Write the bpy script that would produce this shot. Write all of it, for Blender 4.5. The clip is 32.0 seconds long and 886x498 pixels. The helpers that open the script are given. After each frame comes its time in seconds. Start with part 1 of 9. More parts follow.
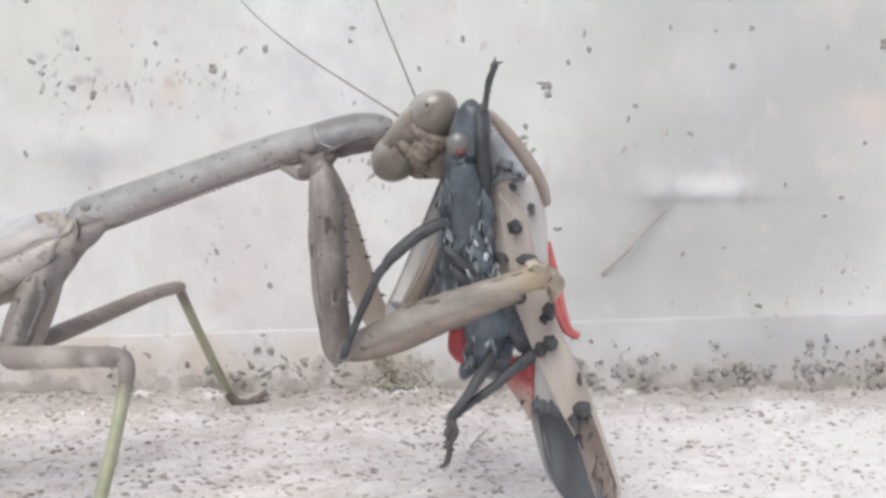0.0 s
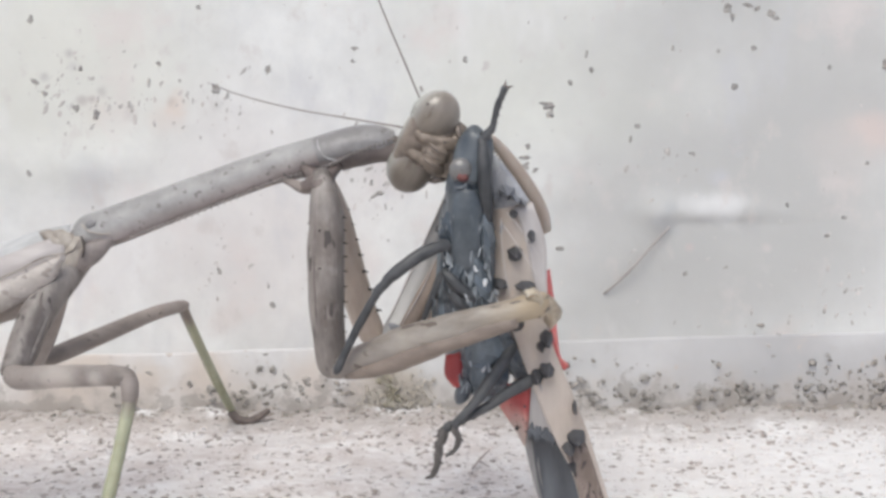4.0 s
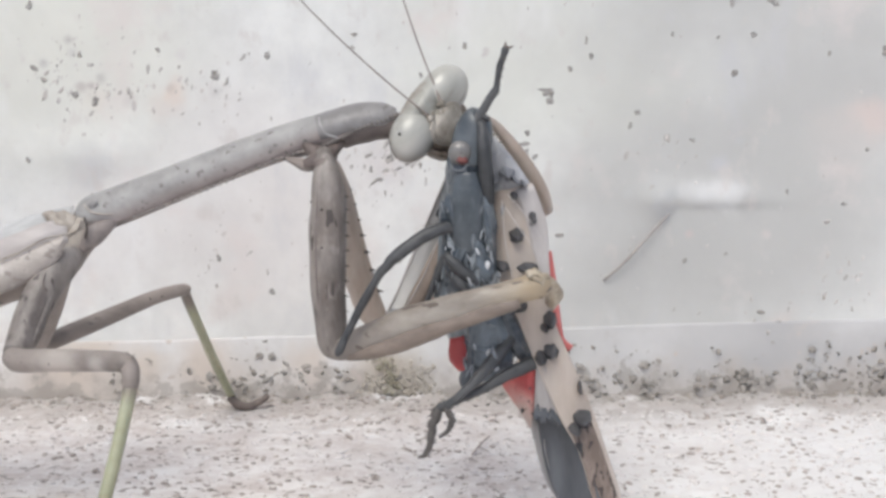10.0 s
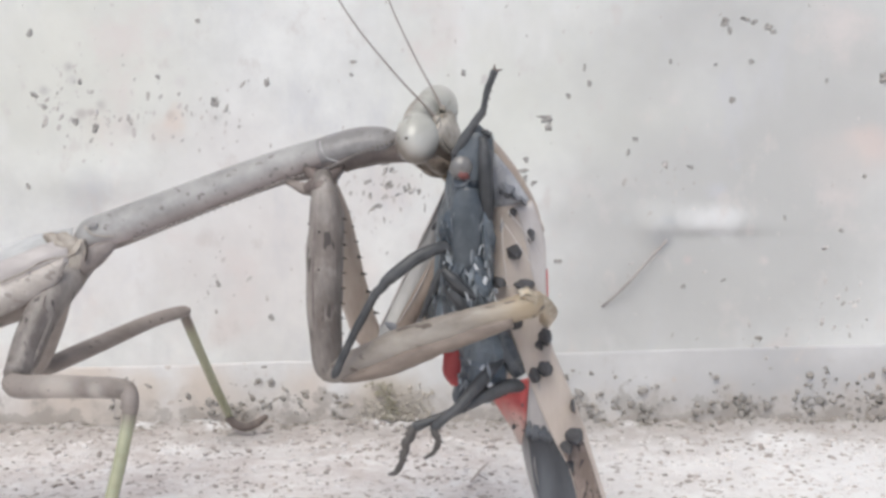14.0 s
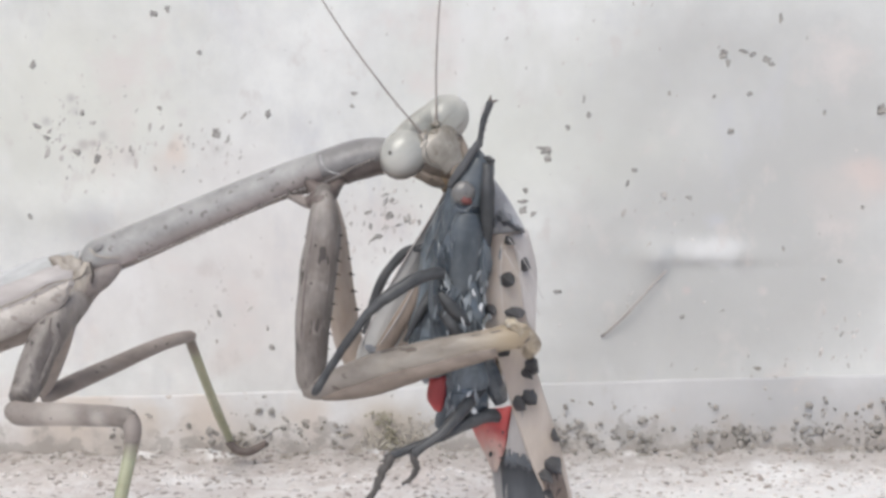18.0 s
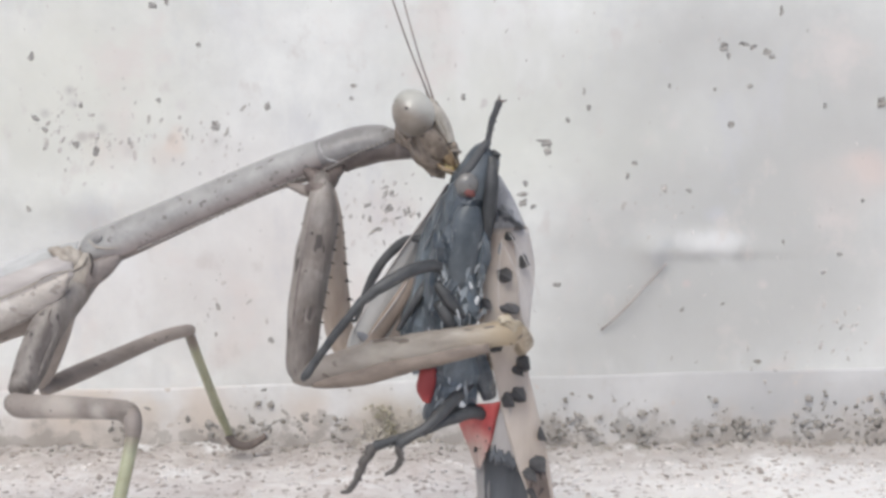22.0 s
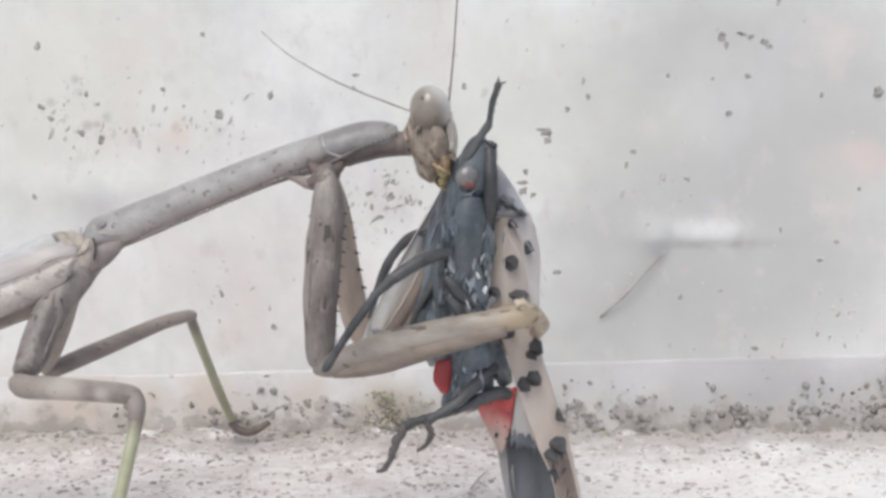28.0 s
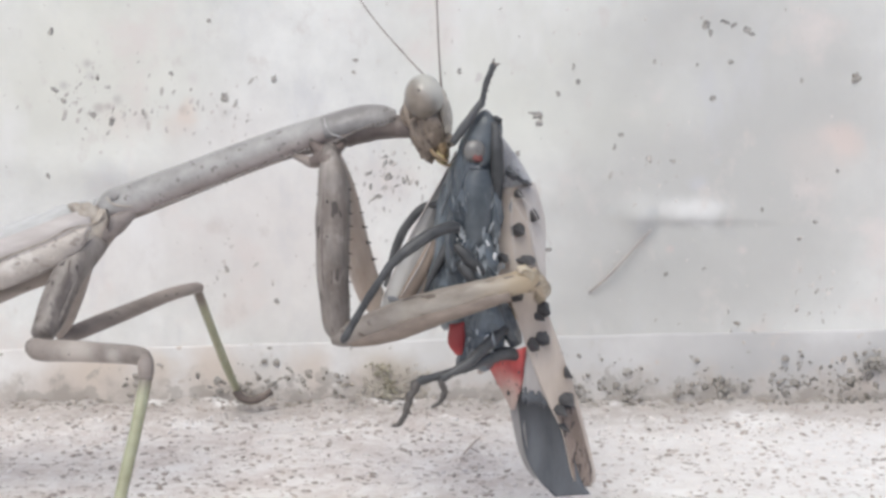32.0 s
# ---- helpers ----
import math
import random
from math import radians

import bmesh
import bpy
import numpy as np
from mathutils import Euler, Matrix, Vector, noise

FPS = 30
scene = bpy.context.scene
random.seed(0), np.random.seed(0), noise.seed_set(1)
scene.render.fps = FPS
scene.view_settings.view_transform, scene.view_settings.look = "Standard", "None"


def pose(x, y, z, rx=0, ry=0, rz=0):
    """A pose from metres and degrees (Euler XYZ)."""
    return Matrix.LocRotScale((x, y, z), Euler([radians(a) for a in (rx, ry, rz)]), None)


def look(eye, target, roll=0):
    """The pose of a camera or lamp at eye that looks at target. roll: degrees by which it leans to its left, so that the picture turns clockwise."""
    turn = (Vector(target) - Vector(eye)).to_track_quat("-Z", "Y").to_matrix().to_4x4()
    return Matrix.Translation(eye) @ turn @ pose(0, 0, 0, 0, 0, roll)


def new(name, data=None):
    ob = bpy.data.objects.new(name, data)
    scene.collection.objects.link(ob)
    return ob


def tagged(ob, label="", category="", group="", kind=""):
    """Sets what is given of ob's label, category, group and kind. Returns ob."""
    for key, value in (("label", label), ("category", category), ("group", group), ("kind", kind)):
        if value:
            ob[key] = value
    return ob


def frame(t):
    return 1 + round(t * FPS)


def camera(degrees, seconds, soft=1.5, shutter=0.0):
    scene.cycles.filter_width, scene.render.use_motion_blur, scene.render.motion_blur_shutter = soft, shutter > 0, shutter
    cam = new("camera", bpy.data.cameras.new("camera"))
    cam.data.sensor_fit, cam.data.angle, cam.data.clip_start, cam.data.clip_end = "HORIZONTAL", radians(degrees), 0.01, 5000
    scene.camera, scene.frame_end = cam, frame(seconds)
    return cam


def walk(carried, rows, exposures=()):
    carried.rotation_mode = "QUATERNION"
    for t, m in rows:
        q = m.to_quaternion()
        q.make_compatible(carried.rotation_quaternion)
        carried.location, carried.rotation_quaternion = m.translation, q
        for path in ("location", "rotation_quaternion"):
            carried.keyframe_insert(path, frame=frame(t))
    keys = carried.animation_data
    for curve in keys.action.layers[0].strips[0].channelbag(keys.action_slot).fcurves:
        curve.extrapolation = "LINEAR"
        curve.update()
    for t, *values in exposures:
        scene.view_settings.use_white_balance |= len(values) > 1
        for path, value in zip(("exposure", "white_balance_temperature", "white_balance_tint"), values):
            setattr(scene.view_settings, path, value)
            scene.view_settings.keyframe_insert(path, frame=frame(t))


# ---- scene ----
# ---- camera ----
MM = 0.001


def mm(p):
    return Vector(p) * MM


cam = camera(36, 32.0, soft=3.2)
CAMERA = [
    (0, -0.11, -117.57, 34.86, 79.26, 0.36, -0.11),
    (0.5, 0.17, -117.24, 34.72, 79.35, 0.32, 0.05),
    (1, 0.17, -117.33, 35.1, 79.37, 0.36, 0.07),
    (1.5, 0.13, -118.1, 35.65, 79.45, 0.37, 0.06),
    (2, 0.29, -117.74, 35.78, 79.54, 0.41, 0.14),
    (2.5, 0.3, -117.52, 35.58, 79.67, 0.38, 0.17),
    (4.5, -0.04, -117.49, 36.06, 79.52, 0.34, 0.02),
    (5, -0.09, -117.71, 35.97, 79.76, 0.31, -0.01),
    (5.5, 0.02, -118.06, 36.01, 79.96, 0.3, 0.06),
    (6, -0.06, -117.87, 35.96, 80.1, 0.33, 0.03),
    (6.5, -0.04, -117.88, 35.99, 80.04, 0.35, 0.03),
    (7, 0.02, -117.69, 35.87, 79.86, 0.34, 0.07),
    (7.5, -0.05, -117.53, 35.62, 79.62, 0.33, 0.04),
    (8, 0.07, -117.44, 35.32, 79.37, 0.33, 0.09),
    (8.5, 0.09, -117.46, 34.96, 79.19, 0.33, 0.1),
    (9, -0.04, -117.22, 34.64, 79.13, 0.32, 0.03),
    (9.5, -0.03, -117.01, 34.83, 79.08, 0.36, 0.02),
    (10, -0.03, -117.54, 35.22, 79.35, 0.37, 0.01),
    (10.5, -0.33, -117.87, 35.52, 79.84, 0.31, -0.15),
    (11, -0.4, -118.11, 36.26, 80.1, 0.32, -0.17),
    (11.5, -0.36, -117.99, 36.68, 80.24, 0.32, -0.17),
    (12, -0.13, -117.78, 36.97, 80.13, 0.36, -0.07),
    (12.5, -0.14, -117.68, 36.94, 79.99, 0.35, -0.09),
    (13, -0.09, -117.55, 36.83, 79.83, 0.34, -0.07),
    (13.5, 0.01, -117.61, 36.56, 79.82, 0.36, -0.02),
    (15.5, -0.05, -117.84, 36.93, 79.86, 0.32, -0.06),
    (16, -0.02, -118.16, 37.27, 80.12, 0.34, -0.04),
    (16.5, -0.1, -118.03, 37.36, 80.49, 0.29, -0.06),
    (17, -0.16, -118.09, 37.53, 80.63, 0.3, -0.09),
    (17.5, 0.05, -118.1, 37.63, 80.63, 0.33, 0),
    (18, 0.06, -117.99, 37.63, 80.62, 0.3, 0.01),
    (18.5, -0.09, -117.92, 37.55, 80.63, 0.27, -0.06),
    (19, -0.16, -118.01, 37.67, 80.56, 0.29, -0.1),
    (19.5, -0.13, -117.98, 37.78, 80.48, 0.3, -0.08),
    (20, -0.1, -117.79, 37.75, 80.38, 0.32, -0.09),
    (20.5, 0.17, -117.83, 37.7, 80.29, 0.32, 0.06),
    (21, 0.34, -117.78, 37.5, 80.3, 0.3, 0.13),
    (21.5, -0.01, -117.67, 37.44, 80.32, 0.28, -0.05),
    (22, -0.24, -117.78, 37.47, 80.38, 0.24, -0.14),
    (22.5, -0.17, -117.85, 37.4, 80.5, 0.22, -0.11),
    (23, -0.5, -117.8, 37.5, 80.49, 0.26, -0.26),
    (23.5, -0.46, -117.78, 37.22, 80.44, 0.25, -0.25),
    (24, -0.19, -117.65, 37, 80.17, 0.3, -0.12),
    (24.5, 0.2, -117.49, 36.31, 79.97, 0.34, 0.06),
    (25, -0.04, -117.25, 35.61, 79.78, 0.31, -0.04),
    (25.5, -0.06, -117.4, 35.28, 79.5, 0.36, -0.03),
    (27.5, 0.01, -117.65, 35.86, 80.14, 0.29, -0.04),
    (28, -0.15, -119.35, 36.32, 80.53, 0.22, -0.05),
    (28.5, 0.11, -123.56, 36.95, 80.58, 0.05, -0.32),
    (29, 0.14, -125.03, 37, 80.38, 0.01, -0.3),
    (29.5, 0.32, -124.86, 37.01, 80.31, -0.05, -0.48),
    (30, 0.4, -124.7, 36.74, 80.18, -0.02, -0.29),
    (30.5, 0.5, -124.58, 36.55, 80.05, 0, -0.06),
    (31, 0.27, -124.79, 36.64, 79.98, 0.04, -0.07),
    (31.5, 0.31, -124.94, 36.77, 79.94, 0.04, -0.03),
    (32, 0.42, -124.82, 36.67, 79.86, 0.04, 0.06),
]
walk(cam, [(t, pose(x * MM, y * MM, z * MM, a, b, c)) for t, x, y, z, a, b, c in CAMERA], [(0, 0.1), (32, 0.1)])

# ---- world, sun ----
world = bpy.data.worlds.new("overcast_sky")
world.use_nodes = True
scene.world = world
wn = world.node_tree.nodes
sky = wn.new("ShaderNodeTexSky")
sky.sky_type = "NISHITA"
sky.sun_disc = False
sky.sun_elevation = radians(58)
sky.sun_rotation = radians(200)
sky.dust_density = 2.5
sky.air_density = 0.6
sky.ozone_density = 0.6
wn["Background"].inputs["Strength"].default_value = 0.15
world.node_tree.links.new(sky.outputs["Color"], wn["Background"].inputs["Color"])

sun_data = bpy.data.lights.new("sun", "SUN")
sun_data.energy = 1.5
sun_data.angle = radians(40)
sun_data.color = (0.985, 1.0, 0.915)
sun = new("sun", sun_data)
sun.matrix_world = look((-0.09, -0.30, 0.45), (0, 0, 0))


# ---- materials ----
def surface(name, dark, light, grain=900.0, rough=0.6, bump=0.3, speck=None, speck_scale=2500.0, speck_at=0.68, coat=0.0, sub=0.0, depth=0.00008, stretch=(1, 1, 1), front=None, aim=(1, 0, 0), reach=(-0.1, 1.3), tone_blots=(), bands=(), island=None, mottle=()):
    """A weathered surface: two scales of tone, small specks and fine relief."""
    m = bpy.data.materials.new(name)
    m.use_nodes = True
    nt = m.node_tree
    n, ln = nt.nodes, nt.links
    b = n["Principled BSDF"]
    tc = n.new("ShaderNodeTexCoord")
    mp = n.new("ShaderNodeMapping")
    mp.inputs["Scale"].default_value = stretch
    ln.new(tc.outputs["Object"], mp.inputs["Vector"])
    big = n.new("ShaderNodeTexNoise")
    big.inputs["Scale"].default_value = grain * 0.22
    big.inputs["Detail"].default_value = 4
    fine = n.new("ShaderNodeTexNoise")
    fine.inputs["Scale"].default_value = grain
    fine.inputs["Detail"].default_value = 6
    fine.inputs["Roughness"].default_value = 0.65
    for q in (big, fine):
        ln.new(mp.outputs["Vector"], q.inputs["Vector"])
    mix = n.new("ShaderNodeMath")
    mix.operation = "MULTIPLY_ADD"
    mix.inputs[1].default_value = 0.5
    half = n.new("ShaderNodeMath")
    half.operation = "MULTIPLY"
    half.inputs[1].default_value = 0.5
    ln.new(fine.outputs["Fac"], half.inputs[0])
    ln.new(big.outputs["Fac"], mix.inputs[0])
    ln.new(half.outputs[0], mix.inputs[2])
    ramp = n.new("ShaderNodeValToRGB")
    ramp.color_ramp.elements[0].position = 0.40
    ramp.color_ramp.elements[0].color = (*dark, 1)
    ramp.color_ramp.elements[1].position = 0.60
    ramp.color_ramp.elements[1].color = (*light, 1)
    ln.new(mix.outputs[0], ramp.inputs["Fac"])
    colour = ramp.outputs["Color"]

    def blend(fac, under, tone):
        q = n.new("ShaderNodeMix")
        q.data_type = "RGBA"
        ln.new(fac, q.inputs["Factor"])
        ln.new(under, q.inputs["A"])
        if isinstance(tone, tuple):
            q.inputs["B"].default_value = (*tone, 1)
        else:
            ln.new(tone, q.inputs["B"])
        return q.outputs["Result"]

    # a second pair of tones that grows in along the aim direction
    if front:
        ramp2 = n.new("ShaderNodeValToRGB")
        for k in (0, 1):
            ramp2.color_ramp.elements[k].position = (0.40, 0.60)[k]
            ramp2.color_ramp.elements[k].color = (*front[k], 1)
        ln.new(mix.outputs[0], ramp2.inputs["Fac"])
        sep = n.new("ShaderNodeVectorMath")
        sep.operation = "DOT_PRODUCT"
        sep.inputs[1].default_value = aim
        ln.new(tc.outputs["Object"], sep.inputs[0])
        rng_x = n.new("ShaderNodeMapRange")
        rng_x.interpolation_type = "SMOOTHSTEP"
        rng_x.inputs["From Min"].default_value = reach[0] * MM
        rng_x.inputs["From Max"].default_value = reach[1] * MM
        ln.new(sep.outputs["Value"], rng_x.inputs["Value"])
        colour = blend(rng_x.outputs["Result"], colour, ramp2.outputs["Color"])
    for (px_, pz_, rad, tone, most) in tone_blots:
        # a blot with a ragged edge: stains, markings, also painted shade and highlights
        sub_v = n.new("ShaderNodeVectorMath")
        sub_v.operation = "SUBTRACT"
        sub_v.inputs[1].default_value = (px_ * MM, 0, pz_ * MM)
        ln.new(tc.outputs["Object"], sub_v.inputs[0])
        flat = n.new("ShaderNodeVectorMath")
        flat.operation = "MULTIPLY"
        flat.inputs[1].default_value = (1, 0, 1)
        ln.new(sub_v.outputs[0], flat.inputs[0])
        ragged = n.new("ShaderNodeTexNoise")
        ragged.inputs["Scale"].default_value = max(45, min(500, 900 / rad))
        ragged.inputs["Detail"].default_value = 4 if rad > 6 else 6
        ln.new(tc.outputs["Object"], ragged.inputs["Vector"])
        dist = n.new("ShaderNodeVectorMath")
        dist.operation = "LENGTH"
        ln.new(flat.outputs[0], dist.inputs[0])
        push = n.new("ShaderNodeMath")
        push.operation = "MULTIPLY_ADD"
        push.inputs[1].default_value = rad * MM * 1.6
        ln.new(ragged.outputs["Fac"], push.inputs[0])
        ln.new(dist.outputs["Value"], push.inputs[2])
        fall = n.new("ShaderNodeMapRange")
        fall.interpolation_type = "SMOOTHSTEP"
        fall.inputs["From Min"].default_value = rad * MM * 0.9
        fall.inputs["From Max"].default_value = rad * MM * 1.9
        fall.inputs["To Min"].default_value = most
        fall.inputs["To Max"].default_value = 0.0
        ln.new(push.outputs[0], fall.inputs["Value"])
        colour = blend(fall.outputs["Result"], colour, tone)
    for (axis, start, end, tone, most, size, torn) in bands:
        # a zone whose edge is torn by noise
        sep_b = n.new("ShaderNodeSeparateXYZ")
        ln.new(tc.outputs["Object"], sep_b.inputs[0])
        rag = n.new("ShaderNodeTexNoise")
        rag.inputs["Scale"].default_value = size
        rag.inputs["Detail"].default_value = 6
        rag.inputs["Roughness"].default_value = 0.62
        ln.new(tc.outputs["Object"], rag.inputs["Vector"])
        shift = n.new("ShaderNodeMath")
        shift.operation = "MULTIPLY_ADD"
        shift.inputs[1].default_value = (end - start) * MM * torn
        ln.new(rag.outputs["Fac"], shift.inputs[0])
        ln.new(sep_b.outputs[axis], shift.inputs[2])
        grow = n.new("ShaderNodeMapRange")
        grow.interpolation_type = "SMOOTHSTEP"
        grow.inputs["From Min"].default_value = (start + (end - start) * torn / 2) * MM
        grow.inputs["From Max"].default_value = (end + (end - start) * torn / 2) * MM
        grow.inputs["To Max"].default_value = most
        ln.new(shift.outputs[0], grow.inputs["Value"])
        colour = blend(grow.outputs["Result"], colour, tone)
    for (size, tall, tone, start, most) in mottle:
        # soft patches with no fixed place
        mv = n.new("ShaderNodeMapping")
        mv.inputs["Scale"].default_value = (1, 1, tall)
        mv.inputs["Location"].default_value = (size * 0.01, start, tall)
        ln.new(tc.outputs["Object"], mv.inputs["Vector"])
        mo = n.new("ShaderNodeTexNoise")
        mo.inputs["Scale"].default_value = size
        mo.inputs["Detail"].default_value = 5
        mo.inputs["Roughness"].default_value = 0.6
        ln.new(mv.outputs["Vector"], mo.inputs["Vector"])
        mr = n.new("ShaderNodeMapRange")
        mr.interpolation_type = "SMOOTHSTEP"
        mr.inputs["From Min"].default_value = start
        mr.inputs["From Max"].default_value = start + 0.16
        mr.inputs["To Max"].default_value = most
        ln.new(mo.outputs["Fac"], mr.inputs["Value"])
        colour = blend(mr.outputs["Result"], colour, tone)
    if island:
        geo = n.new("ShaderNodeNewGeometry")
        lean = n.new("ShaderNodeMath")
        lean.operation = "POWER"
        lean.inputs[1].default_value = 1.6
        ln.new(geo.outputs["Random Per Island"], lean.inputs[0])
        colour = blend(lean.outputs[0], colour, island)
    if speck:
        sn = n.new("ShaderNodeTexNoise")
        sn.inputs["Scale"].default_value = speck_scale
        sn.inputs["Detail"].default_value = 2
        ln.new(mp.outputs["Vector"], sn.inputs["Vector"])
        sr = n.new("ShaderNodeValToRGB")
        sr.color_ramp.elements[0].position = speck_at
        sr.color_ramp.elements[0].color = (0, 0, 0, 1)
        sr.color_ramp.elements[1].position = speck_at + 0.04
        ln.new(sn.outputs["Fac"], sr.inputs["Fac"])
        mx = n.new("ShaderNodeMix")
        mx.data_type = "RGBA"
        ln.new(sr.outputs["Color"], mx.inputs["Factor"])
        ln.new(colour, mx.inputs["A"])
        mx.inputs["B"].default_value = (*speck, 1)
        colour = mx.outputs["Result"]
    ln.new(colour, b.inputs["Base Color"])
    rr = n.new("ShaderNodeMapRange")
    rr.inputs["To Min"].default_value = max(0.05, rough - 0.12)
    rr.inputs["To Max"].default_value = min(1.0, rough + 0.12)
    ln.new(fine.outputs["Fac"], rr.inputs["Value"])
    ln.new(rr.outputs["Result"], b.inputs["Roughness"])
    bp = n.new("ShaderNodeBump")
    bp.inputs["Strength"].default_value = bump
    bp.inputs["Distance"].default_value = depth
    ln.new(mix.outputs[0], bp.inputs["Height"])
    ln.new(bp.outputs["Normal"], b.inputs["Normal"])
    b.inputs["Coat Weight"].default_value = coat
    b.inputs["Coat Roughness"].default_value = 0.22
    if sub:
        b.inputs["Subsurface Weight"].default_value = sub
        b.inputs["Subsurface Radius"].default_value = (0.0008, 0.0005, 0.0003)
        b.inputs["Subsurface Scale"].default_value = 1.0
    return m


PINK = (0.66, 0.56, 0.52)
# tones down broad areas, mostly towards the right
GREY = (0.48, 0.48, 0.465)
M_WALL = surface("painted_wall", (0.655, 0.66, 0.645), (0.785, 0.79, 0.768), 260, 0.6, 0.3, (0.57, 0.54, 0.52), 420, 0.75, depth=0.0003, mottle=[(95, 1, (0.70, 0.635, 0.61), .56, .6), (150, .45, (0.56, 0.565, 0.59), .57, .45), (420, .7, (0.60, 0.565, 0.54), .575, .6), (60, .5, (0.84, 0.84, 0.84), .58, .5)], tone_blots=[
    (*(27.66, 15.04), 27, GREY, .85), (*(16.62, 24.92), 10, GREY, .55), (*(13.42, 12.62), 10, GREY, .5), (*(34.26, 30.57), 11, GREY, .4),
    (*(36.75, 24.33), 2.6, PINK, .7), (*(-24.06, 25.88), 2.0, PINK, .5), (*(-29.85, 26.15), 2.2, PINK, .45), (*(-19.36, 8.24), 2.0, PINK, .4), (*(-4.76, 20.66), 2.8, PINK, .4), (*(29.99, 6.43), 1.8, PINK, .4),
    # bluish and grey blots here paint the shade below the wall's swells
    (*(-7.33, 13.23), 2.5, PINK, .3), (*(-31.16, 20.07), 3.2, (0.52, 0.53, 0.55), .6), (*(19.26, 16.48), 1.7, (0.44, 0.45, 0.46), .6), (*(26.62, 16.44), 1.6, (0.46, 0.46, 0.46), .5),
    # the first three, near white, paint the highlight on the paint run
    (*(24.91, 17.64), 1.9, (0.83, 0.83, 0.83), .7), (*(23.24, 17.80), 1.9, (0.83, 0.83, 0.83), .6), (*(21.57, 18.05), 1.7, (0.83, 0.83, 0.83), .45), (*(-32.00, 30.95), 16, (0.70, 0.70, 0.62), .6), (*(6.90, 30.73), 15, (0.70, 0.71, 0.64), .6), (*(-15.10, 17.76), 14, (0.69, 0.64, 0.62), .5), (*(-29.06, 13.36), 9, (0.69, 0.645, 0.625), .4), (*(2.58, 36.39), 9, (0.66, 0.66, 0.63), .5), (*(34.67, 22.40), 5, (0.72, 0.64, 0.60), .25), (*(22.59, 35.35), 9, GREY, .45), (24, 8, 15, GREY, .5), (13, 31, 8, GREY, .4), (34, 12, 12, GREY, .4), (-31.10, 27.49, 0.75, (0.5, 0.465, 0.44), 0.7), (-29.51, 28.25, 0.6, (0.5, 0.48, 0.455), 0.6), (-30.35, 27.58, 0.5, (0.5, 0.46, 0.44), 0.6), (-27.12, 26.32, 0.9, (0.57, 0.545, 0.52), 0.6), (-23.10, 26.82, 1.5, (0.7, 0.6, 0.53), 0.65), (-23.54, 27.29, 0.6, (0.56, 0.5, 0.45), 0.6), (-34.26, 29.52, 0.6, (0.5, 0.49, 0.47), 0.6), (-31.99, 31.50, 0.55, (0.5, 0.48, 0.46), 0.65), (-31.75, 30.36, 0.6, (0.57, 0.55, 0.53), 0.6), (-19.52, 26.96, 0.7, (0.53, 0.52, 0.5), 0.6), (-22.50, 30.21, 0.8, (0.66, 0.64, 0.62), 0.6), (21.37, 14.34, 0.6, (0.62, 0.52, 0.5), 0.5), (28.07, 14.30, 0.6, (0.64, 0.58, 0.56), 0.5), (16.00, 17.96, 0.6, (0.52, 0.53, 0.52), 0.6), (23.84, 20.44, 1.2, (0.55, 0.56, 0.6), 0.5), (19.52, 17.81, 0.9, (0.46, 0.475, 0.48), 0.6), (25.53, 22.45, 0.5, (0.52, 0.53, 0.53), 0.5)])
# the strip's widest blot makes it greyer towards the right
M_SKIRT = surface("painted_strip", (0.61, 0.60, 0.59), (0.735, 0.73, 0.72), 260, 0.6, 0.25, (0.52, 0.47, 0.43), 700, 0.68, depth=0.0003, mottle=[(120, 1, (0.60, 0.53, 0.475), .55, .6), (380, .8, (0.42, 0.385, 0.35), .6, .6), (230, .8, (0.36, 0.33, 0.30), .585, .55)], bands=[("Z", 4.0, 0.6, (0.52, 0.475, 0.435), .55, 330, 2.2), ("Z", 1.8, -0.6, (0.39, 0.35, 0.315), .65, 330, 6), ("Z", 1.1, 0.2, (0.30, 0.272, 0.245), .55, 520, 16)], tone_blots=[(32, 4, 28, (0.36, 0.355, 0.355), .85), (6, 5, 12, GREY, .6), (-20, 1.5, 6, (0.58, 0.50, 0.44), .7), (-33, 1.5, 8, (0.58, 0.50, 0.44), .7), (-4, 1.2, 4, (0.46, 0.41, 0.33), .7), (-33, 2.6, 4.2, (0.57, 0.495, 0.425), .8), (-26.5, 2.4, 2.6, (0.57, 0.495, 0.425), .75), (-22, 3.0, 2.8, (0.58, 0.505, 0.44), .75), (-12, 2.4, 3.2, (0.57, 0.50, 0.44), .75), (-6, 2.6, 3.4, (0.56, 0.495, 0.42), .75)])
M_LEDGE = surface("crusted_ledge", (0.60, 0.545, 0.52), (0.79, 0.765, 0.75), 1300, 0.85, 1.0, (0.34, 0.30, 0.28), 1500, 0.64, depth=0.0005, stretch=(0.7, 1, 1), mottle=[(160, 1, (0.86, 0.855, 0.85), .54, .7), (330, 1, (0.53, 0.47, 0.44), .58, .6)], tone_blots=[(32, 0, 24, (0.76, 0.76, 0.76), .75), (12, 0, 9, (0.72, 0.71, 0.70), .5)], bands=[("Y", -11, -0.8, (0.40, 0.365, 0.34), .8, 260, 1.6), ("Y", -1.8, 0.4, (0.26, 0.235, 0.20), .8, 600, 6)])
M_DIRT = surface("dark_dirt", (0.25, 0.235, 0.215), (0.43, 0.405, 0.372), 900, 0.9, 0.4)
M_SPECK = surface("grey_speck", (0.24, 0.228, 0.215), (0.45, 0.43, 0.405), 900, 0.9, 0.4)
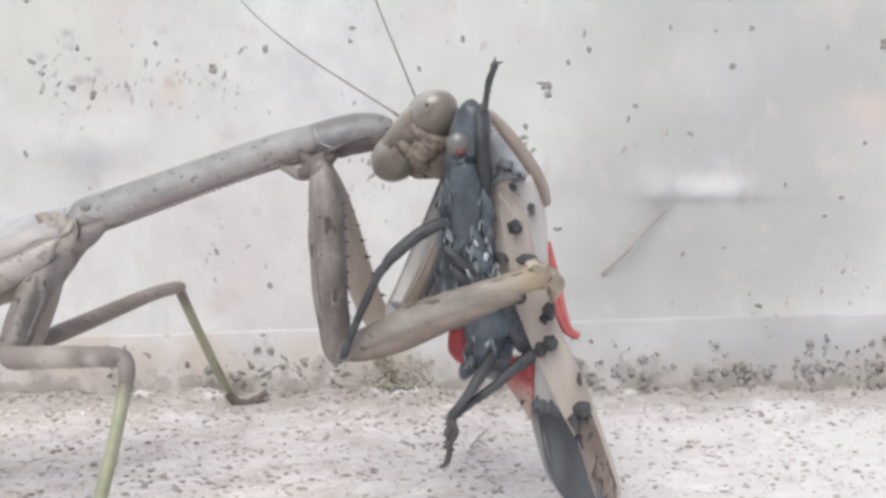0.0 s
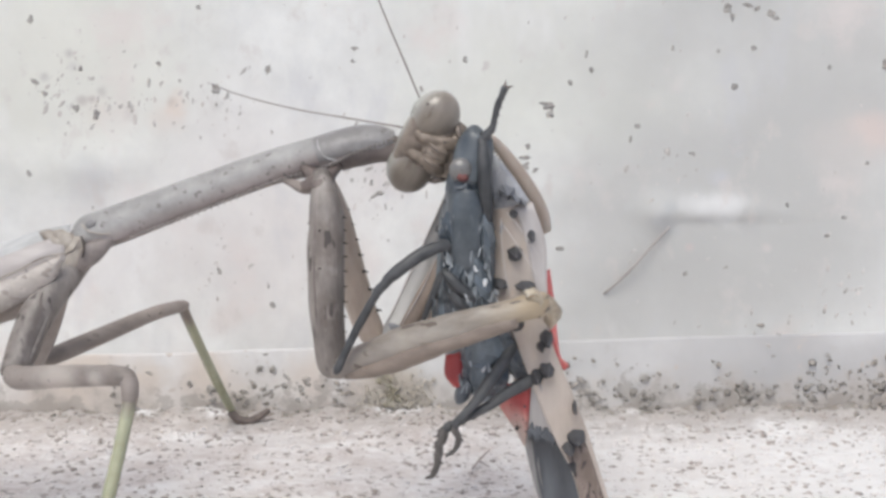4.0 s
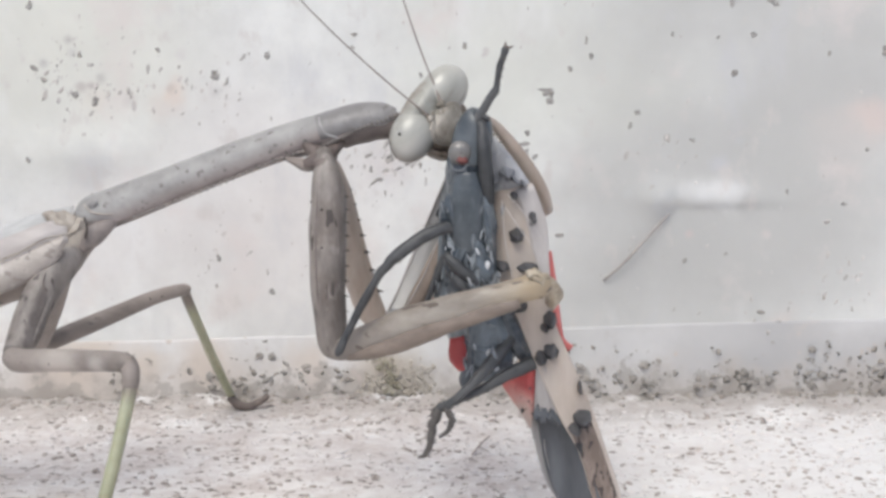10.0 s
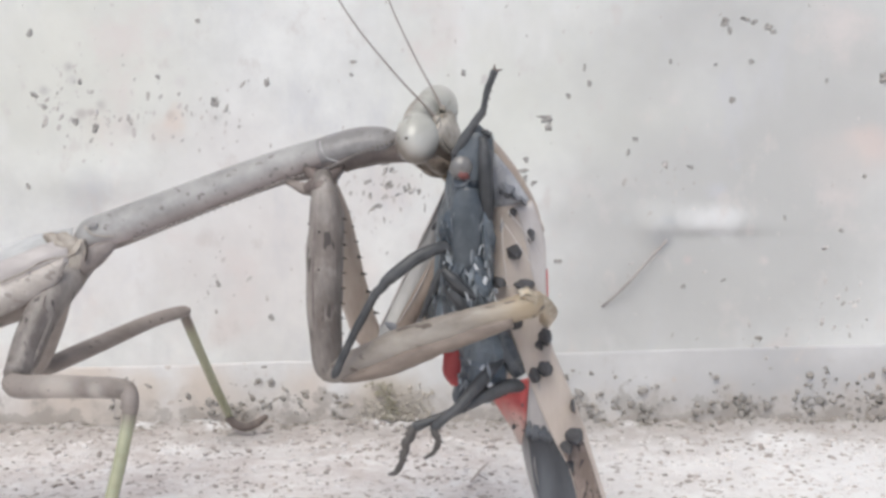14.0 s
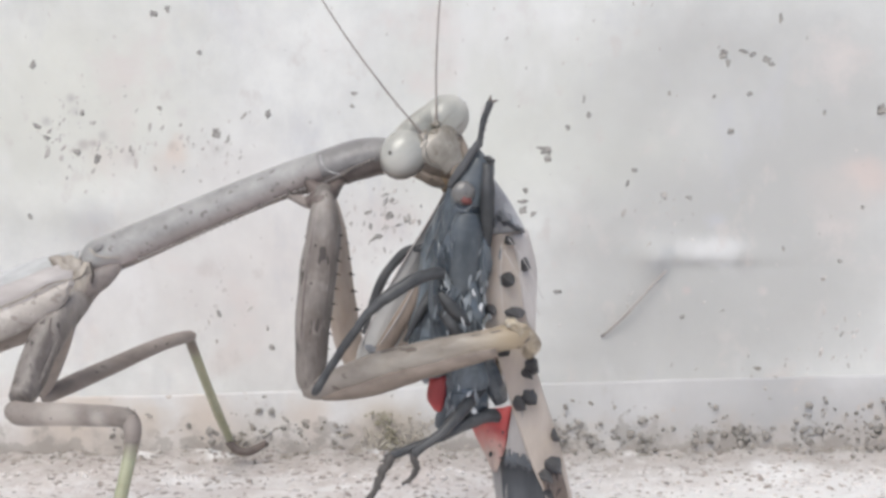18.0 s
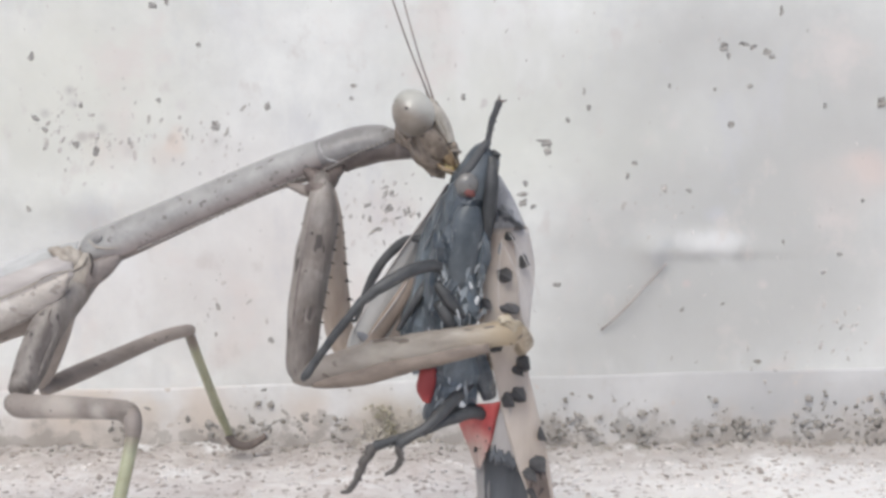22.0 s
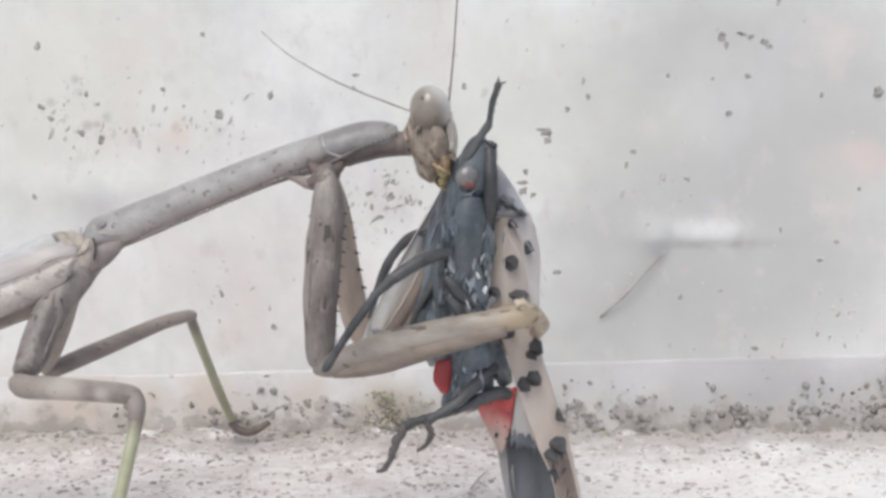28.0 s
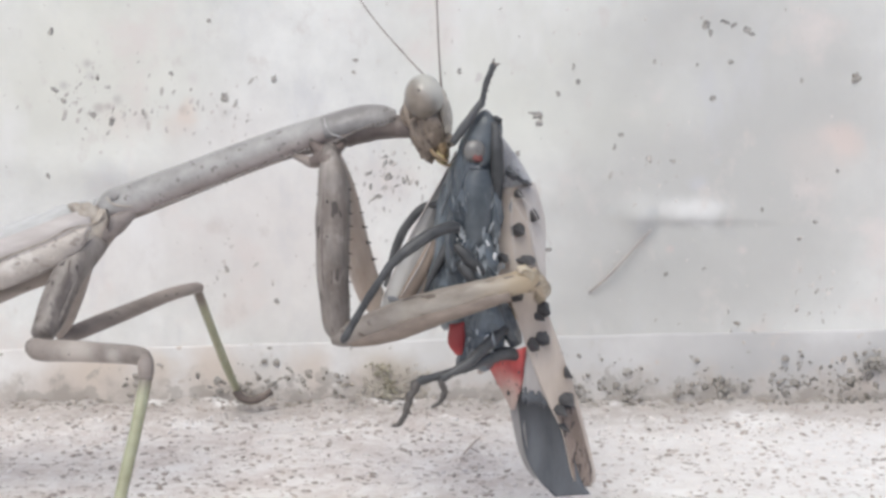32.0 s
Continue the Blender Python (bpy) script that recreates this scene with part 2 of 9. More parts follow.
M_MOSS = surface("dry_moss", (0.29, 0.262, 0.232), (0.50, 0.465, 0.425), 500, 0.95, 0.4, island=(0.235, 0.218, 0.195))
M_FLAKE = surface("brown_grit", (0.36, 0.31, 0.285), (0.58, 0.52, 0.485), 900, 0.9, 0.4, island=(0.31, 0.275, 0.25))
M_CRUST = surface("white_crust", (0.62, 0.58, 0.56), (0.82, 0.79, 0.77), 700, 0.85, 0.6)
M_THREAD = surface("straw", (0.31, 0.28, 0.265), (0.48, 0.45, 0.43), 700, 0.8, 0.3)

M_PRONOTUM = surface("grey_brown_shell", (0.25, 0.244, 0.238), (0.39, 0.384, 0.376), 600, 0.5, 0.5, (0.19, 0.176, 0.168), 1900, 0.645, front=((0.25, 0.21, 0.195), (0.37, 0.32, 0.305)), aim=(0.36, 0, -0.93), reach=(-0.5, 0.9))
M_PROZONA = surface("slate_shell", (0.21, 0.202, 0.2), (0.345, 0.337, 0.335), 700, 0.45, 0.6, (0.16, 0.148, 0.142), 1900, 0.67)
M_PALESEAM = surface("pale_seam", (0.30, 0.292, 0.29), (0.42, 0.41, 0.405), 900, 0.5, 0.3)
M_RIM = surface("dull_shield_rim", (0.165, 0.146, 0.136), (0.28, 0.256, 0.242), 900, 0.5, 0.4)
M_NECK = surface("dark_neck_skin", (0.085, 0.07, 0.064), (0.195, 0.163, 0.15), 700, 0.5, 0.6)
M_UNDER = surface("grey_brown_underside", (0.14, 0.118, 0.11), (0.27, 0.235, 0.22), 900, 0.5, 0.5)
M_BELLY = surface("brown_membrane", (0.10, 0.08, 0.072), (0.19, 0.155, 0.14), 900, 0.5, 0.5)
M_COXA = surface("mottled_leg", (0.12, 0.103, 0.093), (0.315, 0.285, 0.262), 950, 0.45, 0.6, (0.08, 0.068, 0.062), 1500, 0.64, stretch=(1, 1, 0.3), mottle=[(330, .6, (0.155, 0.128, 0.112), .53, .75), (800, .8, (0.37, 0.335, 0.305), .58, .6)])
M_FARLEG = surface("pale_leg", (0.31, 0.25, 0.205), (0.46, 0.395, 0.34), 600, 0.5, 0.4, sub=0.1, stretch=(1, 1, 0.4))
M_FEMUR = surface("tan_femur", (0.18, 0.15, 0.125), (0.39, 0.355, 0.31), 900, 0.5, 0.8, (0.13, 0.105, 0.09), 1300, 0.62, sub=0.05, stretch=(0.35, 1, 1), tone_blots=[(1.0, 0, 6.5, (0.21, 0.185, 0.17), .8), (6.5, 2.0, 3.0, (0.27, 0.245, 0.22), .6), (13.2, 4.2, 4.0, (0.38, 0.30, 0.20), .85)])
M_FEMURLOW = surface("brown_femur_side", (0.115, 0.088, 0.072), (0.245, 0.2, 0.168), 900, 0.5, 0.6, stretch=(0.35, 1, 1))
M_KNOB = surface("amber_joint", (0.27, 0.215, 0.15), (0.50, 0.43, 0.33), 1300, 0.4, 0.8, (0.55, 0.49, 0.40), 1500, 0.62, sub=0.1)
M_SPINE = surface("dark_spine", (0.03, 0.025, 0.022), (0.09, 0.075, 0.065), 1500, 0.4, 0.2)
M_LEG = surface("brown_leg", (0.165, 0.14, 0.125), (0.30, 0.26, 0.235), 600, 0.5, 0.5, (0.10, 0.085, 0.076), 2600, 0.67, stretch=(0.4, 1, 1))
M_MIDFEM = surface("banded_leg", (0.155, 0.134, 0.12), (0.285, 0.25, 0.227), 600, 0.5, 0.5, (0.11, 0.093, 0.083), 2600, 0.7, stretch=(0.4, 1, 1), tone_blots=[(3.9, .4, 2.3, (0.50, 0.455, 0.415), .85), (6.9, .9, 1.0, (0.52, 0.48, 0.45), .75)])
M_GREEN = surface("green_tibia", (0.30, 0.305, 0.20), (0.42, 0.43, 0.305), 700, 0.5, 0.3, sub=0.1, bands=[("Z", -2.6, -0.9, (0.21, 0.18, 0.155), 1.0, 330, .6)])
M_TARSUS = surface("brown_tarsus", (0.10, 0.08, 0.07), (0.20, 0.16, 0.14), 900, 0.6, 0.3)
M_WING = surface("veined_wing", (0.36, 0.325, 0.295), (0.55, 0.505, 0.465), 900, 0.5, 0.8, (0.31, 0.275, 0.25), 2200, 0.6, stretch=(0.6, 1, 1), mottle=[(650, 1, (0.64, 0.61, 0.575), .54, .7)])
M_TEGMEN = surface("brown_tegmen", (0.36, 0.325, 0.31), (0.52, 0.485, 0.47), 700, 0.45, 0.8, stretch=(0.15, 1, 1))
M_WINGEDGE = surface("green_wing_edge", (0.38, 0.385, 0.385), (0.56, 0.565, 0.57), 700, 0.45, 0.4)
M_JOINT = surface("straw_joint", (0.235, 0.2, 0.168), (0.43, 0.385, 0.335), 1300, 0.4, 1.0, depth=0.00015, mottle=[(900, 1, (0.2, 0.165, 0.135), .54, .6), (500, 1, (0.5, 0.455, 0.4), .56, .6)])
# head and eyes: brown behind, paler tones towards the upper front
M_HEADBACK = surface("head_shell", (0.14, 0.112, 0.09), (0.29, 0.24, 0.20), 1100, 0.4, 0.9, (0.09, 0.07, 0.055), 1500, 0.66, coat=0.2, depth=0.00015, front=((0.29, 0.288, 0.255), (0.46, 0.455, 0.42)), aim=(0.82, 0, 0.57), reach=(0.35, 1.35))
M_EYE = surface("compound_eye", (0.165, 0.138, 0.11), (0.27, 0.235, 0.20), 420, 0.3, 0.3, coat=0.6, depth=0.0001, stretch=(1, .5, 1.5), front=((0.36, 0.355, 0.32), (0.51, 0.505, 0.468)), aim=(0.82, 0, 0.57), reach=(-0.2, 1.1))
M_FACE = surface("pale_face", (0.25, 0.225, 0.185), (0.50, 0.46, 0.405), 1000, 0.35, 1.0, (0.2, 0.165, 0.13), 1600, 0.66, coat=0.4, depth=0.0003)
M_CHEEK = surface("brown_muzzle", (0.145, 0.113, 0.087), (0.35, 0.288, 0.232), 1500, 0.4, 1.0, (0.095, 0.072, 0.055), 1700, 0.65, coat=0.2, depth=0.00025)
M_YELLOW = surface("yellow_mouth", (0.42, 0.33, 0.13), (0.66, 0.57, 0.33), 1500, 0.3, 0.8, coat=0.4)
M_MOUTH = surface("amber_mouth", (0.14, 0.095, 0.055), (0.42, 0.30, 0.17), 1200, 0.35, 0.8, coat=0.3)
M_ANT = surface("antenna_thread", (0.20, 0.17, 0.15), (0.34, 0.30, 0.28), 1500, 0.6, 0.2)

M_BLACK = surface("bloomed_black", (0.04, 0.051, 0.063), (0.17, 0.202, 0.23), 800, 0.3, 1.0, coat=0.35, depth=0.0004, stretch=(1, 1, .45))
M_SLATE = surface("slate_frons", (0.048, 0.058, 0.068), (0.118, 0.136, 0.152), 500, 0.4, 0.6, coat=0.2, mottle=[(900, .35, (0.035, 0.042, 0.05), .54, .6), (1300, .3, (0.24, 0.265, 0.285), .62, .6)])
# pale tone that stands in for small glints on the black shell
M_GLINT = surface("painted_glint", (0.16, 0.18, 0.195), (0.52, 0.55, 0.57), 900, 0.2, 0.5, coat=0.5)
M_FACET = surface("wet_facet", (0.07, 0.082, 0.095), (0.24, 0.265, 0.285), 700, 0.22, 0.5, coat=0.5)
# near-white tone that stands in for the brightest highlights
M_HIGHLIGHT = surface("painted_highlight", (0.55, 0.57, 0.58), (0.80, 0.81, 0.82), 900, 0.15, 0.2, coat=0.6)
M_BLACKLEG = surface("black_leg", (0.04, 0.042, 0.045), (0.092, 0.094, 0.098), 900, 0.5, 0.4)
M_FLYFOOT = surface("dark_foot", (0.045, 0.042, 0.04), (0.11, 0.1, 0.094), 900, 0.55, 0.4)
M_UNDERWING = surface("grey_underwing", (0.26, 0.242, 0.235), (0.40, 0.378, 0.368), 500, 0.5, 0.4, stretch=(1, 1, .3))
M_ABDOMEN = surface("dark_abdomen", (0.036, 0.042, 0.05), (0.14, 0.157, 0.175), 800, 0.3, 1.0, coat=0.3, depth=0.0004)
M_WAX = surface("grey_wax", (0.12, 0.135, 0.15), (0.42, 0.44, 0.46), 700, 0.3, 0.5, coat=0.3)
M_FOREWING = surface("spotted_forewing", (0.37, 0.315, 0.27), (0.52, 0.46, 0.41), 420, 0.45, 0.2, sub=0.05, stretch=(1, 1, 0.4))
M_WINGTIP = surface("netted_wing_tip", (0.17, 0.13, 0.108), (0.36, 0.295, 0.255), 1500, 0.5, 0.5, (0.07, 0.055, 0.05), 2600, 0.58, stretch=(1, 1, 0.4))
M_SPOT = surface("black_spot", (0.052, 0.052, 0.056), (0.098, 0.098, 0.105), 1500, 0.65, 0.05)
M_LEFTROOT = surface("brown_wing_root", (0.15, 0.115, 0.095), (0.32, 0.26, 0.22), 700, 0.45, 0.4, stretch=(1, 1, .4))
M_MILKY = surface("milky_wing", (0.33, 0.325, 0.32), (0.48, 0.47, 0.46), 500, 0.4, 0.4, stretch=(1, 1, .3))
M_NAVYFILM = surface("navy_film", (0.10, 0.108, 0.128), (0.26, 0.265, 0.285), 700, 0.4, 0.3)
M_RED = surface("red_hindwing", (0.42, 0.045, 0.045), (0.66, 0.13, 0.12), 700, 0.45, 0.5, stretch=(1, 1, .4), tone_blots=[(1.3, -10.5, 2.9, (0.46, 0.36, 0.32), 1.0), (2.3, -7.4, 1.6, (0.24, 0.03, 0.035), .85), (-3.1, -5.3, 2.0, (0.26, 0.03, 0.035), .7)])
M_REDFILM = surface("thin_red_hindwing", (0.55, 0.10, 0.10), (0.74, 0.23, 0.22), 500, 0.45, 0.5, sub=0.1, stretch=(1, 1, .4))
M_BULB = surface("dull_red_bulb", (0.13, 0.045, 0.042), (0.24, 0.085, 0.075), 900, 0.4, 0.3)
M_NAVY = surface("black_hindwing", (0.048, 0.053, 0.062), (0.12, 0.13, 0.145), 500, 0.45, 0.4, stretch=(1, 1, 0.25))
M_GREYEDGE = surface("grey_wing_edge", (0.17, 0.165, 0.165), (0.36, 0.35, 0.345), 700, 0.4, 0.4, stretch=(1, 1, .3))
M_FILM = surface("wing_film", (0.40, 0.365, 0.345), (0.53, 0.50, 0.485), 500, 0.3, 0.3, coat=0.25, stretch=(1, 1, .4))
M_FLYEYE = surface("grey_fly_eye", (0.15, 0.145, 0.14), (0.25, 0.24, 0.23), 700, 0.3, 0.1, coat=0.5)

# ---- building blocks ----
PIV = {}


def part(name, bm, material, parent=None, label="", pivot=(0, 0, 0), smooth=True):
    """One mesh, drawn in millimetres of the place, as an object whose origin is the pivot."""
    p0 = Vector(pivot)
    for v in bm.verts:
        v.co = (v.co - p0) * MM
    bmesh.ops.recalc_face_normals(bm, faces=bm.faces)
    me = bpy.data.meshes.new(name)
    bm.to_mesh(me)
    bm.free()
    me.materials.append(material)
    if smooth:
        me.shade_smooth()
    ob = new(name, me)
    PIV[ob.name] = p0
    base = Vector((0, 0, 0))
    if parent:
        ob.parent = parent
        base = PIV[parent.name]
    ob.location = (p0 - base) * MM
    return tagged(ob, label) if label else ob


def thing(name, at, label, category, group="", kind=""):
    ob = new(name)
    PIV[ob.name] = Vector(at)
    ob.location = mm(at)
    ob.empty_display_size = 0.002
    return tagged(ob, label, category, group, kind)


def curve(points, steps=4):
    """A smooth run of values through the given ones."""
    pts = [np.array(p, float) for p in points]
    pts = [2 * pts[0] - pts[1]] + pts + [2 * pts[-1] - pts[-2]]
    out = []
    for i in range(1, len(pts) - 2):
        a, b, c, d = pts[i - 1:i + 3]
        for k in range(steps):
            u = k / steps
            out.append(0.5 * (2 * b + (c - a) * u + (2 * a - 5 * b + 4 * c - d) * u * u + (3 * b - a - 3 * c + d) * u ** 3))
    out.append(pts[-2])
    return out


def loft(bm, rows, sides=12, steps=4, side=(0, 1, 0), arc=None, wob=0.0):
    """A tapered body along rows of (point, half height, half depth). arc: the degrees of the ring, from the top, that are covered."""
    run = curve([(*p, a, b) for p, a, b in rows], steps)
    rings = []
    last = None
    for i, r in enumerate(run):
        p = Vector(r[:3])
        t = Vector(run[min(i + 1, len(run) - 1)][:3]) - Vector(run[max(i - 1, 0)][:3])
        t.normalize()
        d = Vector(side) - t * Vector(side).dot(t)
        d.normalize()
        n = t.cross(d)
        n.normalize()
        if last is None:
            if n.z < 0 and abs(t.z) < 0.9 or (abs(t.z) >= 0.9 and n.x < 0):
                n = -n
        elif n.dot(last) < 0:
            n = -n
        last = n
        ring = []
        count = sides if arc is None else sides + 1
        for k in range(count):
            a = 2 * math.pi * k / sides if arc is None else radians(arc[0] + (arc[1] - arc[0]) * k / sides)
            w = 1 + wob * noise.noise(p * 0.9 + Vector((k, 0, 0)))
            ring.append(bm.verts.new(p + n * (math.cos(a) * max(r[3], 0.01) * w) + d * (math.sin(a) * max(r[4], 0.01) * w)))
        rings.append(ring)
    for a, b in zip(rings, rings[1:]):
        m = len(a)
        for k in range(m if arc is None else m - 1):
            bm.faces.new((a[k], a[(k + 1) % m], b[(k + 1) % m], b[k]))
    if arc is None:
        bm.faces.new(rings[0][::-1])
        bm.faces.new(rings[-1])
    return bm


def tube(rows, **kw):
    return loft(bmesh.new(), rows, **kw)


def blob(bm, at, size, turn=(0, 0, 0), cuts=(14, 10), rough=0.0, freq=1.0):
    """An egg of three half sizes, turned by degrees, with an uneven skin."""
    m = Matrix.LocRotScale(Vector(at), Euler([radians(a) for a in turn]), Vector(size))
    made = bmesh.ops.create_uvsphere(bm, u_segments=cuts[0], v_segments=cuts[1], radius=1)
    for v in made["verts"]:
        k = 1 + rough * noise.noise(Vector(v.co) * freq + Vector(at))
        v.co = m @ (v.co * k)
    return bm


def egg(at, size, turn=(0, 0, 0), **kw):
    return blob(bmesh.new(), at, size, turn, **kw)


def cone(bm, foot, tip, r, sides=6):
    f, t = Vector(foot), Vector(tip)
    ax = (t - f).normalized()
    u = ax.orthogonal().normalized()
    w = ax.cross(u)
    ring = [bm.verts.new(f + (u * math.cos(2 * math.pi * k / sides) + w * math.sin(2 * math.pi * k / sides)) * r) for k in range(sides)]
    top = bm.verts.new(t)
    for k in range(sides):
        bm.faces.new((ring[k], ring[(k + 1) % sides], top))
    bm.faces.new(ring[::-1])
    return bm


def sheet(left, right, cols=8, steps=5, thick=0.12, bow=0.0, fold=0.0):
    """A thin curved blade between two edges, bowed towards the camera's side (-y)."""
    a, b = curve(left, steps), curve(right, steps)
    bm = bmesh.new()
    grid = []
    for p, q in zip(a, b):
        row = []
        for k in range(cols + 1):
            v = k / cols
            c = Vector(p).lerp(Vector(q), v)
            c.y -= bow * 4 * v * (1 - v) - fold * math.sin(v * 14) * 0.1
            row.append(c)
        grid.append(row)
    front = [[bm.verts.new(c) for c in r] for r in grid]
    back = [[bm.verts.new(c + Vector((0, thick, 0))) for c in r] for r in grid]
    rows = len(grid)
    for i in range(rows - 1):
        for k in range(cols):
            bm.faces.new((front[i][k], front[i][k + 1], front[i + 1][k + 1], front[i + 1][k]))
            bm.faces.new((back[i][k], back[i + 1][k], back[i + 1][k + 1], back[i][k + 1]))
        for k, s in ((0, 1), (cols, -1)):
            q = (front[i][k], front[i + 1][k], back[i + 1][k], back[i][k])
            bm.faces.new(q if s > 0 else q[::-1])
    for i in (0, rows - 1):
        for k in range(cols):
            bm.faces.new((front[i][k], back[i][k], back[i][k + 1], front[i][k + 1]))
    return bm


def spread(lo, hi, fine_lo, fine_hi, step, far):
    """Coordinates that are close together in the middle and wide apart outside."""
    out = list(np.arange(fine_lo, fine_hi + 1e-6, step))
    s, x = step, fine_hi
    while x < hi:
        s = min(s * 1.5, far)
        x = min(hi, x + s)
        out.append(x)
    s, x = step, fine_lo
    while x > lo:
        s = min(s * 1.5, far)
        x = max(lo, x - s)
        out.insert(0, x)
    return out


def relief(us, vs, place):
    """A sheet from a function of two coordinates."""
    verts = [tuple(c * MM for c in place(u, v)) for v in vs for u in us]
    n = len(us)
    faces = [(j * n + i, j * n + i + 1, (j + 1) * n + i + 1, (j + 1) * n + i) for j in range(len(vs) - 1) for i in range(n - 1)]
    return verts, faces


def plain_mesh(name, verts, faces, material, smooth=True):
    me = bpy.data.meshes.new(name)
    me.from_pydata(verts, [], faces)
    me.materials.append(material)
    if smooth:
        me.shade_smooth()
    me.update()
    return new(name, me)


# ---- the setting: wall, strip at its foot, ledge ----
def hump(x, z, cx, cz, sx, sz):
    return math.exp(-((x - cx) / sx) ** 2 - ((z - cz) / sz) ** 2)


DENT = (23.23, 18.14)
BULGE = (-31.10, 21.20)


def wall_face(x, z):
    """Depth of the painted wall: uneven plaster with a paint run and a few swells."""
    p = Vector((x * 0.03, z * 0.03, 0))
    y = 0.5 * noise.noise(p) + 0.16 * noise.noise(p * 4) + 0.05 * noise.noise(p * 14) + 0.02 * noise.noise(p * 40)
    y -= 0.4 * hump(x, z, DENT[0] + 0.3, DENT[1] - 0.7, 4.8, 1.35) * (1 if z > DENT[1] - 1.0 else math.exp(-((z - DENT[1] + 1.0) / 0.45) ** 2)) * (1 + 0.12 * noise.noise(Vector((x * 0.6, z * 0.3, 5))))
    y -= 0.5 * hump(x, z, DENT[0] - 4.6, DENT[1] - 0.8, 1.5, 1.6)
    y -= 0.4 * hump(x, z, BULGE[0], BULGE[1] + 0.6, 5.0, 2.0)
    return y


def strip_top(x):
    return 5.75 + 0.024 * x + 0.12 * noise.noise(Vector((x * 0.1, 3, 0)))


wall_us = spread(-500, 500, -46, 50, 0.34, 60)
wall_vs = spread(2.0, 600, 3, 46, 0.34, 60)
wv, wf = relief(wall_us, wall_vs, lambda x, z: (x, wall_face(x, z), z))
nw = len(wv)
wv += [(-0.5, 0.06, -0.02), (0.5, 0.06, -0.02), (0.5, 0.06, 0.6), (-0.5, 0.06, 0.6)]
lo_l, lo_r, hi_l, hi_r = 0, len(wall_us) - 1, nw - len(wall_us), nw - 1
wf += [(nw, nw + 3, nw + 2, nw + 1), (lo_l, hi_l, nw + 3, nw), (lo_r, nw + 1, nw + 2, hi_r), (hi_l, hi_r, nw + 2, nw + 3), (lo_l, nw, nw + 1, lo_r)]
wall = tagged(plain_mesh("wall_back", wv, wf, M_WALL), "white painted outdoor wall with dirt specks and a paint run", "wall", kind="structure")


def strip_face(u, v):
    """The low plinth at the wall's foot: v runs from its top edge down to the ledge."""
    top = strip_top(u)
    back = wall_face(u, top)
    w = 0.25 * noise.noise(Vector((u * 0.12, v * 0.5, 7))) + 0.08 * noise.noise(Vector((u * 0.8, v * 3, 9)))
    if v < 1:
        return (u, back + 0.2 - 0.225 * v, top + 0.05 - 0.1 * v)
    k = (v - 1) / 3
    return (u, (back - 0.025) * (1 - k) - 0.7 * k - 0.12 * math.sin(min(k * 2, 1) * math.pi / 2) - w * k, (top - 0.05) * (1 - k) - 0.3 * k)


sv, sf = relief(spread(-500, 500, -46, 50, 0.5, 60), [0, 0.35, 0.7, 0.9, 1, 1.12, 1.3, 1.6, 2, 2.4, 2.8, 3.2, 3.6, 4], strip_face)
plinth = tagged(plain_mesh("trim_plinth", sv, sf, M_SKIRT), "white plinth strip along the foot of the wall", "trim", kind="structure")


def ledge_face(x, y):
    p = Vector((x * 0.08, y * 0.08, 2))
    h = 0.12 * noise.noise(p) + 0.1 * noise.noise(p * 4)
    h += 0.55 * math.exp(min(0.0, y + 0.9) / 0.9) * (0.55 + 0.9 * noise.noise(Vector((x * 0.35, y * 0.35, 8))) + 0.5 * noise.noise(Vector((x * 1.4, y * 1.4, 8))))
    near = max(0.0, 1 - max(abs(x) - 46, 0) / 10) * max(0.0, 1 - max(-y - 40, 0) / 10)
    h += near * (0.12 * noise.noise(p * 11) + 0.12 * abs(noise.noise(p * 22)) + 0.06 * noise.noise(p * 45))
    return (x, y, h - 0.25)


ledge_us = spread(-500, 500, -44, 48, 0.3, 60)
ledge_vs = spread(-260, 6, -34, 1, 0.22, 60)
lv, lf = relief(ledge_us, ledge_vs, ledge_face)
nl = len(lv)
n_u = len(ledge_us)
lv += [(-0.5, -0.26, -0.05), (0.5, -0.26, -0.05), (0.5, 0.006, -0.05), (-0.5, 0.006, -0.05)]
lf += [(nl, nl + 3, nl + 2, nl + 1), (0, nl, nl + 1, n_u - 1), (nl - n_u, nl - 1, nl + 2, nl + 3), (0, nl - n_u, nl + 3, nl), (n_u - 1, nl + 1, nl + 2, nl - 1)]
ledge = tagged(plain_mesh("ground_ledge", lv, lf, M_LEDGE), "weathered ledge with pale crust and brown grit", "ledge", kind="structure")


# ---- dirt on wall and ledge ----
rng = random.Random(5)


def lump(verts, faces, c, sx, sy, sz, tilt=0.0):
    """A small uneven crumb of ten corners."""
    n0 = len(verts)
    ca, sa = math.cos(tilt), math.sin(tilt)
    ring = 5
    for lev, s in ((0.0, 1.0), (0.7, 0.75)):
        for k in range(ring):
            a = 2 * math.pi * k / ring + rng.random() * 0.7
            r = s * rng.uniform(0.6, 1.15)
            x, z = math.cos(a) * r * sx, math.sin(a) * r * sz
            verts.append(((c[0] + x * ca - z * sa) * MM, (c[1] - lev * sy) * MM, (c[2] + x * sa + z * ca) * MM))
    for k in range(ring):
        faces.append((n0 + k, n0 + (k + 1) % ring, n0 + ring + (k + 1) % ring, n0 + ring + k))
    faces.append(tuple(n0 + ring + k for k in range(ring)))
    faces.append(tuple(n0 + k for k in reversed(range(ring))))


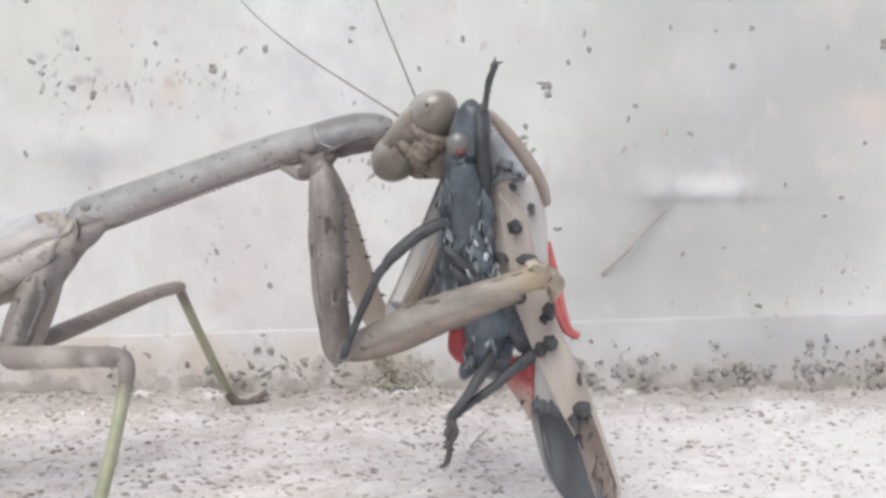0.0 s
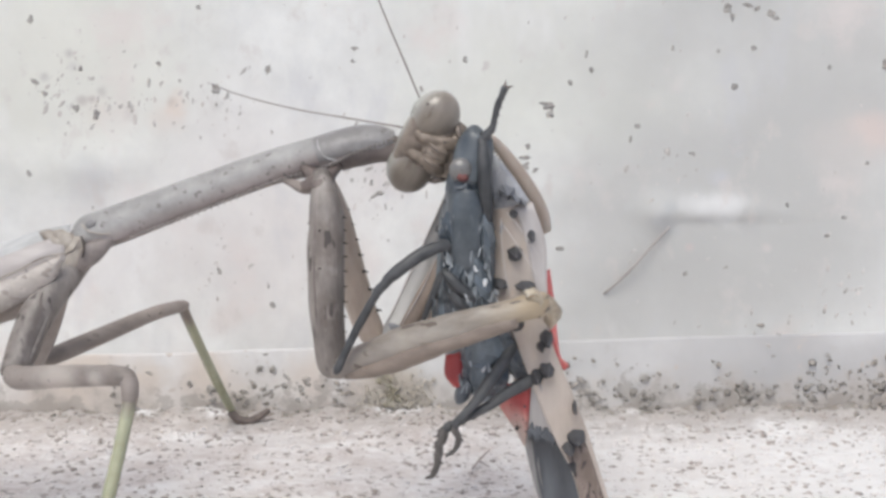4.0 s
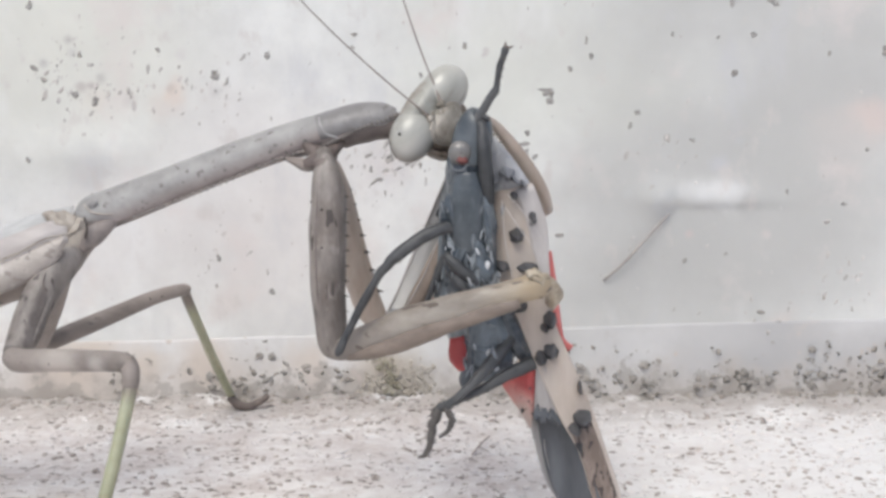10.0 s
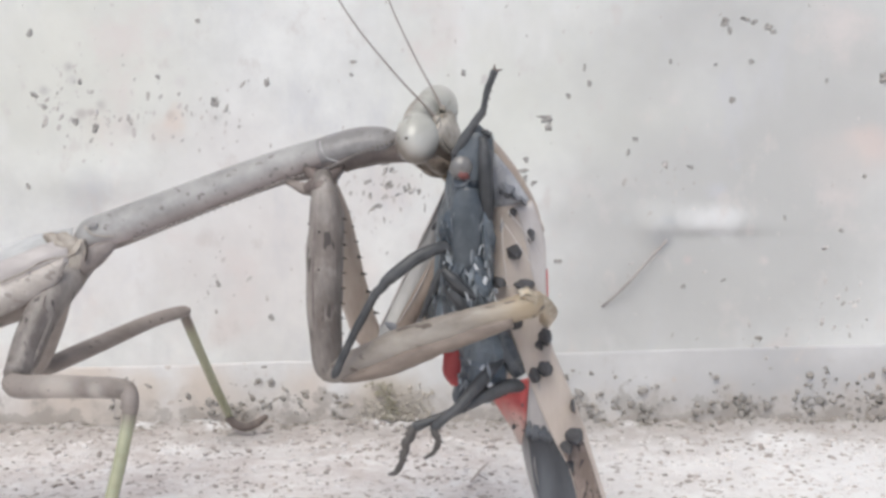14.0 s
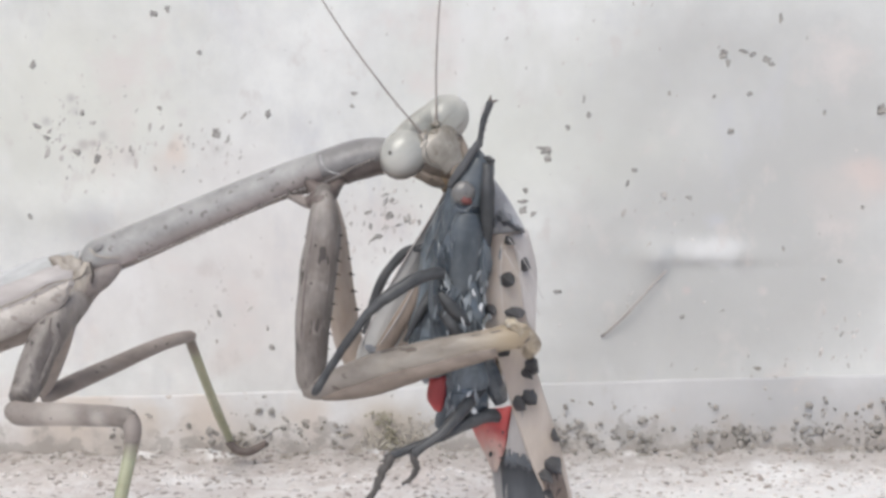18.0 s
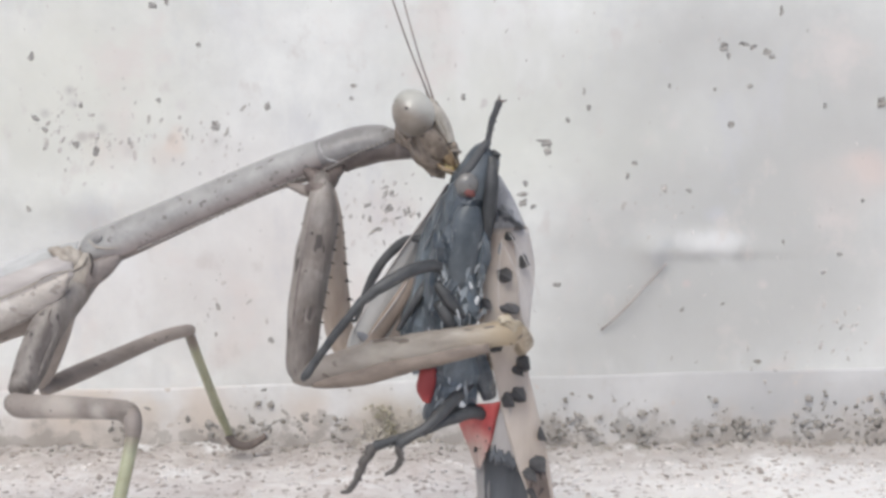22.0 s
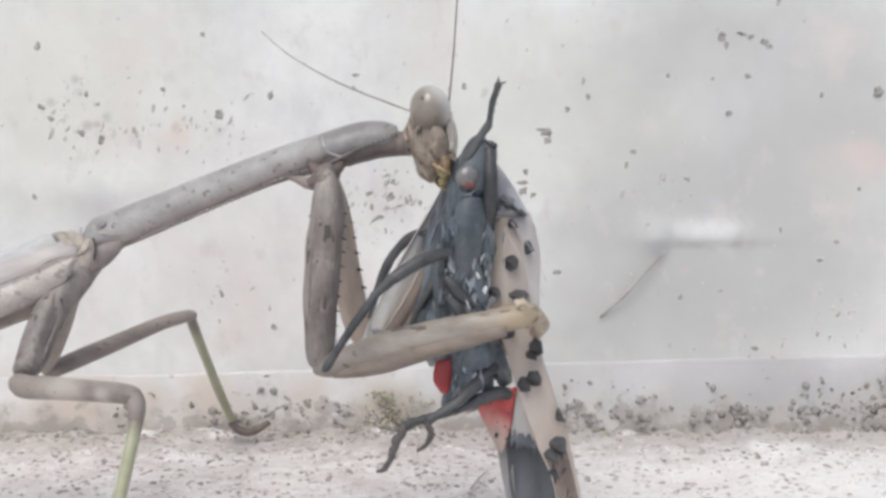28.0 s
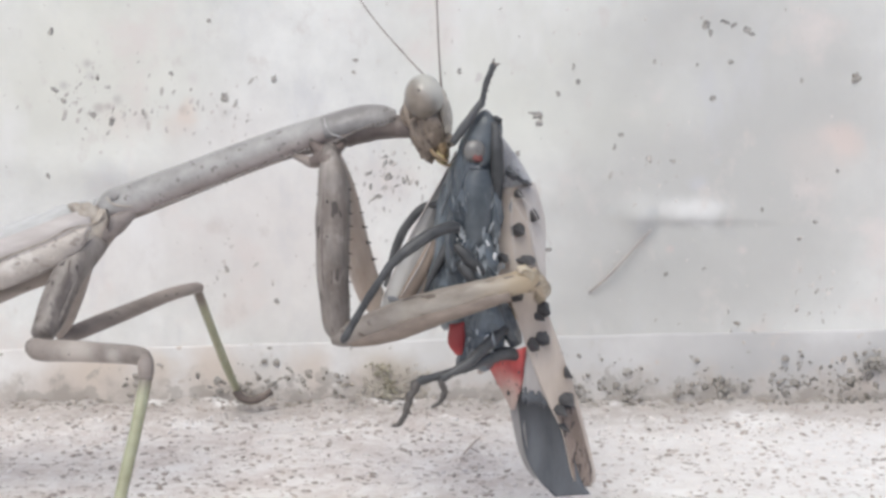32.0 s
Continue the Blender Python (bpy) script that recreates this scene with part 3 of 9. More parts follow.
def crumb(verts, faces, c, sx, sy, sz, turn=0.0):
    """The same lying on the ledge, z up."""
    v2, f2 = [], []
    lump(v2, f2, (0, 0, 0), sx, sz, sy, turn)
    n0 = len(verts)
    for x, y, z in v2:
        verts.append((c[0] * MM + x, c[1] * MM + z, c[2] * MM - y))
    faces.extend(tuple(n0 + k for k in f) for f in f2)


# single specks that stand out on the wall: place, half width, half height, tilt
SPECKS_LEFT = [((-19.51, 28.40), .33, .42, .2), ((-7.59, 31.76), .3, .15, .2), ((-7.89, 30.71), .18, .14, .5), ((-15.12, 30.14), .22, .45, -.5), ((-24.43, 30.52), .2, .25, 0), ((-34.99, 29.15), .25, .3, .6), ((-34.33, 28.19), .3, .22, .4), ((-30.04, 26.25), .3, .4, -.4), ((-31.85, 26.88), .3, .25, .4), ((-15.14, 9.39), .36, .24, -.3), ((-36.02, 21.23), .24, .26, 0), ((-19.80, 12.45), .2, .3, .3)]
SPECKS_MID = [((8.66, 26.85), .75, .3, .1), ((9.10, 26.17), .3, .4, 0), ((6.95, 21.58), .3, .3, .2), ((7.83, 21.18), .3, .18, .5), ((-1.91, 28.30), .2, .22, 0), ((1.71, 30.75), .2, .25, 0), ((10.86, 28.70), .22, .2, .3), ((12.53, 29.84), .2, .25, 0), ((-4.75, 21.05), .2, .5, -.8), ((-3.29, 20.90), .2, .35, 0), ((7.18, 23.28), .3, .2, .5), ((6.94, 22.31), .5, .15, -.3), ((10.05, 14.24), .35, .25, .2), ((16.72, 24.92), .3, .22, .4)]
SPECKS_RIGHT = [((24.93, 28.24), .26, .34, 0), ((19.45, 31.60), .2, .25, 0), ((26.40, 31.56), .3, .16, -.5), ((23.43, 31.34), .15, .2, 0), ((32.85, 29.87), .2, .22, 0), ((36.46, 21.56), .22, .2, 0), ((21.05, 11.97), .2, .2, 0), ((29.75, 18.01), .18, .22, 0), ((24.59, 12.55), .2, .2, 0), ((34.80, 16.89), .25, .16, 0), ((29.50, 6.18), .2, .3, 0), ((12.17, 31.17), .12, .3, .2)]
SPECKS_TOP = [((24.10, 34.87), .4, .4, .2), ((24.56, 34.29), .2, .4, .2), ((25.89, 35.15), .5, .16, 0), ((26.58, 34.85), .3, .2, .3), ((27.80, 34.46), .35, .35, .7), ((28.20, 34.08), .3, .2, .2), ((37.84, 30.26), .4, .5, .3), ((-24.71, 38.74), .3, .3, .2), ((-23.50, 38.97), .2, .25, 0), ((28.93, 37.99), .15, .4, .2), ((-20.74, 35.28), .25, .2, 0), ((-35.21, 34.35), .3, .3, 0)]
SPECKS_BARK = [((-5.04, 22.98), .36, .11, .5), ((-4.48, 22.35), .2, .3, -.2), ((-4.64, 21.05), .42, .1, .75), ((-2.93, 20.94), .16, .3, .3), ((-3.97, 20.31), .3, .1, .3), ((-6.67, 21.36), .25, .16, .4), ((-6.32, 20.21), .2, .24, 0), ((-2.15, 20.47), .15, .22, .2), ((-5.65, 19.31), .3, .14, .8), ((21.50, 22.54), .3, .16, .4), ((16.02, 23.85), .16, .3, -.3)]
for (sx, sz), w, hgt, tilt in SPECKS_BARK + SPECKS_LEFT + SPECKS_MID + SPECKS_RIGHT + SPECKS_TOP:
    v, f = [], []
    w, hgt = w * 1.25, hgt * 1.25
    for k in range(5):
        lump(v, f, (rng.uniform(-.55, .55) * w, -0.012 * k, rng.uniform(-.55, .55) * hgt), w * rng.uniform(.45, .8), 0.06, hgt * rng.uniform(.45, .8), tilt + rng.uniform(-.3, .3))
    ob = plain_mesh("dirt_speck", v, f, M_SPECK)
    ob.location = mm((sx, wall_face(sx, sz) + 0.03, sz))
    tagged(ob, "dark crumb of dirt stuck on the white wall", "dirt speck", "dirt specks on the wall")

# fine dirt that cannot be counted
v, f = [], []
PATCHES = [(-32.08, 29.52), (-30.34, 26.15), (-26.37, 28.05), (-19.64, 27.54), (-4.77, 19.68), (-6.20, 22.14), (-10.29, 13.25), (-19.69, 12.80), (30.01, 5.92), (34.58, 4.35), (25.08, 3.89), (19.13, 21.51), (34.30, 9.98)]
for k in range(760):
    if k % 3:
        cx, cz = rng.choice(PATCHES)
        x, z = rng.gauss(cx, 2.1), rng.gauss(cz, 1.5)
        s = 0.08 + 0.32 * rng.random() ** 2.4
    else:
        x, z = rng.uniform(-44, 48), rng.uniform(6.5, 42)
        s = 0.05 + 0.2 * rng.random() ** 2
    if z > strip_top(x):
        lump(v, f, (x, wall_face(x, z) + rng.uniform(0, .02), z), s * rng.uniform(.35, .8), 0.03, s * rng.uniform(.8, 1.9), rng.uniform(-1.1, .3))
tagged(plain_mesh("fine_wall_dirt", v, f, surface("faded_specks", (0.54, 0.505, 0.475), (0.70, 0.67, 0.645), 900, 0.9, 0.4, island=(0.40, 0.385, 0.36))), "fine brown specks scattered over the wall", "dirt", kind="stuff")

def tufts(verts, faces, count, lean, tall, size, seed):
    """Uneven clumps of crumbs that climb from the corner up the plinth."""
    q = random.Random(seed)
    for k in range(count):
        cx = q.uniform(-44, 48)
        if q.random() > (0.5 + lean if cx > 6 else 0.2) + 0.8 * noise.noise(Vector((cx * 0.15, seed, 0))):
            continue
        wide, high = q.uniform(0.4, 1.7), tall * q.uniform(0.25, 1.0)
        for j in range(int(4 + 10 * q.random() * wide)):
            x, hgt = q.gauss(cx, wide * 0.75), abs(q.gauss(0.3 + high * 0.38, high * 0.42))
            s = size * (0.4 + 1.5 * q.random() ** 2)
            out = -0.55 - 0.25 * min(hgt / 5, 1) - q.random() * 1.6 * math.exp(-hgt * 1.3)
            lump(verts, faces, (x, out, 0.1 + hgt), s * q.uniform(.7, 1.8), s * 0.2, s * q.uniform(.6, 1.4), q.uniform(-.8, .8))


v, f = [], []
tufts(v, f, 120, 0.1, 4.6, 0.19, 21)
for k in range(900):
    x, y = rng.uniform(-44, 48), -0.8 - abs(rng.gauss(0, 1.3))
    if rng.random() < 0.55 + 0.8 * noise.noise(Vector((x * 0.2, 2.5, 0))):
        s = 0.06 + 0.2 * rng.random() ** 2
        crumb(v, f, (x, y, ledge_face(x, y)[2] - 0.03), s * 1.2, s, s * 0.9, rng.uniform(-1.5, 1.5))
tagged(plain_mesh("corner_moss", v, f, M_MOSS), "dry olive-brown moss and dirt in the corner of wall and ledge", "moss", kind="stuff")
v, f = [], []
tufts(v, f, 60, 0.0, 4.2, 0.22, 34)
tagged(plain_mesh("dark_corner_dirt", v, f, M_DIRT), "dark dirt clumps along the foot of the wall", "dirt", kind="stuff")

# one taller tuft of yellowish moss behind the mantis
v, f = [], []
tx = (-4.25, 1.98)[0]
for k in range(260):
    x, hgt = rng.gauss(tx, 1.7), abs(rng.gauss(0.3, 1.3))
    s = rng.uniform(0.06, 0.2)
    lump(v, f, (x, -0.7 - rng.random() * 0.5 * math.exp(-hgt), 0.1 + hgt), s * 1.1, s * .25, s * 1.5, rng.uniform(-1, 1))
tagged(plain_mesh("moss_tuft", v, f, surface("yellow_moss", (0.42, 0.38, 0.32), (0.62, 0.575, 0.51), 900, 0.95, 0.6)), "yellowish dry moss tuft at the foot of the wall", "moss tuft")

v, f = [], []
stem = (-5.17, 4.56)
for k in range(110):
    hgt = rng.uniform(0.2, 3.6)
    x = stem[0] + 0.35 * math.sin(hgt * 1.3) + rng.gauss(0, 0.3 + 0.12 * abs(hgt - 1.5))
    s = rng.uniform(0.06, 0.19)
    lump(v, f, (x, -0.75 - 0.3 * rng.random(), hgt), s, s * .6, s * 1.4, rng.uniform(-1, 1))
tagged(plain_mesh("moss_tuft", v, f, surface("olive_moss", (0.31, 0.285, 0.215), (0.51, 0.47, 0.375), 900, 0.95, 0.6)), "tall narrow olive moss tuft on the plinth", "moss tuft")
# a forked bit of twig on the ledge
g0, g1, g2, g3 = (1.99, -16.67), (3.43, -12.57), (2.55, -15.20), (3.31, -16.30)
twig = tagged(part("twig", tube([((g0[0], g0[1], .05), .08, .08), (((g0[0] + g1[0]) / 2, (g0[1] + g1[1]) / 2, .2), .1, .1), ((g1[0], g1[1], .15), .06, .06)], sides=6), M_FLAKE), "small forked brown twig lying on the ledge", "twig")
part("fork", tube([((g2[0], g2[1], .15), .08, .08), ((g3[0], g3[1], .1), .05, .05)], sides=6), M_FLAKE, twig)
# a dark clump of moss further along, and a green-black crumb high on the wall
v, f = [], []
cl = (41.00, 3.53)
for k in range(90):
    x, hgt = rng.gauss(cl[0], 0.9), rng.gauss(cl[1], 0.55)
    s = rng.uniform(0.08, 0.3)
    lump(v, f, (x, -0.9 - 0.5 * rng.random(), hgt), s, s, s, rng.uniform(-1, 1))
tagged(plain_mesh("moss_tuft", v, f, M_DIRT), "dark moss clump at the foot of the wall", "moss tuft")
v, f = [], []
cg = (37.75, 30.03)
for k in range(7):
    lump(v, f, (rng.uniform(-.3, .3), -0.02 * k, rng.uniform(-.3, .3)), .25, .2, .25, rng.uniform(-1, 1))
ob = plain_mesh("dirt_speck", v, f, M_DIRT)
ob.location = mm((cg[0], wall_face(*cg) + 0.03, cg[1]))
tagged(ob, "larger dark crumb of dirt stuck on the wall", "dirt speck", "dirt specks on the wall")

v, f = [], []
v2, f2 = [], []
for k in range(7000):
    x, y = rng.uniform(-42, 46), -rng.random() ** 1.2 * 33 - 0.8
    s = 0.07 + 0.24 * rng.random() ** 3
    z = ledge_face(x, y)[2]
    if noise.noise(Vector((x * 0.2, y * 0.2, 4))) + rng.uniform(-.5, .5) > (0.1 if x > 8 else -0.15):
        crumb(v, f, (x, y, z - 0.02), s * rng.uniform(.7, 1.5), s * rng.uniform(.7, 1.5), s * 0.6, rng.uniform(-1.5, 1.5))
    elif y < -5 - 2 * noise.noise(Vector((x * 0.3, 1, 6))):
        crumb(v2, f2, (x, y, z - 0.02), s * 1.6, s * 1.2, s * 0.6, rng.uniform(-1.5, 1.5))
tagged(plain_mesh("ledge_grit", v, f, M_FLAKE), "brown grit lying on the pale ledge", "grit", kind="stuff")
tagged(plain_mesh("ledge_crust", v2, f2, M_CRUST), "white crumbs of flaking crust on the ledge", "crust", kind="stuff")

# a straw stuck to the wall under the paint run
a, b = (19.51, 16.18), (13.96, 10.19)
bm = tube([((a[0], wall_face(*a) - 0.25, a[1]), .1, .1), (((a[0] * 2 + b[0]) / 3, -0.6, (a[1] * 2 + b[1]) / 3), .12, .12), (((a[0] + b[0] * 2) / 3, -0.6, (a[1] + b[1] * 2) / 3 - .1), .14, .14), ((b[0], wall_face(*b) - 0.2, b[1]), .1, .1)], sides=8)
straw = tagged(part("straw", bm, M_THREAD), "thin dry straw stuck to the white wall", "straw")
mid_straw = ((a[0] + b[0] * 1.2) / 2.2, -0.7, (a[1] + b[1] * 1.2) / 2.2)
part("barb", cone(cone(bmesh.new(), mid_straw, (mid_straw[0] + .5, -0.9, mid_straw[2] + .1), .09), mid_straw, (mid_straw[0] - .3, -0.9, mid_straw[2] - .4), .08), M_THREAD, straw)

# ---- the mantis ----
J = dict(
    MANTIS=(-26.0, -30.0, 0.0),
    PROTHORAX=(-23.37, -30.00, 20.67),
    BODY=(-24.50, -30.00, 20.12),
    HEAD=(-0.80, -31.00, 27.32),
    COXA_N=(-7.46, -33.00, 24.90),
    COXA_F=(-7.05, -28.00, 23.83),
    FEMUR_N=(-7.63, -34.00, 12.95),
    FEMUR_F=(-3.82, -27.00, 12.68),
    TIBIA_N=(5.49, -36.60, 17.71),
    TIBIA_F=(6.38, -27.00, 20.98),
    MIDFEM_N=(-26.92, -36.00, 13.22),
    MIDFEM_F=(-28.54, -25.00, 11.04),
    MIDTIB_N=(-17.67, -43.00, 14.63),
    MIDTIB_F=(-19.75, -17.00, 13.22),
    FOOT_N=(-20.30, -50.00, 0.47),
    FOOT_F=(-18.49, -3.00, 0.14),
    FLY=(3.24, -33.00, 18.13),
    FORELEG=(2.50, -34.30, 28.30),
    MIDLEG=(0.40, -34.80, 21.04),
    FARLEG=(-0.40, -29.40, 21.40),
    FLYHIP=(3.20, -34.50, 13.30),
    FLYHIP_FAR=(5.00, -34.30, 12.20),
    FLYANKLE=(-0.01, -36.00, 9.73),
    FLYANKLE_FAR=(-0.70, -35.60, 9.29),
)
mantis = thing("mantis", J["MANTIS"], "grey-brown praying mantis with green shins eating a spotted planthopper", "mantis")


def px(n):
    return n / 27.4


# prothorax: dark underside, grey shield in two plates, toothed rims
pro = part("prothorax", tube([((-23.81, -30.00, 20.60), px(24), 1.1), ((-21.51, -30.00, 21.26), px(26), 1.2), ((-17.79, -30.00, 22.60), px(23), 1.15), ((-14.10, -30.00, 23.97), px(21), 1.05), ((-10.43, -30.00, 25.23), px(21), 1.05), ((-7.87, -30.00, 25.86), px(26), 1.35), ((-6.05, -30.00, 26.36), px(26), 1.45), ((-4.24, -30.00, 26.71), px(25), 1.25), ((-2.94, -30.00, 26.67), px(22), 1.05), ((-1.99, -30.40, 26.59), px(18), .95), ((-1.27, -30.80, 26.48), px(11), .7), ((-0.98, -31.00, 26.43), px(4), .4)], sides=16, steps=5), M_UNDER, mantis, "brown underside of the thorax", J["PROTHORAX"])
part("neck", tube([((-6.60, -30.00, 26.10), px(25), 1.40), ((-5.60, -30.00, 26.42), px(26.5), 1.48), ((-4.24, -30.00, 26.69), px(25.8), 1.3), ((-2.94, -30.00, 26.65), px(22.8), 1.1), ((-1.99, -30.40, 26.57), px(18.8), .98), ((-1.27, -30.80, 26.46), px(11.8), .74)], sides=16, steps=5, wob=.07), M_NECK, pro, "dark wrinkled skin of the neck", J["PROTHORAX"])
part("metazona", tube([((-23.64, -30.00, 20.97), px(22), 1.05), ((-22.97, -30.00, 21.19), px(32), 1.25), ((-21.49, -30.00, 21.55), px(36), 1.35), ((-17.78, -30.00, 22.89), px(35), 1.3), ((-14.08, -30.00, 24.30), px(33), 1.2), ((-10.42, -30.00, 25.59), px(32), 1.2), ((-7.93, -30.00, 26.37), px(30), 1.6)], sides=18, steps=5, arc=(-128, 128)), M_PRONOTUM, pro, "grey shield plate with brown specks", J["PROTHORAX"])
part("prozona", tube([((-7.97, -30.00, 26.41), px(28.5), 1.56), ((-6.77, -30.00, 26.73), px(30), 1.62), ((-5.32, -30.00, 27.04), px(31), 1.5), ((-3.87, -30.00, 27.21), px(26), 1.3), ((-3.04, -30.00, 27.28), px(15), 0.9)], sides=20, steps=5, arc=(-116, 116)), M_PROZONA, pro, "slate-grey front shield plate", J["PROTHORAX"])
rim = curve([(-19.97, -31.20, 21.12), (-17.59, -31.20, 21.99), (-13.94, -31.15, 23.37), (-10.31, -31.15, 24.80), (-7.60, -31.60, 25.60), (-5.59, -31.60, 26.51), (-3.12, -31.00, 27.37)], 9)
for k, p in enumerate(rim):
    part("rim_tooth", cone(bmesh.new(), (p[0], p[1], p[2] + .08), (p[0] + .06, p[1] - .18, p[2] - .17), .11), M_RIM, pro, pivot=J["PROTHORAX"])
rimbm = tube([((p[0], p[1] + .05, p[2] + .05), .05, .06) for p in rim[::6]], sides=8)
part("shield_lip", tube([((-23.16, -31.10, 21.95), .05, .05), ((-22.68, -31.35, 21.54), .06, .06), ((-22.03, -31.40, 21.37), .06, .06), ((-21.25, -31.35, 21.35), .04, .05)], sides=8), M_JOINT, pro, "pale lip at the rear of the shield", J["PROTHORAX"])
part("shield_dimple", egg((-22.54, -31.25, 22.04), (.36, .05, .2), (0, -30, 0), rough=.6, freq=2), M_PROZONA, pro, pivot=J["PROTHORAX"])
part("shield_rim", rimbm, M_RIM, pro, pivot=J["PROTHORAX"])
part("shield_seam", tube([((-7.91, -30.90, 27.31), 0.06, 0.06), ((-7.84, -31.35, 26.99), 0.07, 0.07), ((-7.63, -31.50, 26.58), 0.08, 0.08), ((-7.31, -31.50, 26.25), 0.09, 0.08), ((-6.68, -31.50, 26.07), 0.06, 0.06)], sides=8), M_PALESEAM, pro, "pale curved seam between the shield plates", J["PROTHORAX"])
part("hip_skirt", tube([((-10.02, -31.20, 24.74), 0.15, 0.2), ((-9.35, -31.80, 24.62), 0.3, 0.35), ((-8.67, -32.20, 24.45), 0.42, 0.4), ((-8.00, -32.20, 24.66), 0.4, 0.4), ((-7.21, -31.80, 25.11), 0.3, 0.3)], sides=12, wob=.12), M_LEG, pro, "tan skin fold over the fore hip", J["PROTHORAX"])
part("hip_shadow_fold", egg((-7.84, -32.30, 24.82), (1.15, .8, .62), (0, -20, 0), rough=.4, freq=1.4), M_BELLY, pro, "dark wrinkled hip joint", J["PROTHORAX"])
part("collar", tube([((-8.69, -31.00, 25.54), .3, .5), ((-8.09, -31.80, 25.12), .5, .6), ((-7.60, -32.60, 24.71), .5, .55), ((-7.20, -31.80, 25.12), .45, .55), ((-6.65, -31.00, 25.60), .3, .5)], sides=10, wob=.2), M_BELLY, pro, "dark joint skin over the fore leg", J["PROTHORAX"])

# hind thorax, abdomen and folded wings
body = part("hind_thorax", tube([((-22.57, -30.00, 20.60), px(20), 1.1), ((-23.78, -30.00, 19.86), px(36), 1.6), ((-25.33, -30.00, 18.45), px(40), 1.8), ((-27.08, -30.00, 17.15), px(36), 1.9), ((-29.20, -30.00, 16.25), px(29), 1.9), ((-33.80, -30.00, 14.25), px(29), 2.2)], sides=16, wob=.1), M_LEG, mantis, "brown hind part of the thorax", J["BODY"])
part("abdomen", tube([((-32.63, -30.00, 14.80), px(30), 2.2), ((-40.63, -30.00, 12.09), px(46), 3.2), ((-52.17, -30.00, 9.05), px(44), 3.2), ((-63.86, -30.00, 5.98), px(20), 1.4)], sides=16), M_LEG, body, "long brown abdomen", J["BODY"])
part("near_tegmen", sheet([(-24.31, -31.00, 21.21), (-26.00, -32.20, 20.83), (-28.07, -32.60, 20.04), (-38.93, -33.00, 16.18), (-59.04, -31.00, 9.00)], [(-23.98, -32.00, 19.62), (-25.61, -32.80, 18.54), (-28.13, -33.00, 17.29), (-39.10, -33.20, 13.28), (-59.08, -31.20, 7.71)], bow=.3, steps=6, fold=.6), M_TEGMEN, body, "pinkish-brown folded wing cover with straight veins", J["BODY"])
part("wing_lobe", sheet([(-24.10, -33.00, 20.30), (-25.05, -33.20, 19.98), (-27.90, -33.40, 18.74), (-38.84, -33.50, 14.76)], [(-23.91, -33.00, 19.94), (-24.72, -33.20, 18.54), (-28.01, -33.50, 16.66), (-39.02, -33.50, 12.77)], bow=.35, steps=6), M_WING, body, "pale netted lower lobe of the wing cover", J["BODY"])
part("wing_vein", tube([((-23.93, -33.10, 20.39), .06, .06), ((-25.34, -33.40, 20.09), .06, .06), ((-27.83, -33.60, 18.89), .06, .06), ((-38.74, -33.70, 14.88), .06, .06)], sides=8), M_JOINT, body, "straw-coloured main vein", J["BODY"])
part("far_tegmen", sheet([(-24.39, -29.00, 21.57), (-27.24, -28.00, 20.90), (-29.67, -27.60, 20.02), (-41.63, -27.00, 15.65), (-60.36, -29.00, 8.80)], [(-24.25, -30.60, 20.41), (-26.24, -31.50, 20.39), (-28.34, -31.80, 19.83), (-39.38, -32.00, 16.14), (-59.74, -30.00, 8.63)], bow=.3, steps=6), M_WINGEDGE, body, "grey-green upper wing edge", J["BODY"])
part("wing_joint", egg((-24.50, -31.20, 20.76), (1.2, .5, .74), (0, 24, 0), rough=.4, freq=2.2, cuts=(24, 18)), M_JOINT, body, "straw-coloured wing joint", J["BODY"])
part("joint_edge", tube([((-24.70, -31.75, 19.99), .05, .08), ((-24.02, -31.95, 20.18), .07, .1), ((-23.40, -31.90, 20.60), .07, .1), ((-23.28, -31.70, 21.10), .05, .08)], sides=8), M_JOINT, body, pivot=J["BODY"])
part("breast_plate", tube([((-21.31, -30.90, 20.88), .3, .3), ((-21.98, -31.20, 20.46), .6, .4), ((-22.73, -31.50, 19.89), .72, .45), ((-23.40, -31.60, 19.11), .4, .35)], sides=12, wob=.1), M_UNDER, body, "brown breast plate", J["BODY"])
part("side_plate", tube([((-23.32, -31.20, 21.09), .3, .3), ((-23.51, -31.50, 20.26), .6, .4), ((-23.93, -31.70, 19.42), .7, .4), ((-24.39, -31.80, 18.56), .4, .3)], sides=12, wob=.15), M_JOINT, body, "grey side plate of the thorax", J["BODY"])
part("dark_seam", tube([((-22.96, -32.00, 21.28), .07, .08), ((-22.76, -32.20, 20.66), .09, .08), ((-22.94, -32.10, 19.92), .07, .08)], sides=8), M_SPINE, body, pivot=J["BODY"])
part("hip_ridge", tube([((-24.35, -32.60, 18.57), .2, .2), ((-24.78, -33.60, 16.96), .24, .25), ((-25.32, -34.70, 15.06), .24, .25), ((-25.95, -35.70, 13.45), .16, .2)], sides=8), M_COXA, body, pivot=J["BODY"])
part("hip_seam", tube([((-25.14, -33.70, 18.01), .04, .06), ((-25.21, -34.05, 17.38), .05, .06), ((-24.89, -34.25, 16.99), .04, .06)], sides=8), M_BELLY, body, pivot=J["BODY"])
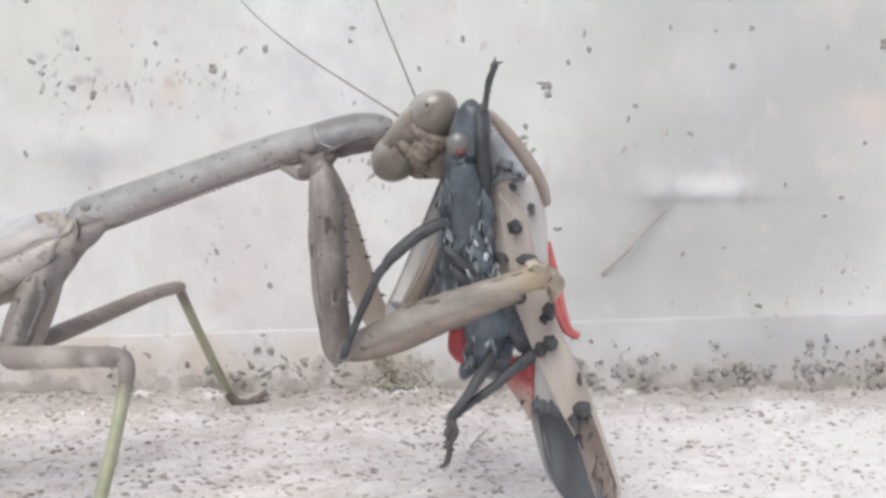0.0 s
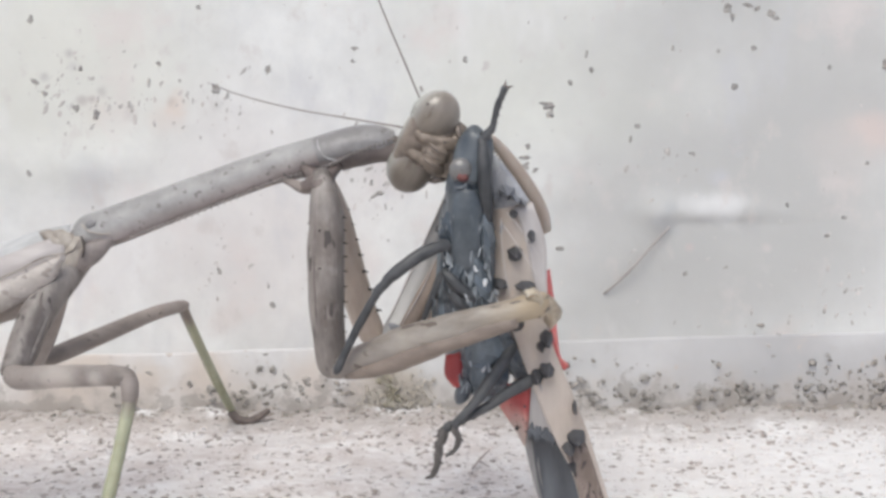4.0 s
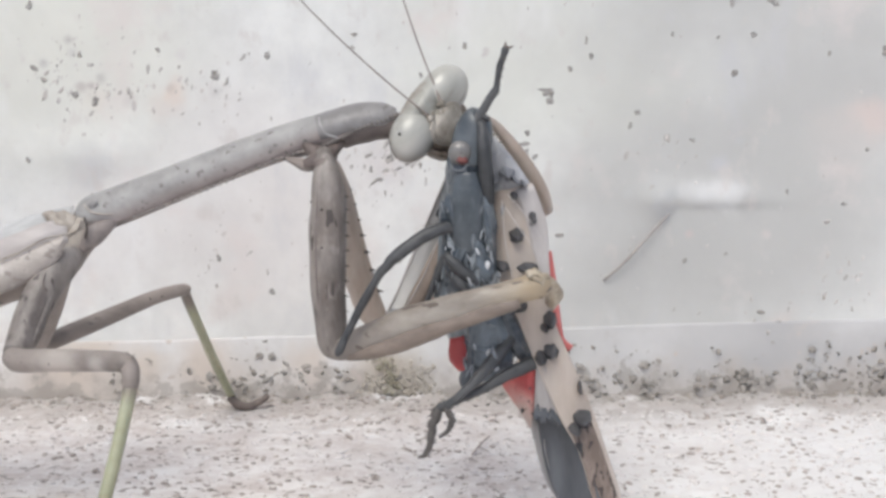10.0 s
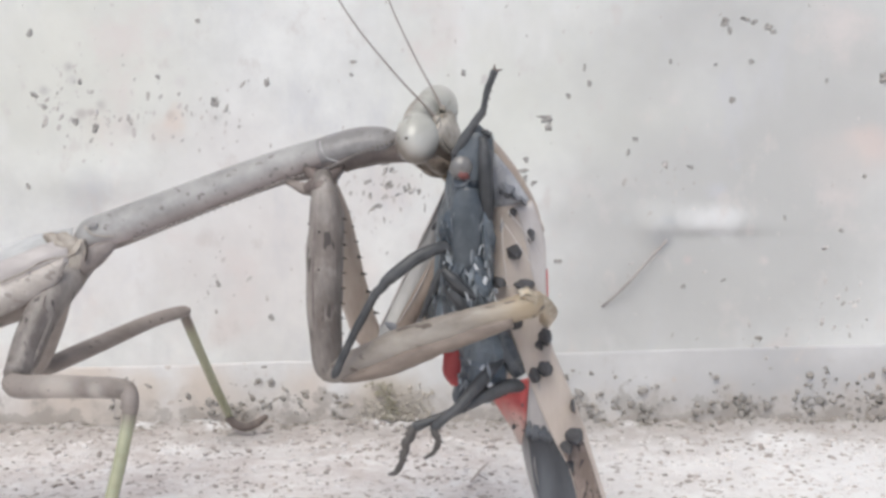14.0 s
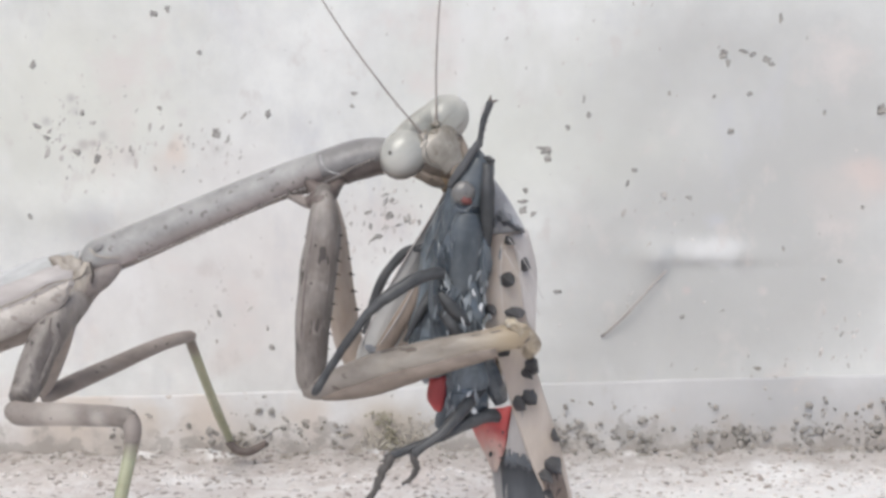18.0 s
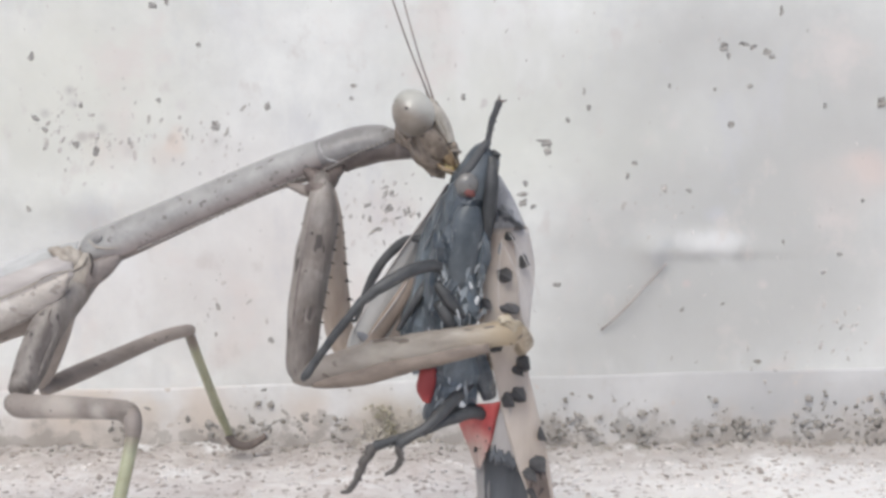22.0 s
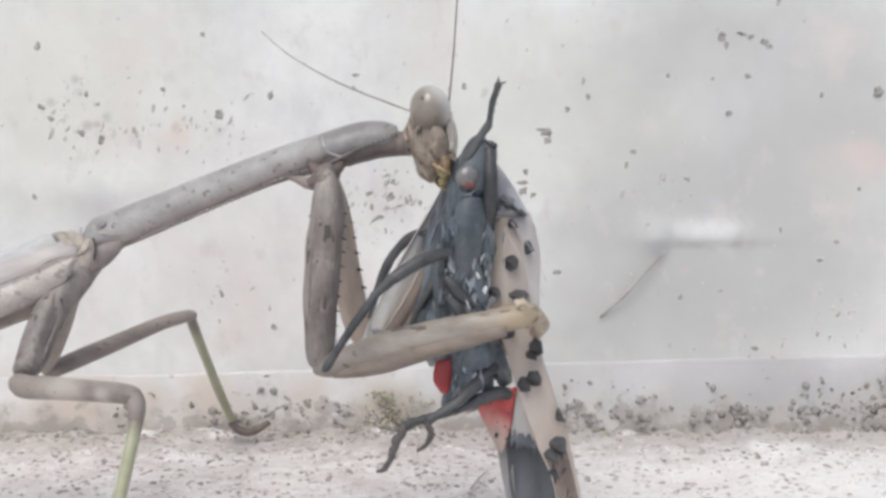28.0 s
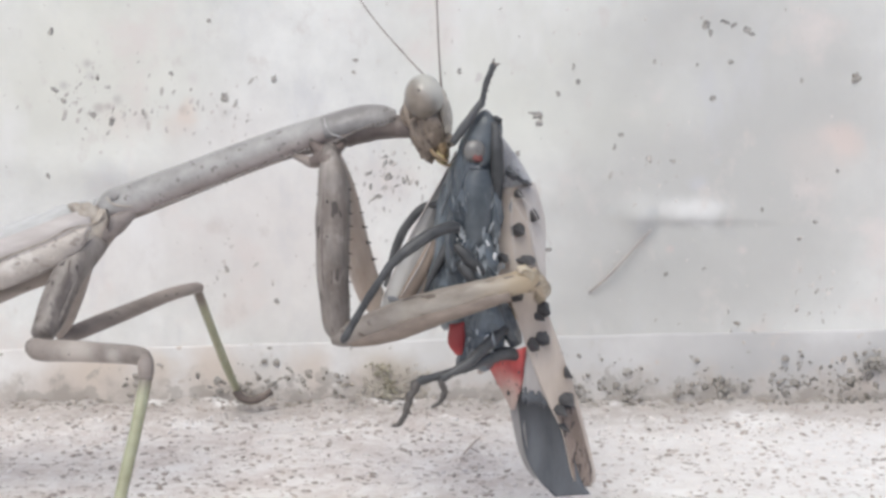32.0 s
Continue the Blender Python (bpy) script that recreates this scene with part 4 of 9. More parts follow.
part("near_mid_coxa", tube([((-23.30, -30.40, 19.92), px(16), .7), ((-24.00, -31.20, 19.04), px(28), 1.0), ((-25.12, -32.60, 17.55), px(31), 1.1), ((-25.98, -34.00, 15.60), px(30), 1.05), ((-26.45, -35.00, 14.04), px(27), .95), ((-26.70, -36.00, 13.36), px(20), .8)], sides=12, wob=.08), M_COXA, body, "thick grey-brown middle hip", J["BODY"])
part("far_mid_coxa", tube([((-25.44, -28.40, 17.77), px(22), .9), ((-26.69, -27.00, 14.78), px(22), .95), ((-28.03, -25.60, 12.08), px(20), .8), ((-28.75, -25.00, 10.88), px(16), .6)], sides=12), M_LEG, body, "brown middle hip", J["BODY"])


def leg_spines(name, points, out, length, radius, material, parent, pivot, label=""):
    for p in points:
        tip = (p[0] + out[0] * length, p[1] + out[1] * length, p[2] + out[2] * length)
        part(name, cone(bmesh.new(), p, tip, radius), material, parent, label, pivot)


# grasping legs
coxa_n = part("near_fore_coxa", tube([((-7.66, -32.20, 25.24), px(15), .6), ((-7.55, -32.90, 24.40), px(21), .75), ((-7.43, -33.30, 23.39), px(28), .95), ((-7.41, -33.40, 22.20), px(31), 1.05), ((-7.58, -33.60, 20.10), px(32), 1.1), ((-7.70, -33.80, 17.27), px(31), 1.05), ((-7.67, -34.00, 14.77), px(28), .95), ((-7.60, -34.00, 13.09), px(24), .85), ((-7.47, -34.00, 12.51), px(12), .5)], sides=14, wob=.06), M_COXA, mantis, "long mottled grey fore hip with dark dots", J["COXA_N"])
part("ridge", tube([((-7.95, -33.90, 23.60), .08, .2), ((-8.22, -34.30, 20.30), .1, .22), ((-8.34, -34.55, 17.00), .1, .22), ((-8.12, -34.60, 14.10), .08, .18)], sides=8), M_UNDER, coxa_n, "dark ridge along the hip", J["COXA_N"])
part("ridge", tube([((-7.06, -34.02, 23.73), .1, .2), ((-6.86, -34.28, 20.29), .1, .2), ((-7.05, -34.42, 16.76), .1, .2), ((-7.19, -34.42, 13.85), .08, .16)], sides=8), M_COXA, coxa_n, pivot=J["COXA_N"])
leg_spines("coxa_spine", curve([(-6.37, -33.60, 22.58), (-6.41, -33.80, 20.13), (-6.62, -34.00, 17.30), (-6.79, -34.00, 14.41)], 3), (1, -.3, -.2), .3, .09, M_SPINE, coxa_n, J["COXA_N"])
leg_spines("back_spine", [(-8.46, -33.80, 22.34), (-8.56, -34.00, 20.17), (-8.67, -34.20, 17.71), (-7.78, -34.45, 21.94), (-7.89, -34.65, 19.58), (-7.95, -34.70, 16.74)], (-.6, -.6, -.1), .16, .1, M_SPINE, coxa_n, J["COXA_N"])
part("trochanter", egg((-7.72, -32.90, 24.61), (.62, .62, .5), rough=.5), M_BELLY, coxa_n, "dark brown hip joint", J["COXA_N"])

coxa_f = part("far_fore_coxa", tube([((-7.89, -29.00, 25.02), px(7), .4), ((-7.74, -28.40, 24.14), px(17), .6), ((-7.46, -28.00, 22.52), px(26), .9), ((-6.97, -27.70, 19.83), px(29), 1.0), ((-6.37, -27.40, 16.69), px(29), 1.0), ((-5.60, -27.00, 13.87), px(26), .9), ((-4.85, -27.00, 12.45), px(20), .7)], sides=14, wob=.05), M_FARLEG, mantis, "pale pinkish fore hip with dark-tipped spines", J["COXA_F"])
leg_spines("coxa_spine", [(-6.66, -28.00, 22.22), (-6.42, -28.00, 21.20), (-6.18, -28.00, 20.17), (-5.93, -28.00, 19.11), (-5.69, -28.00, 17.96), (-5.37, -28.00, 16.73), (-4.94, -28.00, 15.26)], (.95, -.2, -.05), .46, .15, M_SPINE, coxa_f, J["COXA_F"])

fem_n = part("near_fore_femur", tube([((-7.88, -34.00, 13.02), px(16), .6), ((-7.00, -34.30, 13.17), px(22), .75), ((-5.61, -34.80, 13.80), px(25), .85), ((-3.46, -35.50, 14.75), px(29), .95), ((-1.01, -36.20, 15.76), px(27), .95), ((1.39, -37.00, 16.67), px(24), .9), ((3.76, -37.20, 17.39), px(22), .85), ((5.11, -37.20, 17.77), px(22), .8), ((5.74, -37.00, 17.86), px(14), .5)], sides=16, wob=.13), M_FEMUR, mantis, "tan mottled grasping femur", J["FEMUR_N"])
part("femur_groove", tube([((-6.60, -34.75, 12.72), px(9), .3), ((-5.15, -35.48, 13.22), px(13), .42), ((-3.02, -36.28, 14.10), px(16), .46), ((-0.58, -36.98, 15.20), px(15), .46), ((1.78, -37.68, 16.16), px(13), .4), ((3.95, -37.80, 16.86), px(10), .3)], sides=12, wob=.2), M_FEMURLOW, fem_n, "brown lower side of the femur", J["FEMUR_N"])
leg_spines("femur_spine", [(-4.74, -35.00, 12.98), (-3.13, -35.40, 13.65), (-2.70, -35.60, 13.84), (-1.02, -36.00, 14.79), (0.57, -36.60, 15.42), (2.07, -37.00, 15.86)], (-.15, .2, -1), .42, .12, M_SPINE, fem_n, J["FEMUR_N"])
part("knee_lobe", egg((4.97, -37.30, 18.13), (.62, .55, .6), (0, -15, 0), rough=1.0, freq=1.6, cuts=(18, 14)), M_KNOB, fem_n, "amber knee lobe", J["FEMUR_N"])
part("knee_ring", tube([((4.46, -37.90, 18.40), .12, .12), ((4.86, -38.00, 18.69), .14, .14), ((5.27, -37.90, 18.32), .14, .14), ((5.21, -37.80, 17.75), .12, .12), ((4.74, -37.80, 17.62), .1, .1)], sides=8), M_KNOB, fem_n, pivot=J["FEMUR_N"])
tib_n = part("near_fore_tibia", tube([((5.31, -36.80, 17.89), .6, .5), ((5.93, -36.20, 17.48), .55, .5), ((6.18, -34.80, 16.40), .5, .5), ((5.64, -32.00, 14.97), .45, .5), ((3.74, -30.00, 13.37), .4, .4)], sides=10, wob=.35), M_KNOB, mantis, "amber shin folded round the prey", J["TIBIA_N"])
part("tibia_claw", cone(bmesh.new(), (3.74, -30.00, 13.37), (2.23, -31.00, 13.06), .35), M_SPINE, tib_n, pivot=J["TIBIA_N"])

fem_f = part("far_fore_femur", tube([((-3.82, -27.00, 12.68), px(20), .7), ((-1.88, -26.50, 14.92), px(28), .9), ((1.21, -26.00, 17.55), px(27), .9), ((4.30, -25.50, 19.60), px(24), .8), ((6.64, -25.00, 20.68), px(16), .6)], sides=12), M_FARLEG, mantis, "pale grasping femur behind the prey", J["FEMUR_F"])
tib_f = part("far_fore_tibia", tube([((6.57, -27.00, 20.71), px(9), .4), ((6.14, -28.00, 22.07), px(12.5), .5), ((5.18, -28.50, 23.83), px(13.5), .55), ((4.05, -29.00, 25.47), px(12.5), .5), ((2.98, -29.50, 26.84), px(9), .35), ((2.55, -30.00, 27.25), px(4), .2)], sides=12), M_FARLEG, mantis, "pinkish toothed shin behind the prey", J["TIBIA_F"])
leg_spines("tibia_tooth", curve([(2.92, -29.80, 26.54), (3.91, -29.60, 25.06), (4.85, -29.20, 23.54), (5.78, -28.60, 21.79)], 6), (-.85, -.45, -.45), .5, .13, M_JOINT, tib_f, J["TIBIA_F"])

# walking legs
mf_n = part("near_mid_femur", tube([((-26.80, -36.30, 13.42), px(13), .5), ((-26.45, -36.70, 13.36), px(20), .68), ((-25.70, -37.20, 13.32), px(21), .7), ((-23.43, -39.00, 13.79), px(20), .65), ((-20.55, -41.00, 14.24), px(18), .6), ((-18.76, -42.30, 14.52), px(17), .55), ((-17.95, -42.90, 14.54), px(15), .5), ((-17.62, -43.00, 14.37), px(8), .3)], sides=12), M_MIDFEM, mantis, "brown middle femur", J["MIDFEM_N"])
mt_n = part("near_mid_tibia", tube([((-17.78, -43.00, 14.96), px(6), .3), ((-17.74, -43.00, 14.37), px(11.5), .46), ((-17.74, -43.20, 13.60), px(12), .44), ((-17.84, -43.80, 12.63), px(11), .42), ((-18.24, -45.00, 10.39), px(10.5), .4), ((-18.88, -46.60, 7.38), px(10.5), .38), (J["FOOT_N"], px(8), .33)], sides=10), M_GREEN, mantis, "slender green shin", J["MIDTIB_N"])
part("knee", tube([((-17.81, -43.00, 14.90), px(8), .35), ((-17.78, -43.00, 14.37), px(14), .52), ((-17.73, -43.20, 13.77), px(14), .52), ((-17.77, -43.40, 13.23), px(12), .46)], sides=12), M_LEG, mt_n, "brown knee", J["MIDTIB_N"])
fx, fy, fz = J["FOOT_N"]
part("tarsus", tube([((fx, fy, .6), .35, .35), ((fx + 1.2, fy - .4, .35), .3, .3), ((fx + 3, fy - .8, .3), .26, .26), ((fx + 4.4, fy - 1, .3), .2, .2)], sides=8), M_TARSUS, mt_n, "brown foot", J["MIDTIB_N"])
mf_f = part("far_mid_femur", tube([((-28.75, -25.00, 10.88), px(15), .55), ((-27.08, -23.80, 11.48), px(18), .6), ((-24.41, -21.50, 12.28), px(17), .58), ((-21.63, -19.00, 13.10), px(15), .5), ((-19.83, -17.00, 13.26), px(13), .45), ((-19.41, -17.00, 13.13), px(8), .3)], sides=12), M_LEG, mantis, "brown middle femur", J["MIDFEM_F"])
mt_f = part("far_mid_tibia", tube([((-19.82, -17.00, 13.39), px(10), .4), ((-19.71, -16.00, 12.30), px(11), .42), ((-19.44, -12.00, 8.66), px(10.5), .38), ((-19.03, -7.50, 4.39), px(11), .38), (J["FOOT_F"], px(9), .3)], sides=10), M_GREEN, mantis, "slender green shin", J["MIDTIB_F"])
part("tarsus", tube([((-18.70, -4.00, 0.95), .42, .4), ((-18.01, -4.20, 0.30), .4, .4), ((-17.04, -4.20, 0.09), .38, .38), ((-16.18, -4.00, 0.43), .34, .34), ((-15.41, -3.80, 0.98), .26, .26)], sides=8, wob=.15), M_TARSUS, mt_f, "brown foot", J["MIDTIB_F"])
for sgn, nm in ((-1, "near"), (1, "far")):
    hip = (-44, -30 + sgn * 2.0, 9.5)
    knee = (-52, -30 + sgn * 13, 15)
    toe = (-62, -30 + sgn * 22, 0.4)
    hf = part(nm + "_hind_femur", tube([(hip, .9, .8), (((hip[0] + knee[0]) / 2, (hip[1] + knee[1]) / 2, 12.6), .65, .6), (knee, .5, .5)], sides=10), M_LEG, body, "brown hind femur", J["BODY"])
    part(nm + "_hind_tibia", tube([(knee, .5, .45), (((toe[0] + knee[0]) / 2, (toe[1] + knee[1]) / 2, 7.6), .42, .4), (toe, .35, .3)], sides=10), M_GREEN, body, "green hind shin", J["BODY"])
    part(nm + "_hind_tarsus", tube([(toe, .33, .3), ((toe[0] - 1.5, toe[1] + sgn, .3), .28, .28), ((toe[0] - 4, toe[1] + sgn * 1.5, .25), .2, .2)], sides=8), M_TARSUS, body, "brown hind foot", J["BODY"])

# head: x is where the face looks, y the mantis's left, z the crown
HP = (0, 0, 0)


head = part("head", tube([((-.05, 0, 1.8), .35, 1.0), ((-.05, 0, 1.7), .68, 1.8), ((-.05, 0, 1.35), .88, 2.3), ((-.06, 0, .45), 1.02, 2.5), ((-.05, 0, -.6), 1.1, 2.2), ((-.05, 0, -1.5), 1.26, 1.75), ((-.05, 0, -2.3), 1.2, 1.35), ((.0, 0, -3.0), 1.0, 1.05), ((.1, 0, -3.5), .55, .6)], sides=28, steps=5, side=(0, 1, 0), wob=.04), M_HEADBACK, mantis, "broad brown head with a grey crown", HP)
head.location = (Vector(J["HEAD"]) - Vector(J["MANTIS"])) * MM
eye_dots = []
for sgn, nm in ((-1, "right_eye"), (1, "left_eye")):
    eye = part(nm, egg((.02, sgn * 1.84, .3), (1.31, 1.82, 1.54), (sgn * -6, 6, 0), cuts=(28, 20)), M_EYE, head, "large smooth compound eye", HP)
    part("eye_crease", tube([((-.9, sgn * 1.55, -1.0), .05, .06), ((-1.16, sgn * 1.15, -.2), .07, .07), ((-1.1, sgn * .95, .6), .07, .07), ((-.75, sgn * .9, 1.35), .05, .05)], sides=8), M_CHEEK, head, "dark crease beside the eye", HP)
    part("nape_plate", tube([((-.75, sgn * .75, 1.25), .18, .25), ((-1.08, sgn * .62, .7), .28, .42), ((-1.25, sgn * .66, -.1), .3, .5), ((-1.2, sgn * .85, -.9), .32, .5), ((-.95, sgn * 1.05, -1.6), .2, .3)], sides=12, side=(0, 1, 0), wob=.35), M_CHEEK, head, "wrinkled brown plate at the nape", HP)
    part("temple_ridge", tube([((-.65, sgn * 2.05, -1.05), .1, .12), ((-1.0, sgn * 1.75, -1.3), .16, .2), ((-.95, sgn * 1.35, -1.95), .16, .2), ((-.6, sgn * 1.05, -2.6), .1, .14)], sides=10, side=(0, 1, 0), wob=.3), M_HEADBACK, head, "brown fold under the eye", HP)
    dot = part("eye_dot", egg((0, 0, 0), (.11, .11, .11)), M_SPINE, head, "dark false pupil", HP)
    dot.location = mm((.6, sgn * 2.9, .9))
    eye_dots.append(dot)
    part("antenna_socket", egg((1.16, sgn * .62, .72), (.24, .27, .25), rough=.3, freq=2), M_FACE, head, "beige feeler socket", HP)
    part("face_fold", tube([((1.12, sgn * .2, .55), .1, .12), ((1.24, sgn * .95, .25), .14, .16), ((1.17, sgn * 1.35, -.35), .16, .16), ((1.05, sgn * 1.15, -1.1), .14, .14), ((1.10, sgn * .7, -1.75), .12, .12)], sides=10, wob=.5), M_FACE, head, "beige fold round the face", HP)
    part("cheek_plate", tube([((.1, sgn * 1.9, -.9), .35, .3), ((.25, sgn * 1.62, -1.6), .6, .4), ((.35, sgn * 1.25, -2.3), .65, .4), ((.45, sgn * .9, -2.9), .4, .3)], sides=12, side=(0, 1, 0), wob=.35), M_CHEEK, head, "brown cheek plate", HP)
    part("throat_plate", tube([((-.75, sgn * 1.2, -1.0), .4, .4), ((-.8, sgn * 1.0, -1.9), .5, .45), ((-.6, sgn * .8, -2.7), .45, .4), ((-.2, sgn * .55, -3.3), .25, .25)], sides=12, side=(0, 1, 0), wob=.3), M_CHEEK, head, "brown throat plate", HP)
    part("mandible", tube([((.5, sgn * .95, -2.3), .35, .3), ((.65, sgn * .85, -2.9), .42, .36), ((.75, sgn * .5, -3.5), .3, .3), ((.75, sgn * .1, -3.9), .1, .1)], sides=10, wob=.3), M_MOUTH, head, "amber jaw", HP)
    part("inner_jaw", egg((.55, sgn * .5, -3.5), (.4, .32, .42), rough=.9, freq=2.2), M_YELLOW, head, "yellow inner jaw", HP)
    part("palp", tube([((-.1, sgn * .7, -2.8), .15, .15), ((.1, sgn * 1.0, -3.4), .15, .15), ((.55, sgn * 1.0, -3.9), .13, .13), ((1.05, sgn * .8, -4.1), .09, .09)], sides=8), M_MOUTH, head, "jointed mouth feeler", HP)
part("face_plate", tube([((1.05, 0, .62), .12, .6), ((1.22, 0, .2), .3, 1.05), ((1.28, 0, -.4), .34, 1.15), ((1.26, 0, -1.0), .34, 1.1), ((1.2, 0, -1.6), .3, .95), ((1.12, 0, -2.2), .24, .8)], sides=20, wob=.22), M_FACE, head, "pale ridged face plate", HP)
fw = random.Random(41)
for k in range(22):
    fy, fz = fw.uniform(-1.15, 1.15), fw.uniform(-1.9, .55)
    part("face_wrinkle", egg((1.5 - .22 * abs(fy) - .06 * abs(fz + .6), fy, fz), (.13, fw.uniform(.1, .3), fw.uniform(.1, .34)), (fw.uniform(-60, 60), 0, 0), cuts=(10, 8), rough=.7, freq=3), M_FACE, head, pivot=HP)
part("clypeus", tube([((1.13, 0, -.95), .12, .8), ((1.25, 0, -1.35), .25, .75), ((1.20, 0, -1.85), .25, .62)], sides=12, wob=.1), M_FACE, head, "pinkish-beige upper lip plate", HP)
part("labrum", egg((1.10, 0, -2.4), (.38, .62, .55), rough=.5, freq=2), M_CHEEK, head, "brown upper lip", HP)
part("lip_edge", tube([((.75, -.9, -2.65), .1, .12), ((1.25, -.5, -2.75), .13, .15), ((1.40, 0, -2.8), .13, .16), ((1.25, .5, -2.75), .13, .15), ((.75, .9, -2.65), .1, .12)], sides=8), M_JOINT, head, "pale edge of the lip", HP)
part("labium", egg((-.35, 0, -3.0), (.6, .7, .75), rough=.5, freq=2), M_CHEEK, head, "brown lower lip", HP)
part("neck_skin", egg((-1.05, 0, -.45), (.75, .95, .95), rough=.2, freq=1.5, cuts=(20, 14)), M_CHEEK, head, "brown skin at the nape", HP)
for k in range(3):
    ny = -.5 + .5 * k
    part("neck_fold", tube([((-1.5, ny - .12, .25), .1, .1), ((-1.78, ny, -.3), .13, .14), ((-1.62, ny + .1, -1.0), .12, .12)], sides=8), M_HEADBACK, head, pivot=HP)
oc = bmesh.new()
for p in ((1.32, 0, .55), (1.22, -.3, .92), (1.22, .3, .92)):
    blob(oc, p, (.12, .12, .12), cuts=(10, 8))
part("ocelli", oc, M_FACE, head, "three small simple eyes", HP)
antennae = []
for sgn, nm in ((-1, "right_antenna"), (1, "left_antenna")):
    bm = tube([((0, 0, 0), .13, .13), ((.02, 0, .5), .09, .09), ((0, 0, 1.2), .065, .065), ((-.15, 0, 4), .055, .055), ((-.1, .1, 8), .05, .05), ((.6, .2, 12), .04, .04), ((1.8, .3, 15), .025, .025)], sides=8, steps=6, side=(0, 1, 0))
    an = part(nm, bm, M_ANT, head, "long thread-like feeler", HP)
    an.location = mm((1.1, sgn * .62, .8))
    antennae.append(an)

# ---- the planthopper ----
fly = thing("planthopper", J["FLY"], "spotted planthopper held upright in the mantis's grasp", "insect")
FP = J["FLY"]


def wing_skin(p, lift=0.0):
    """The bulge of the right forewing towards the light."""
    a, b = Vector((4.01, -35.00, 24.11)), Vector((8.74, -37.00, 2.77))
    ax = (b - a).normalized()
    d = Vector(p) - a
    u = d.dot(ax)
    s = math.sqrt(max((d - ax * u).x ** 2 + (d - ax * u).z ** 2, 0))
    y = a.y + (b.y - a.y) * u / (b - a).length - 0.5 + 0.13 * s * s + 0.06 * noise.noise(Vector((p[0] * .8, 0, p[2] * .35)))
    return Vector((p[0], y - lift, p[2]))


def on_wing(bm):
    for v in bm.verts:
        v.co = wing_skin(v.co) + Vector((0, v.co.y, 0))
    return bm


def flat_sheet(left, right, **kw):
    """A blade drawn flat at depth 0, then laid on the wing's bulge."""
    z = lambda pts: [(p[0], 0, p[2]) for p in pts]
    return on_wing(sheet(z(left), z(right), **kw))


def wing_mark(name, p, w, hgt, material, parent, label="", seed=1, lift=.02, tilt=0.0, ragged=.14):
    """A flat dark mark with an uneven outline that lies on the wing."""
    q = random.Random(seed)
    bm = bmesh.new()
    ring = []
    mid = bm.verts.new(wing_skin(p, lift + .002))
    ca, sa = math.cos(radians(tilt)), math.sin(radians(tilt))
    for k in range(16):
        a = 2 * math.pi * k / 16
        r = q.uniform(1 - ragged, 1 + ragged)
        u, w2 = math.cos(a) * px(w) * r, math.sin(a) * px(hgt) * r
        ring.append(bm.verts.new(wing_skin((p[0] + u * ca - w2 * sa, 0, p[2] + u * sa + w2 * ca), lift)))
    for k in range(16):
        bm.faces.new((mid, ring[k], ring[(k + 1) % 16]))
    low = bmesh.ops.extrude_face_region(bm, geom=bm.faces[:])
    for e in low["geom"]:
        if isinstance(e, bmesh.types.BMVert):
            e.co.y += .02
    return part(name, bm, material, parent, label, FP, smooth=False)


part("thorax", tube([((1.69, -33.00, 27.79), px(8), .5), ((1.55, -33.00, 26.85), px(25), 1.1), ((1.34, -33.00, 24.92), px(36), 1.6), ((1.22, -33.00, 22.45), px(44), 1.9), ((1.16, -33.00, 19.95), px(48), 2.0), ((1.32, -33.00, 17.41), px(48), 1.9), ((1.75, -33.00, 15.22), px(42), 1.6)], sides=18, wob=.2), M_BLACK, fly, "black thorax with a grey bloom", FP, smooth=False)
part("head_ridge", tube([((2.02, -34.20, 27.50), .3, .35), ((2.16, -34.60, 26.30), .42, .45), ((2.22, -34.80, 25.00), .46, .48), ((2.30, -34.75, 23.60), .44, .45), ((2.42, -34.50, 22.31), .3, .4)], sides=10, wob=.15), M_BLACKLEG, fly, "black upper fore leg lying along the face", FP)
part("nose", tube([((1.98, -33.70, 28.00), .15, .2), ((1.88, -33.65, 27.86), .78, .6), ((1.74, -33.60, 27.30), 1.08, .85), ((1.58, -33.60, 26.50), 1.2, 1.0), ((1.40, -33.60, 25.60), 1.22, 1.1), ((1.28, -33.70, 24.70), 1.12, 1.1)], sides=18, steps=5, wob=.08), M_SLATE, fly, "blunt slate-black nose", FP)
part("nose_knob", egg((2.30, -34.05, 27.72), (.36, .4, .2), (0, 28, 0), rough=.4, freq=2), M_BLACKLEG, fly, "curled knob at the tip of the nose", FP)
part("eye", egg((0.73, -34.50, 25.62), (.74, .52, .76), cuts=(20, 14)), M_FLYEYE, fly, "glassy grey eye", FP)
part("antenna", egg((0.83, -34.85, 25.21), (.36, .25, .26), (0, 25, 0), rough=.5, freq=2), M_BULB, fly, "dull red bulb of the feeler", FP)
part("eye_rim", tube([((0.05, -34.60, 25.00), .03, .06), ((0.33, -34.95, 24.66), .04, .08), ((0.80, -35.10, 24.66), .04, .08), ((1.22, -35.00, 24.98), .03, .06)], sides=8), M_WAX, fly, "pale rim under the eye", FP)
part("cheek", tube([((1.10, -34.60, 24.42), px(18), .5), ((1.07, -34.75, 23.40), px(27), .6), ((1.02, -34.90, 21.68), px(29), .65), ((1.09, -34.90, 20.10), px(25), .55), ((1.23, -34.70, 19.36), px(14), .4)], sides=18, steps=5, wob=.1), M_SLATE, fly, "smooth slate face panel", FP)
